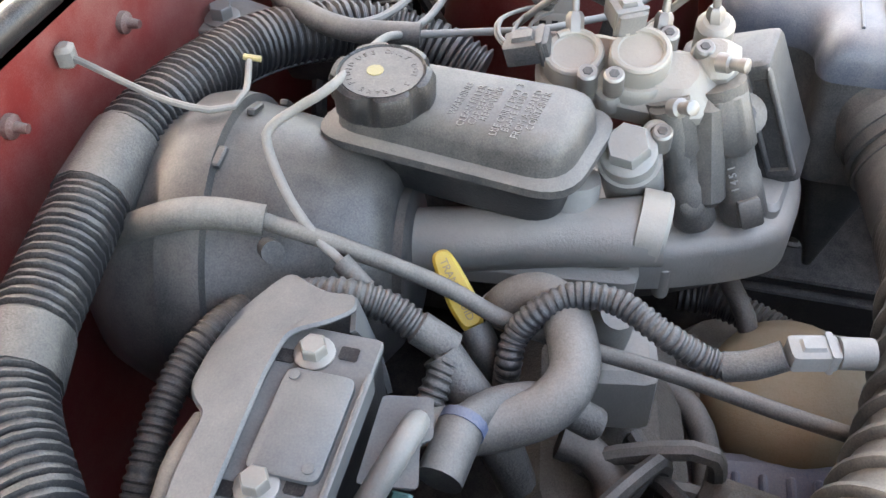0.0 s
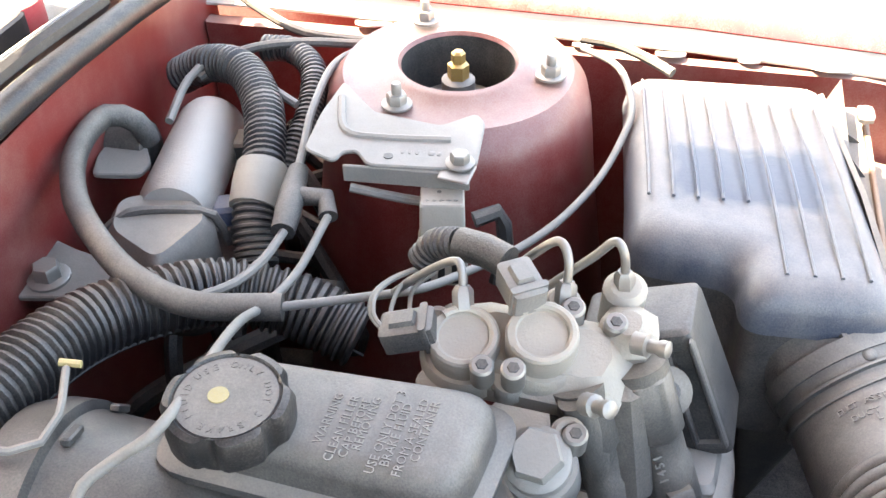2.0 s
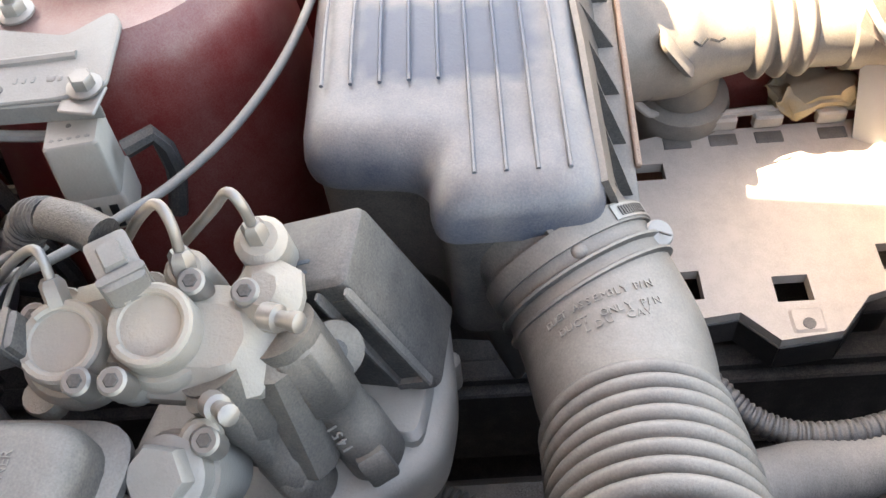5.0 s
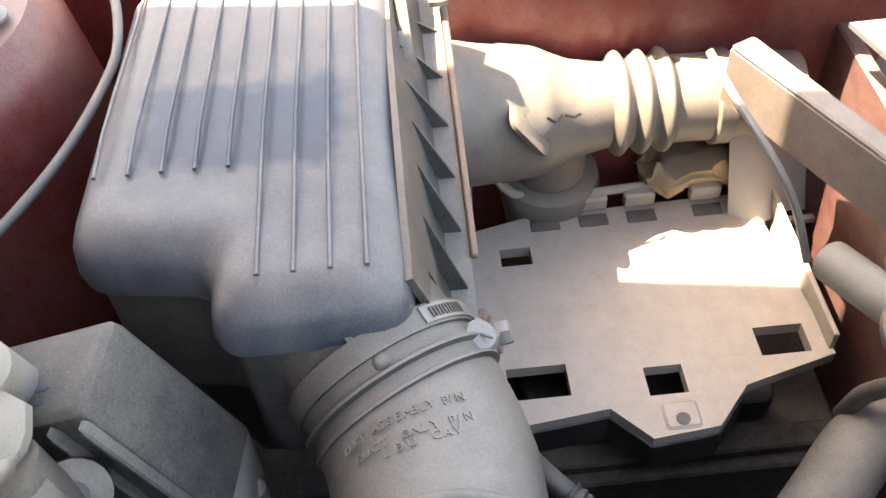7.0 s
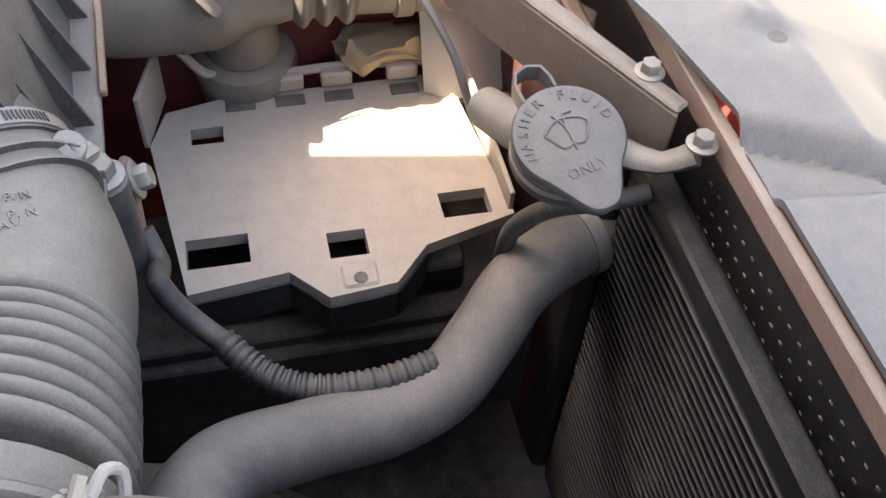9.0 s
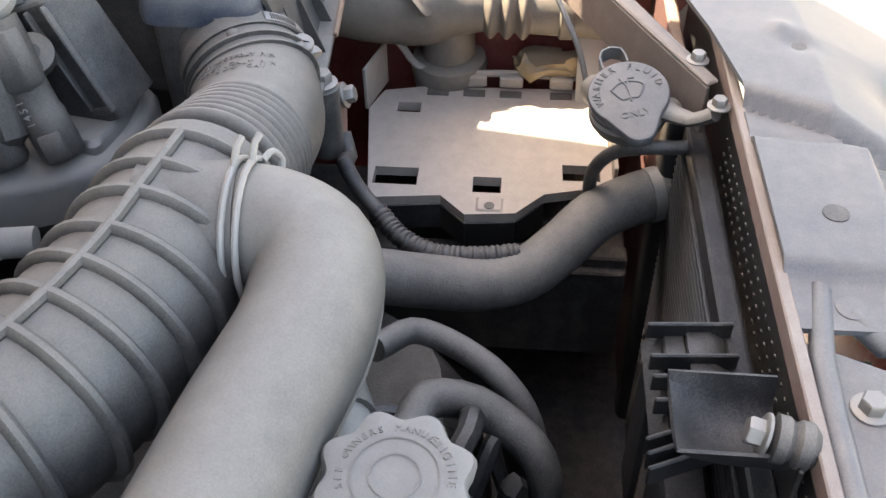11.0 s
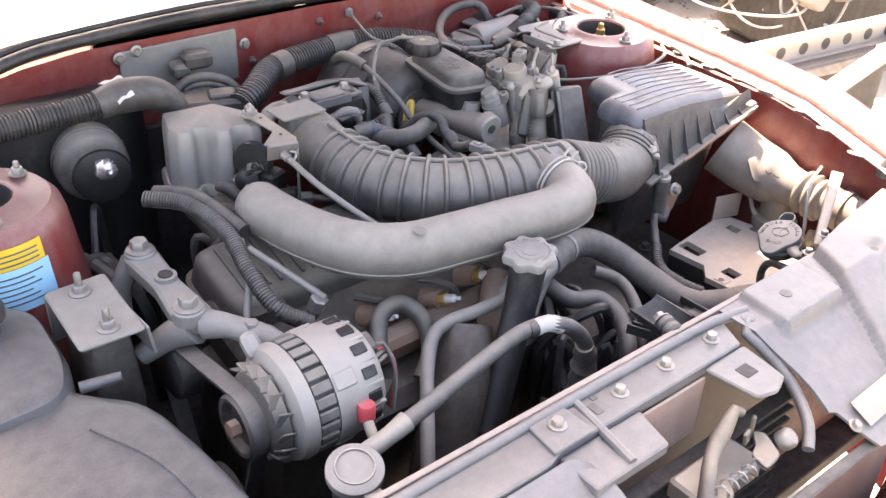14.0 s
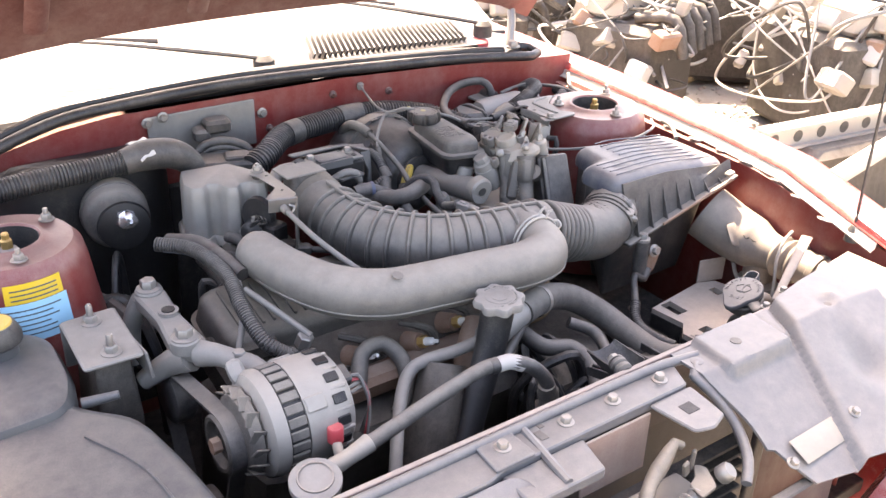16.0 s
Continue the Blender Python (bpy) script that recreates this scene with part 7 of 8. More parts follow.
part("front_flap", block((-0.202, 0.5905, 0.889), (0.046, 0.003, 0.026), (12, 0, -15), 0.001), M_STEEL, vb)
part("side", block((-0.178, 0.590, 0.852), (0.004, 0.046, 0.076), (0, 0, -30), 0.001), M_CAST, vb)
part("clip", tube([(-0.196, 0.580, 0.892), (-0.190, 0.574, 0.890), (-0.194, 0.572, 0.882), (-0.206, 0.580, 0.880)], 0.0022, 6, 0.004), M_STEEL, vb)
part("spacer", turned([(0.010, 0.0), (0.010, 0.0105)], (-0.187, 0.712, 0.8885), n=16), M_CAST, vb)
bolt("bolt", (-0.187, 0.712, 0.9015), vb, 0.0080, stud=0.003)
for p in ((-0.1835, 0.685), (-0.188, 0.6185)):
    part("hole", turned([(0.0026, 0), (0.0026, 0.0005)], (p[0], p[1], 0.9016), n=10), M_PITCH, vb)
solo("cover_plate", slab([(-0.166, 0.701), (-0.163, 0.650), (-0.087, 0.650), (-0.091, 0.701)], 0.9015, 0.9050, 0.002, 0.001), M_GREY, "flat dusty metal cover plate above the throttle", "cover plate")
part("sensor_housing", stack(bmesh.new(), rect(-0.150, -0.100, 0.656, 0.696), [(0.855, 0.0), (0.898, 0.0), (0.9015, 0.002)], 0.008, 3), M_PLASTIC, throttle, "dark plastic sensor housing")
solo("inlet_pipe", tube([(-0.150, 0.742, 0.850), (-0.125, 0.764, 0.862), (-0.098, 0.772, 0.862), (-0.090, 0.745, 0.866), (-0.100, 0.705, 0.872)], [0.012, 0.013, 0.014, 0.014, 0.012], 14), M_ALUDUST, "dusty aluminium air pipe behind the plate", "pipe")

# ---- oil filler, radiator hose, thermostat ----
oil = thing("oil_filler", (-0.05, 0.24, 0.55), "black oil filler tube with a dusty scalloped cap", "oil filler")
part("tube", tube([(-0.027, 0.244, 0.822), (-0.044, 0.236, 0.76), (-0.075, 0.220, 0.70), (-0.13, 0.19, 0.60)], [0.026, 0.023, 0.021, 0.021], 20), M_PITCH, oil)
OC, OA = Vector((-0.026, 0.245, 0.820)), Vector((-0.05, -0.02, 1)).normalized()
om = Matrix.Translation(OC) @ OA.to_track_quat('Z', 'Y').to_matrix().to_4x4()
bm = bmesh.new()
rings = []
for r, h in ((0.030, -0.004), (0.036, 0.0), (0.037, 0.008), (0.035, 0.012), (0.030, 0.0135), (0.014, 0.0125)):
    rings.append([bm.verts.new(om @ Vector(((r + (0.0030 if r > 0.029 else 0) * math.cos(8 * a)) * math.cos(a), (r + (0.0030 if r > 0.029 else 0) * math.cos(8 * a)) * math.sin(a), h))) for a in [2 * math.pi * k / 80 for k in range(80)]])
for a, b in zip(rings, rings[1:]):
    for j in range(80):
        bm.faces.new((a[j], a[(j + 1) % 80], b[(j + 1) % 80], b[j]))
bm.faces.new(rings[-1])
part("cap", bm, M_CAP, oil, "pale dusty scalloped filler cap")
cm = om @ pose(0, 0, 0.0136, 0, 0, 0)
arc_text("ENGINE OIL", 0.0062, None, 0.0245, 30, M_GREY, oil, m=cm, depth=0.0003)
arc_text("SEE OWNERS MANUAL", 0.0052, None, 0.0245, 175, M_GREY, oil, m=cm, depth=0.0003)
for r in (0.021, 0.012):
    part("ring", turned([(r - 0.0004, 0.0), (r + 0.0004, 0.0), (r + 0.0004, 0.0005), (r - 0.0004, 0.0005)], cm @ Vector((0, 0, -0.0003)), OA, 36, caps=False), M_GREY, oil)
hose = thing("radiator_hose", (0.25, 0.25, 0.62), "thick dusty curved rubber radiator hose", "radiator hose")
RADH = [(0.060, 0.292, 0.752), (0.105, 0.310, 0.748), (0.152, 0.328, 0.735), (0.215, 0.338, 0.708), (0.268, 0.320, 0.671), (0.291, 0.272, 0.646), (0.303, 0.224, 0.633), (0.319, 0.184, 0.633), (0.346, 0.152, 0.643), (0.371, 0.124, 0.657), (0.388, 0.086, 0.667), (0.400, 0.046, 0.671)]
part("hose", tube(RADH, 0.0232, 28, 0.006), M_HOSE, hose)
for i in (1, -2):
    d = Vector(RADH[i + 1]) - Vector(RADH[i])
    part("clamp", turned([(0.0228, -0.005), (0.0245, -0.005), (0.0245, 0.005), (0.0228, 0.005)], Vector(RADH[i]) + d * 0.3, d, 28), M_STEEL, hose, "hose clamp")
part("thermostat", tube([(0.075, 0.298, 0.751), (0.03, 0.285, 0.752), (0.005, 0.285, 0.74), (-0.02, 0.30, 0.70)], [0.020, 0.023, 0.026, 0.03], 18), M_ALUDUST, hose)
ac = thing("refrigerant_hose", (-0.15, 0.15, 0.7), "grey refrigerant hose with a white tape end", "refrigerant hose")
part("hose", tube(AC_HOSE[3:], 0.0105, 14), M_HOSE, ac)
part("elbow", tube(AC_HOSE[:4], 0.0108, 14), M_BLACK, ac, "black rubber elbow")
part("pale_end", tube([Vector(AC_HOSE[2]).lerp(Vector(AC_HOSE[3]), 0.4), AC_HOSE[3], Vector(AC_HOSE[3]).lerp(Vector(AC_HOSE[4]), 0.45)], 0.0113, 14), M_LABEL, ac, "pale tape on the hose")
part("dark_wrap", tube([Vector(AC_HOSE[3]).lerp(Vector(AC_HOSE[4]), 0.45), Vector(AC_HOSE[3]).lerp(Vector(AC_HOSE[4]), 0.72)], 0.0111, 14), M_BLACK, ac, "dark tape wrap")
part("foil", tube([(-0.022, 0.133, 0.74), (-0.008, 0.14, 0.70), (-0.005, 0.15, 0.64), (0.0, 0.16, 0.56)], [0.013, 0.018, 0.015, 0.017, 0.014], 10, 0.01, lambda s: 1.0 + 0.12 * math.sin(s * 400)), M_CAST, ac, "crumpled foil sleeve")
part("fitting", tube(AC_FITTING, [0.013, 0.011, 0.012], 14), M_ALU, ac)
part("valve_cap", turned([(0.011, 0.0), (0.011, 0.020), (0.0095, 0.022)], (-0.340, 0.185, 0.745), (0, 0, 1), 14), M_REDPL, ac, "faded red valve cap")
part("valve_stem", tube([(-0.340, 0.185, 0.746), (-0.348, 0.16, 0.74), (-0.355, 0.14, 0.752)], 0.007, 10), M_ALU, ac)
radcap = thing("filler_cap", (-0.42, 0.10, 0.73), "round pale radiator cap on its neck", "radiator cap")
part("cap", turned([(0.030, 0.0), (0.032, 0.004), (0.032, 0.014), (0.024, 0.018)], (-0.415, 0.100, 0.765), (-0.1, -0.2, 1), 28), M_CAP, radcap)
part("cap_ring", turned([(0.021, 0.0), (0.023, 0.0), (0.0225, 0.003), (0.0205, 0.003)], Vector((-0.415, 0.100, 0.765)) + Vector((-0.1, -0.2, 1)).normalized() * 0.017, (-0.1, -0.2, 1), 28, caps=False), M_STEEL, radcap)
part("cap_ear", block((-0.415, 0.068, 0.766), (0.022, 0.012, 0.004), (-11, 6, 0), 0.001), M_STEEL, radcap)
part("neck", turned([(0.024, -0.05), (0.024, 0.0)], (-0.415, 0.100, 0.765), (-0.1, -0.2, 1), 20), M_BLACK, radcap)

# ---- alternator and belt ----
alt = thing("alternator", (-0.36, 0.255, 0.69), "silver cast alternator with cooling slots and a black core", "alternator")
AC0 = Vector((-0.352, 0.262, 0.751))
part("rear_case", turned([(0.040, 0.058), (0.054, 0.056), (0.064, 0.050), (0.0715, 0.036), (0.0735, 0.010), (0.0735, -0.020)], AC0, (1, 0, 0), 48), M_CASING, alt)
part("core", turned([(0.069, -0.018), (0.070, -0.021), (0.070, -0.047), (0.069, -0.050)], AC0, (1, 0, 0), 48), M_PITCH, alt)
for k in range(26):
    a = 2 * math.pi * k / 26
    part("core_bar", block(AC0 + Vector((-0.034, 0.0715 * math.cos(a), 0.0715 * math.sin(a))), (0.025, 0.0125, 0.005), (math.degrees(a) - 90, 0, 0), 0.001), M_HOSE, alt)
part("front_case", turned([(0.0735, -0.048), (0.0745, -0.056), (0.071, -0.066), (0.060, -0.072), (0.05, -0.074)], AC0, (1, 0, 0), 48), M_CASING, alt)
for k in range(15):
    a = 2 * math.pi * k / 15
    slot = AC0 + Vector((0.030, 0.0682 * math.cos(a), 0.0690 * math.sin(a)))
    part("slot", block(slot, (0.019, 0.0135, 0.012), (math.degrees(a) - 90, 0, 0), 0.001), M_PITCH, alt)
    a += math.pi / 15
    part("fin", block(AC0 + Vector((0.034, 0.0695 * math.cos(a), 0.0695 * math.sin(a))), (0.024, 0.0045, 0.006), (math.degrees(a) - 90, 0, 0), 0.001), M_CASING, alt)
    part("fan_blade", block(AC0 + Vector((-0.084, 0.056 * math.cos(a), 0.056 * math.sin(a))), (0.020, 0.020, 0.003), (math.degrees(a) - 60, 20, 0), 0.001), M_CAST, alt)
for k in range(4):
    a = radians(50 + 90 * k)
    part("flat", block(AC0 + Vector((-0.004, 0.0725 * math.cos(a), 0.0725 * math.sin(a))), (0.030, 0.022, 0.006), (math.degrees(a) - 90, 0, 0), 0.002), M_CASING, alt)
part("fan_hub", turned([(0.046, -0.094), (0.052, -0.092), (0.060, -0.078), (0.05, -0.072)], AC0, (1, 0, 0), 32), M_CAST, alt)
part("rear_boss", turned([(0.030, 0.052), (0.030, 0.064), (0.018, 0.070), (0.010, 0.070)], AC0, (1, 0, 0), 28), M_ALUDUST, alt)
part("mount_lug", block(AC0 + Vector((-0.064, 0.052, 0.056)), (0.022, 0.034, 0.020), (35, 0, 0), 0.006), M_ALUDUST, alt)
PU = Vector((-0.455, 0.268, 0.738))
pulley = part("pulley", turned([(0.034, 0.014), (0.041, 0.012), (0.041, -0.012), (0.038, -0.015), (0.033, -0.014), (0.028, -0.004), (0.014, -0.002)], PU, (1, 0, 0), 32), M_IRON, alt)
part("nut", turned([(0.011, -0.022), (0.011, -0.010)], PU, (1, 0, 0), 6), M_RUST, pulley)
belt = thing("drive_belt", (-0.46, 0.35, 0.60), "black ribbed drive belt round the pulleys", "drive belt")
P2, R1, R2 = Vector((-0.455, 0.455, 0.700)), 0.043, 0.045
P3 = Vector((-0.455, 0.36, 0.52))
bm = bmesh.new()
ring = []
for c, r, a0, a1 in ((PU, R1, 225, 79), (P2, R2, 79, -12), (P3, 0.06, -12, -135)):
    for k in range(14):
        a = radians(a0 + (a1 - a0) * k / 13)
        ring.append(c + Vector((0, math.cos(a) * r, math.sin(a) * r)))
verts = [[bm.verts.new(p + Vector((dx, 0, 0))) for dx in (-0.0115, 0.0115)] for p in ring]
for i in range(len(verts)):
    a, b = verts[i], verts[(i + 1) % len(verts)]
    bm.faces.new((a[0], a[1], b[1], b[0]))
bm.normal_update()
bmesh.ops.solidify(bm, geom=bm.faces, thickness=0.004)
part("belt", bm, M_RUBBER, belt)
crank = thing("crank_pulley", (-0.455, 0.36, 0.46), "dark crank pulley below the alternator", "pulley")
part("wheel", turned([(0.05, 0.02), (0.058, 0.016), (0.058, -0.016), (0.05, -0.02)], P3, (1, 0, 0), 36), M_BLACK, crank)
part("idler", turned([(0.036, 0.02), (0.042, 0.012), (0.042, -0.012), (0.036, -0.016)], P2, (1, 0, 0), 32), M_BLACK, crank)
wires = thing("alternator_wires", (-0.26, 0.25, 0.66), "red and grey wires behind the alternator", "wires")
for k in range(4):
    part("wire", tube([(-0.285, 0.27 - 0.01 * k, 0.765), (-0.262 + 0.004 * k, 0.26, 0.775 - 0.008 * k), (-0.252, 0.245, 0.73), (-0.262, 0.235 + 0.006 * k, 0.68)], 0.0025, 6), M_REDPL if k == 1 else M_WIRE, wires)
part("plug", block((-0.283, 0.272, 0.772), (0.025, 0.03, 0.02), (20, 0, 0), 0.003), M_BLACK, wires)

# ---- engine mount and torque arm ----
mount = thing("engine_mount", (-0.54, 0.48, 0.60), "dusty steel engine mount box with two studs", "engine mount")
TOPP = [(-0.585, 0.413), (-0.505, 0.410), (-0.498, 0.552), (-0.578, 0.550)]
part("top_plate", slab(TOPP, 0.809, 0.815, 0.006), M_GREY, mount)
part("side_plate", slab([(-0.578, 0.545), (-0.500, 0.545), (-0.498, 0.552), (-0.578, 0.552)], 0.74, 0.811, 0.002), M_GREY, mount)
part("side_plate", block((-0.502, 0.48, 0.79), (0.005, 0.135, 0.045), (0, -8, 3), 0.002), M_GREY, mount)
part("rubber_block", stack(bmesh.new(), rect(-0.572, -0.510, 0.425, 0.530), [(0.62, 0.006), (0.70, 0.0), (0.795, 0.006), (0.809, 0.014)], 0.01), M_IRON, mount)
for c in ((-0.540, 0.525, 0.815), (-0.541, 0.435, 0.815)):
    bolt("nut", c, mount, 0.0095, stud=0.016)
base = thing("mount_base", (-0.63, 0.46, 0.55), "dusty steel mount base with a bolt", "mount bracket")
part("bracket", stack(bmesh.new(), [(-0.66, 0.40), (-0.595, 0.40), (-0.59, 0.52), (-0.65, 0.53)], [(0.60, 0.0), (0.735, 0.0), (0.745, 0.006)], 0.012), M_GREY, base)
bolt("bolt", (-0.610, 0.455, 0.745), base, 0.011, stud=0.012)
arm = thing("torque_arm", (-0.43, 0.50, 0.74), "dusty cast torque arm with two large bolts", "torque arm")
part("arm", stack(bmesh.new(), [(-0.465, 0.425), (-0.440, 0.395), (-0.415, 0.410), (-0.420, 0.50), (-0.412, 0.585), (-0.435, 0.605), (-0.460, 0.590), (-0.455, 0.50)], [(0.780, 0.003), (0.785, 0), (0.802, 0.0), (0.806, 0.004)], 0.012), M_GREY, arm)
part("eye", turned([(0.012, 0.0), (0.015, 0.0), (0.015, 0.012), (0.011, 0.012)], (-0.435, 0.505, 0.800), n=20), M_GREY, arm)
part("eye_hole", turned([(0.010, 0.0), (0.010, 0.001)], (-0.435, 0.505, 0.8122), n=16), M_PITCH, arm)
part("leg", tube([(-0.445, 0.59, 0.79), (-0.462, 0.60, 0.75), (-0.47, 0.60, 0.68)], [0.018, 0.014, 0.014], 10), M_GREY, arm)
part("leg", tube([(-0.440, 0.415, 0.785), (-0.465, 0.44, 0.765), (-0.50, 0.455, 0.74)], [0.024, 0.018, 0.014], 10), M_GREY, arm)
part("brace", tube([(-0.43, 0.405, 0.79), (-0.41, 0.375, 0.795), (-0.385, 0.335, 0.79), (-0.37, 0.30, 0.785)], [0.020, 0.015, 0.018, 0.012], 10), M_GREY, arm)
for c in ((-0.436, 0.582, 0.803), (-0.444, 0.420, 0.806)):
    part("boss", turned([(0.021, -0.012), (0.021, 0.005), (0.018, 0.008)], c, n=22), M_GREY, arm)
    bolt("bolt", (c[0], c[1], c[2] + 0.007), arm, 0.0125)
bolt("bolt", (-0.395, 0.350, 0.80), arm, 0.009)

# ---- coolant tank ----
tank = thing("coolant_tank", (-0.68, 0.35, 0.55), "dusty translucent grey coolant tank with a black cap", "coolant tank")
part("body", stack(bmesh.new(), [(-0.80, 0.03), (-0.515, 0.05), (-0.525, 0.21), (-0.540, 0.320), (-0.590, 0.370), (-0.62, 0.42), (-0.80, 0.44)], [(0.50, 0.02), (0.74, 0.0), (0.775, 0.004), (0.790, 0.014), (0.796, 0.03)], 0.04, 5), M_COOL, tank)
part("neck_block", stack(bmesh.new(), [(-0.80, 0.34), (-0.62, 0.35), (-0.595, 0.42), (-0.590, 0.53), (-0.62, 0.575), (-0.80, 0.59)], [(0.55, 0.0), (0.785, 0.0), (0.805, 0.008), (0.812, 0.022)], 0.03, 5), M_COOL, tank)
part("neck", turned([(0.026, 0.0), (0.026, 0.03)], (-0.665, 0.520, 0.80), n=24), M_COOL, tank)
part("cap", turned([(0.030, 0.0), (0.034, 0.004), (0.034, 0.014), (0.028, 0.026), (0.026, 0.03)], (-0.665, 0.520, 0.828), n=28), M_BLACK, tank)
part("cap_top", turned([(0.024, 0.0), (0.022, 0.002)], (-0.665, 0.520, 0.858), n=24), M_YELLOW, tank, "yellow cap top")
part("nipple", tube([(-0.600, 0.385, 0.785), (-0.555, 0.372, 0.790)], [0.008, 0.006], 10), M_COOL, tank)
part("seam", tube([(-0.57, 0.060, 0.7965), (-0.58, 0.20, 0.7965), (-0.62, 0.30, 0.7965)], 0.0025, 6), M_COOL, tank)

# ---- left rear: blower, hoses, relay bracket ----
blower = thing("blower_motor", (-0.41, 0.84, 0.74), "dusty brown blower motor with a bright metal end", "blower motor")
part("can", turned([(0.052, 0.05), (0.055, 0.02), (0.055, -0.03), (0.050, -0.036), (0.040, -0.040)], (-0.398, 0.845, 0.825), (0.15, 1, 0), 32), M_PLASTIC, blower)
part("can_band", turned([(0.056, 0.004), (0.057, 0.002), (0.057, -0.004), (0.056, -0.006)], (-0.398, 0.845, 0.825), (0.15, 1, 0), 32), M_PLASTIC, blower)
part("dark_face", turned([(0.046, -0.034), (0.043, -0.047), (0.022, -0.053)], (-0.390, 0.845, 0.815), (0.15, 1, 0), 28), M_PITCH, blower)
brng = random.Random(8)
bm = turned([(0.017, -0.050), (0.0175, -0.057), (0.014, -0.063), (0.008, -0.067), (0.003, -0.068)], (-0.386, 0.845, 0.830), (0.15, 1, 0), 11)
for v in bm.verts:
    v.co += Vector((brng.uniform(-1, 1), brng.uniform(-1, 1), brng.uniform(-1, 1))) * 0.0026
part("shaft_cap", bm, M_FOIL, blower, "bright torn foil cap")
part("case", stack(bmesh.new(), [(-0.56, 0.86), (-0.30, 0.87), (-0.25, 0.965), (-0.58, 0.965)], [(0.55, 0.0), (0.885, 0.0), (0.905, 0.03)], 0.05), M_PITCH, blower)
leftduct = thing("vacuum_duct", (-0.42, 0.86, 0.87), "black corrugated duct with a grey elbow and a white tag", "duct")
part("corrugated", tube([(-0.62, 0.85, 0.900), (-0.52, 0.855, 0.903), (-0.42, 0.855, 0.905), (-0.355, 0.850, 0.908)], 0.020, 16, 0.0014, corrugate(0.006)), M_CONDUIT, leftduct)
part("elbow", tube([(-0.37, 0.850, 0.908), (-0.33, 0.848, 0.914), (-0.285, 0.846, 0.908), (-0.255, 0.845, 0.885), (-0.245, 0.845, 0.85)], [0.022, 0.027, 0.027, 0.024, 0.022], 18), M_BLACK, leftduct)
bm = bmesh.new()
rows = []
for k in range(5):
    f = k / 4
    a, b = Vector((-0.352, 0.884, 0.926)).lerp(Vector((-0.347, 0.820, 0.916)), f), Vector((-0.322, 0.878, 0.934)).lerp(Vector((-0.322, 0.818, 0.926)), f)
    rows.append([bm.verts.new(a.lerp(b, g) + Vector((0, 0, 0.008 * math.sin(math.pi * f) + 0.002 * math.sin(5 * f + 7 * g)))) for g in (0, 0.35, 0.7, 1)])
for a, b in zip(rows, rows[1:]):
    for i in range(3):
        bm.faces.new((a[i], a[i + 1], b[i + 1], b[i]))
bm.normal_update()
bmesh.ops.solidify(bm, geom=bm.faces, thickness=0.0008)
part("tag", bm, M_WHITE, leftduct, "crumpled white tag")
rb = thing("relay_bracket", (-0.17, 0.955, 0.84), "grey steel plate on the firewall with relays and cables", "relay bracket")
part("plate", slab([(-0.285, 0.9615), (-0.072, 0.9615), (-0.072, 0.966), (-0.285, 0.966)], 0.845, 0.937, 0.001), M_GREY, rb)
part("relay", block((-0.165, 0.930, 0.912), (0.050, 0.040, 0.026), (0, 0, -10), 0.006), M_BLACK, rb)
part("relay", block((-0.195, 0.935, 0.898), (0.030, 0.040, 0.026), (0, 0, -10), 0.006), M_PLASTIC, rb)
for k, dz in enumerate((0.0, -0.012, -0.022)):
    part("cable", tube([(-0.23 + 0.01 * k, 0.90, 0.870 + dz), (-0.20, 0.90, 0.890 + dz), (-0.165, 0.892, 0.893 + dz), (-0.135, 0.875, 0.882 + dz), (-0.125, 0.86, 0.866 + dz)], 0.008 - 0.0012 * k, 10), M_TAPE, rb)
part("fuse_box", block((-0.185, 0.855, 0.862), (0.120, 0.062, 0.030), (0, 0, -22), 0.005), M_BLACK, rb)
part("fuse_lid", block((-0.165, 0.845, 0.879), (0.045, 0.035, 0.010), (0, 0, -18), 0.003), M_BLACK, rb)
for c in ((-0.285, 0.961, 0.928), (-0.255, 0.961, 0.934), (-0.055, 0.965, 0.905)):
    bolt("bolt", c, rb, 0.007, (0, -1, 0))
for x, z in ((0.105, 0.915), (0.03, 0.84), (-0.04, 0.87), (0.24, 0.90)):
    solo("firewall_stud", turned([(0.008, 0.0), (0.008, 0.004), (0.004, 0.006), (0.003, 0.014)], (x, 0.968, z), (0, -1, 0), 14), M_REDDARK, "small painted stud on the firewall", "stud", "firewall studs")

# tower label
lab = thing("warning_label", (-0.555, 0.603, 0.80), "yellow and blue printed labels on the strut tower", "label")


def tower_patch(a0, a1, z0, z1, lift, mat, name, parent):
    bm = bmesh.new()
    cols = []
    for k in range(9):
        a = radians(a0 + (a1 - a0) * k / 8)
        col = []
        for z in (z0, (z0 + z1) / 2, z1):
            h = 0.885 - z
            r = 0.111 + (h - 0.035) * 0.123 + lift
            col.append(bm.verts.new((-0.60 + r * math.cos(a), 0.70 + r * math.sin(a), z)))
        cols.append(col)
    for a, b in zip(cols, cols[1:]):
        for i in range(2):
            bm.faces.new((a[i], b[i], b[i + 1], a[i + 1]))
    bm.normal_update()
    bmesh.ops.solidify(bm, geom=bm.faces, thickness=0.0004)
    return part(name, bm, mat, parent)


tower_patch(-108, -66, 0.838, 0.867, 0.0012, M_STYEL, "yellow_label", lab)
tower_patch(-112, -64, 0.778, 0.837, 0.0012, M_STBLUE, "blue_label", lab)
for k in range(3):
    tower_patch(-104, -70, 0.857 - k * 0.007, 0.859 - k * 0.007, 0.0020, M_INK, "text_bar", lab)
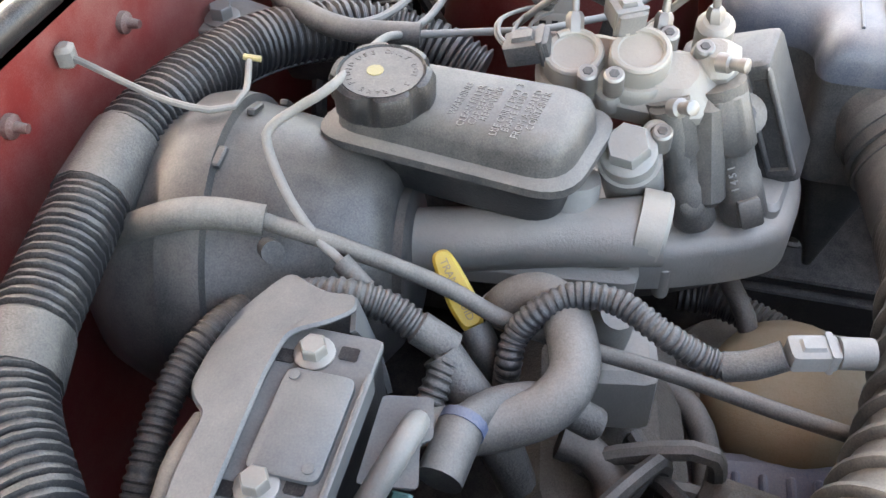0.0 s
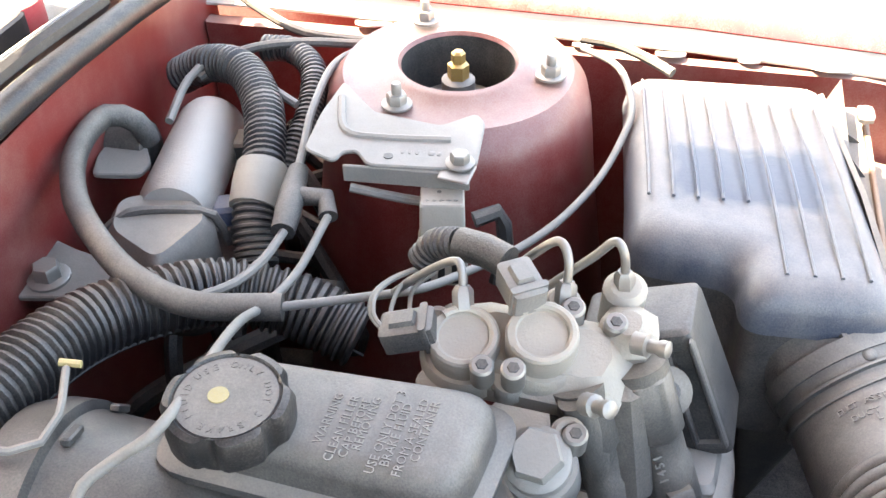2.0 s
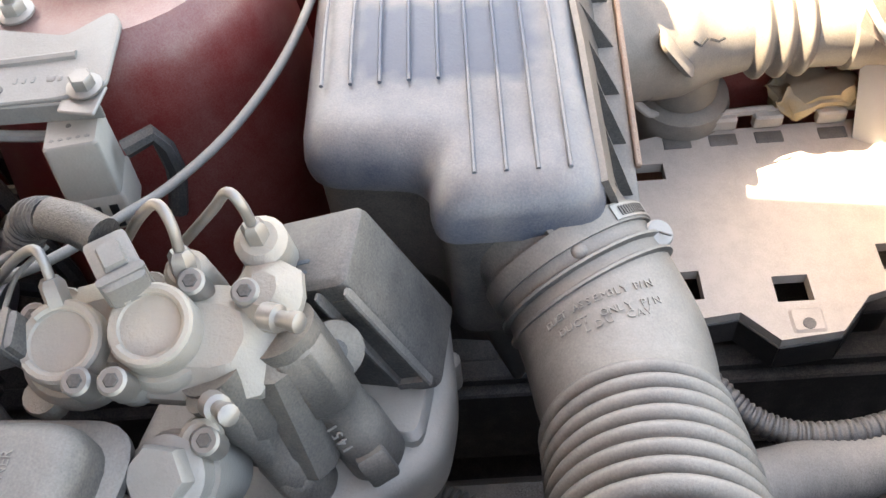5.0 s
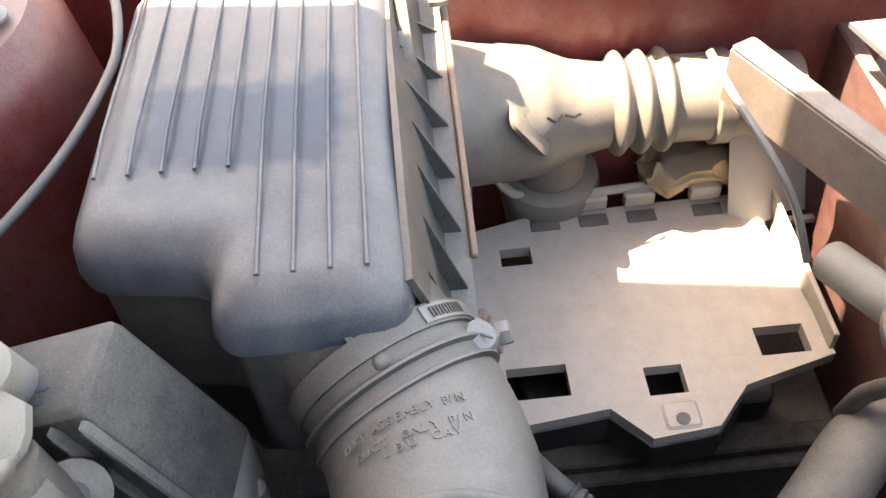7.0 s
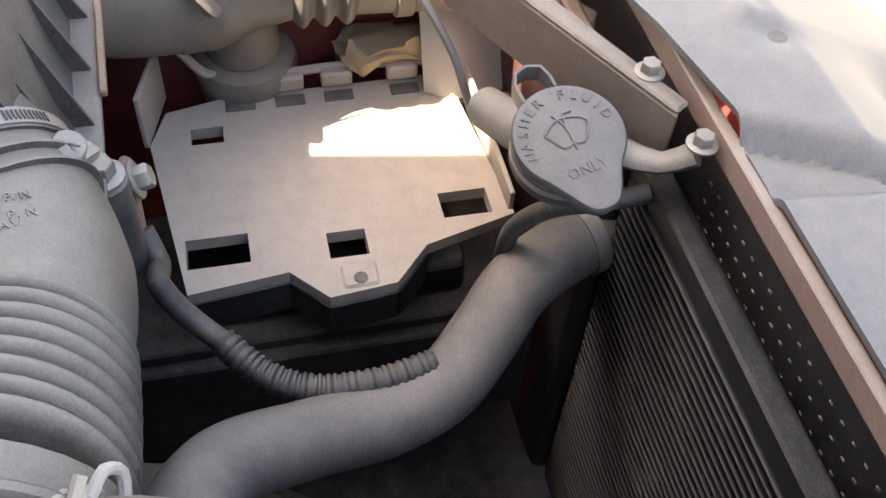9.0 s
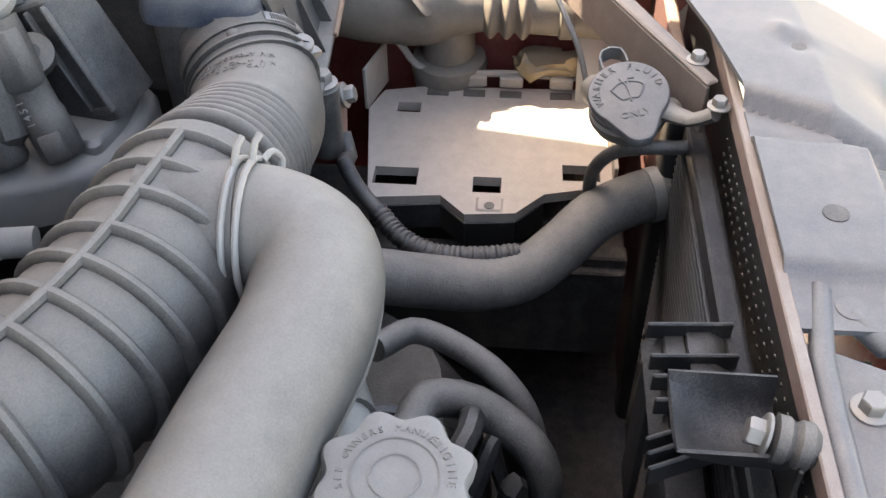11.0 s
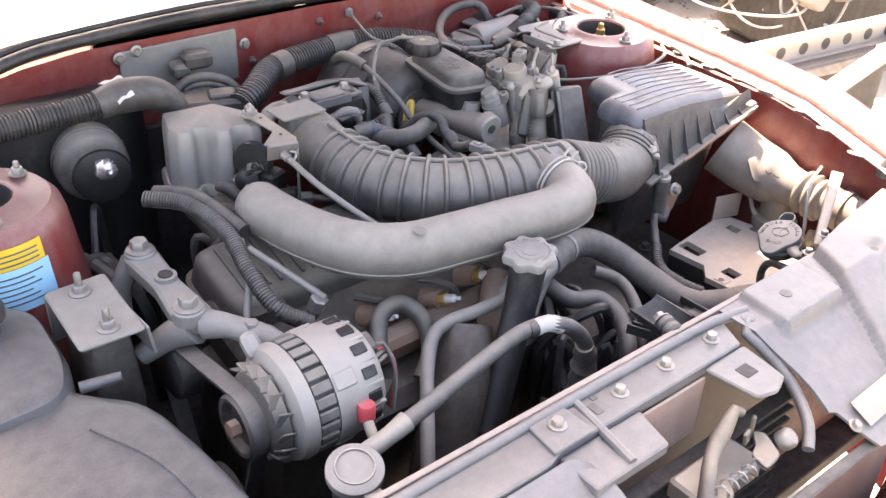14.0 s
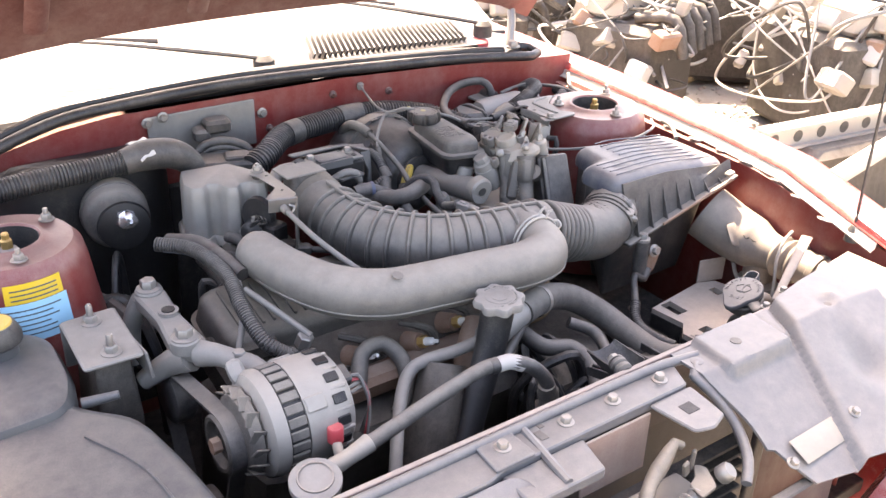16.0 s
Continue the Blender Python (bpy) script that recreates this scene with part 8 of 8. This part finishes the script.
for k in range(6):
    tower_patch(-109, -70 - (k * 7) % 11, 0.826 - k * 0.0075, 0.828 - k * 0.0075, 0.0020, M_INK, "text_bar", lab)

# ---- loose wiring and small hoses between the large parts ----
crng = random.Random(21)
for box, n, r0, r1 in (((-0.02, 0.10, 0.50, 0.64, 0.68, 0.76), 4, 0.004, 0.007), ((0.02, 0.16, 0.18, 0.30, 0.52, 0.70), 8, 0.004, 0.009), ((-0.34, -0.16, 0.56, 0.66, 0.70, 0.78), 6, 0.004, 0.008), ((-0.56, -0.36, 0.60, 0.82, 0.62, 0.76), 8, 0.006, 0.012), ((0.36, 0.66, 0.76, 0.95, 0.66, 0.80), 8, 0.005, 0.010)):
    for k in range(n):
        pts = sorted([(crng.uniform(box[0], box[1]), crng.uniform(box[2], box[3]), crng.uniform(box[4], box[5])) for _ in range(4)])
        pts = [(pts[0][0], pts[0][1], pts[0][2] - 0.12)] + pts + [(pts[-1][0] + 0.01, pts[-1][1], pts[-1][2] - 0.14)]
        solo("small_hose", tube(pts, crng.uniform(r0, r1), 8, 0.014), crng.choice((M_BLACKRES, M_BLACKRES, M_BLACK, M_RUBBER)), "dark small hose among the engine wiring", "hose", "small hoses")

# ---- transmission side ----
dome = thing("transmission_dome", (0.20, 0.465, 0.60), "dusty tan round vacuum dome on the transmission", "vacuum dome")
part("dome", turned([(0.062, -0.03), (0.064, -0.01), (0.060, 0.012), (0.045, 0.028), (0.02, 0.034)], (0.205, 0.466, 0.66), (-0.2, 0, 1), 32), M_TAN, dome)
part("rim", turned([(0.064, -0.004), (0.069, -0.002), (0.069, 0.004), (0.064, 0.006)], (0.205, 0.466, 0.645), (-0.2, 0, 1), 32), M_RUBBER, dome)
bluebox = thing("ribbed_cover", (0.13, 0.48, 0.58), "dusty dark blue ribbed plastic cover", "plastic cover")
part("body", block((0.125, 0.475, 0.625), (0.07, 0.16, 0.06), (0, -14, 8), 0.008), M_BLUE, bluebox)
for k in range(7):
    part("rib", block((0.100 + 0.002 * k, 0.535 - 0.019 * k, 0.650), (0.06, 0.006, 0.014), (0, -14, 8), 0.002), M_BLUE, bluebox)
reg = thing("vacuum_valve", (0.12, 0.60, 0.80), "grey plastic vacuum valve with small hoses", "valve")
part("body", tube([(0.13, 0.605, 0.79), (0.125, 0.60, 0.815), (0.12, 0.598, 0.825)], [0.016, 0.014, 0.011], 14), M_WIRE, reg)
part("base", block((0.125, 0.60, 0.755), (0.05, 0.06, 0.06), (0, 0, 10), 0.006), M_ALUDUST, reg)

# ---- the yard outside ----
rng = random.Random(7)


def junk_engine(x, y, s, turn):
    e = thing("scrap_engine", (x, y, 0), "scrap engine with pipes and tangled cables on the ground", "scrap engine", "scrap engines in the yard")
    m = pose(x, y, 0, 0, 0, turn)

    def pt(a, b, c):
        return m @ Vector((a * s, b * s, c * s))
    bm = block((0, 0, 0), (0.55 * s, 0.45 * s, 0.45 * s), (0, 0, 0), 0.03 * s)
    bmesh.ops.transform(bm, matrix=m @ pose(0, 0, 0.25 * s), verts=bm.verts)
    part("block", bm, M_IRON, e)
    bm = block((0, 0, 0), (0.50 * s, 0.20 * s, 0.14 * s), (0, 0, 0), 0.03 * s)
    bmesh.ops.transform(bm, matrix=m @ pose(0.02, 0.05, 0.54 * s), verts=bm.verts)
    part("cover", bm, M_JUNK, e)
    for k in range(5):
        part("runner", tube([pt(-0.2 + 0.1 * k, -0.1, 0.5), pt(-0.2 + 0.1 * k, -0.28, 0.52), pt(-0.2 + 0.1 * k, -0.34, 0.36)], 0.026 * s, 10, 0.05), M_IRON, e)
    part("pulley", turned([(0.10 * s, 0), (0.10 * s, 0.05 * s), (0.04 * s, 0.06 * s)], pt(0.28, 0, 0.2), (m.to_3x3() @ Vector((1, 0, 0))), 20), M_IRON, e)
    for k in range(18):
        p = [pt(rng.uniform(-0.38, 0.38), rng.uniform(-0.38, 0.38), rng.uniform(0.15, 0.70)) for _ in range(5)]
        part("cable", tube(p, rng.uniform(0.004, 0.010), 6, 0.03), rng.choice((M_WIRE, M_BLACK, M_LABEL, M_WIRE, M_WHITE, M_RUBBER)), e)
    for k in range(24):
        c = pt(rng.uniform(-0.33, 0.33), rng.uniform(-0.30, 0.30), rng.uniform(0.15, 0.62))
        part("fitting", block(c, (rng.uniform(0.05, 0.14) * s, rng.uniform(0.04, 0.12) * s, 0.08 * s), (rng.uniform(0, 40), rng.uniform(0, 40), rng.uniform(0, 90)), 0.01), rng.choice((M_ALU, M_ALU, M_LABEL, M_BLACK, M_RUST)), e)
    return e


for x, y, s, t in ((2.55, 2.45, 1.0, 20), (3.15, 1.75, 1.05, 75), (3.4, 2.6, 1.1, 140), (2.15, 3.1, 0.9, 60), (3.95, 1.35, 1.0, 30), (4.2, 2.3, 1.1, 110), (3.0, 3.4, 1.0, 10), (4.6, 3.2, 1.2, 50), (2.0, 3.9, 1.0, 85), (3.9, 4.2, 1.2, 15), (5.2, 2.0, 1.1, 65), (5.6, 3.4, 1.2, 25)):
    junk_engine(x, y, s, t)
for i, (a, b) in enumerate((((1.93, 1.215, 0.36), (3.30, 1.03, 0.36)),)):
    e = thing("channel_beam", ((a[0] + b[0]) / 2, (a[1] + b[1]) / 2, 0), "pale perforated steel channel lying in the scrap", "steel beam", "steel beams in the yard")
    va, vb2 = Vector(a), Vector(b)
    d = vb2 - va
    mm = Matrix.Translation((va + vb2) / 2) @ d.to_track_quat('X', 'Z').to_matrix().to_4x4()
    part("web", stack(bmesh.new(), rect(-d.length / 2, d.length / 2, -0.012, 0.012), [(-0.035, 0), (0.035, 0)], 0.004, 2, mm), M_JUNK, e)
    for sz in (-0.037, 0.037):
        part("edge", stack(bmesh.new(), rect(-d.length / 2, d.length / 2, -0.03, 0.03), [(sz - 0.006, 0), (sz + 0.006, 0)], 0.004, 2, mm), M_JUNK, e)
    for k in range(12):
        c = mm @ Vector((-d.length / 2 + (k + 0.5) * d.length / 12, -0.0125, 0))
        part("hole", turned([(0.022, 0.0), (0.022, 0.001)], c, mm.to_3x3() @ Vector((0, -1, 0)), 16), M_BLACK, e)
for x, y, z, sx, sy, sz, t in ((1.7, 3.6, 0.25, 0.7, 0.35, 0.5, 25), (2.4, 4.6, 0.4, 1.2, 0.5, 0.8, 10), (3.25, 2.75, 0.22, 0.42, 0.36, 0.44, 20), (3.75, 3.75, 0.24, 0.5, 1.3, 0.48, -8), (2.35, 1.16, 0.16, 0.5, 0.22, 0.32, -8), (6.5, 4.2, 0.6, 1.6, 1.6, 1.2, 30), (5.0, 5.2, 0.55, 2.2, 1.2, 1.1, 15)):
    e = solo("scrap_crate", block((x, y, z), (sx, sy, sz), (0, 0, t), 0.03), M_TAN if x < 2 or 3.2 < x < 3.3 else (M_IRON if z < 0.2 else M_JUNK), "dusty scrap metal box in the yard", "scrap box", "scrap boxes in the yard")
solo("scrap_pipe", tube([(1.72, 0.90, 0.30), (2.3, 0.98, 0.33), (3.0, 1.10, 0.32)], 0.032, 12, 0.05), M_JUNK, "pale dented pipe lying in the scrap", "pipe")
bm = bmesh.new()
for k in range(1400):
    x, y = rng.uniform(1.2, 4.2), rng.uniform(-0.5, 3.0)
    r = rng.uniform(0.006, 0.022)
    bmesh.ops.create_icosphere(bm, subdivisions=1, radius=r, matrix=pose(x, y, r * 0.3, rng.uniform(0, 90), 0, rng.uniform(0, 90)) @ Matrix.Diagonal((1, rng.uniform(0.6, 1), 0.6, 1)))
solo("gravel", bm, M_GROUND, "loose pale gravel stones on the yard ground", "gravel", kind="stuff", smooth=False)
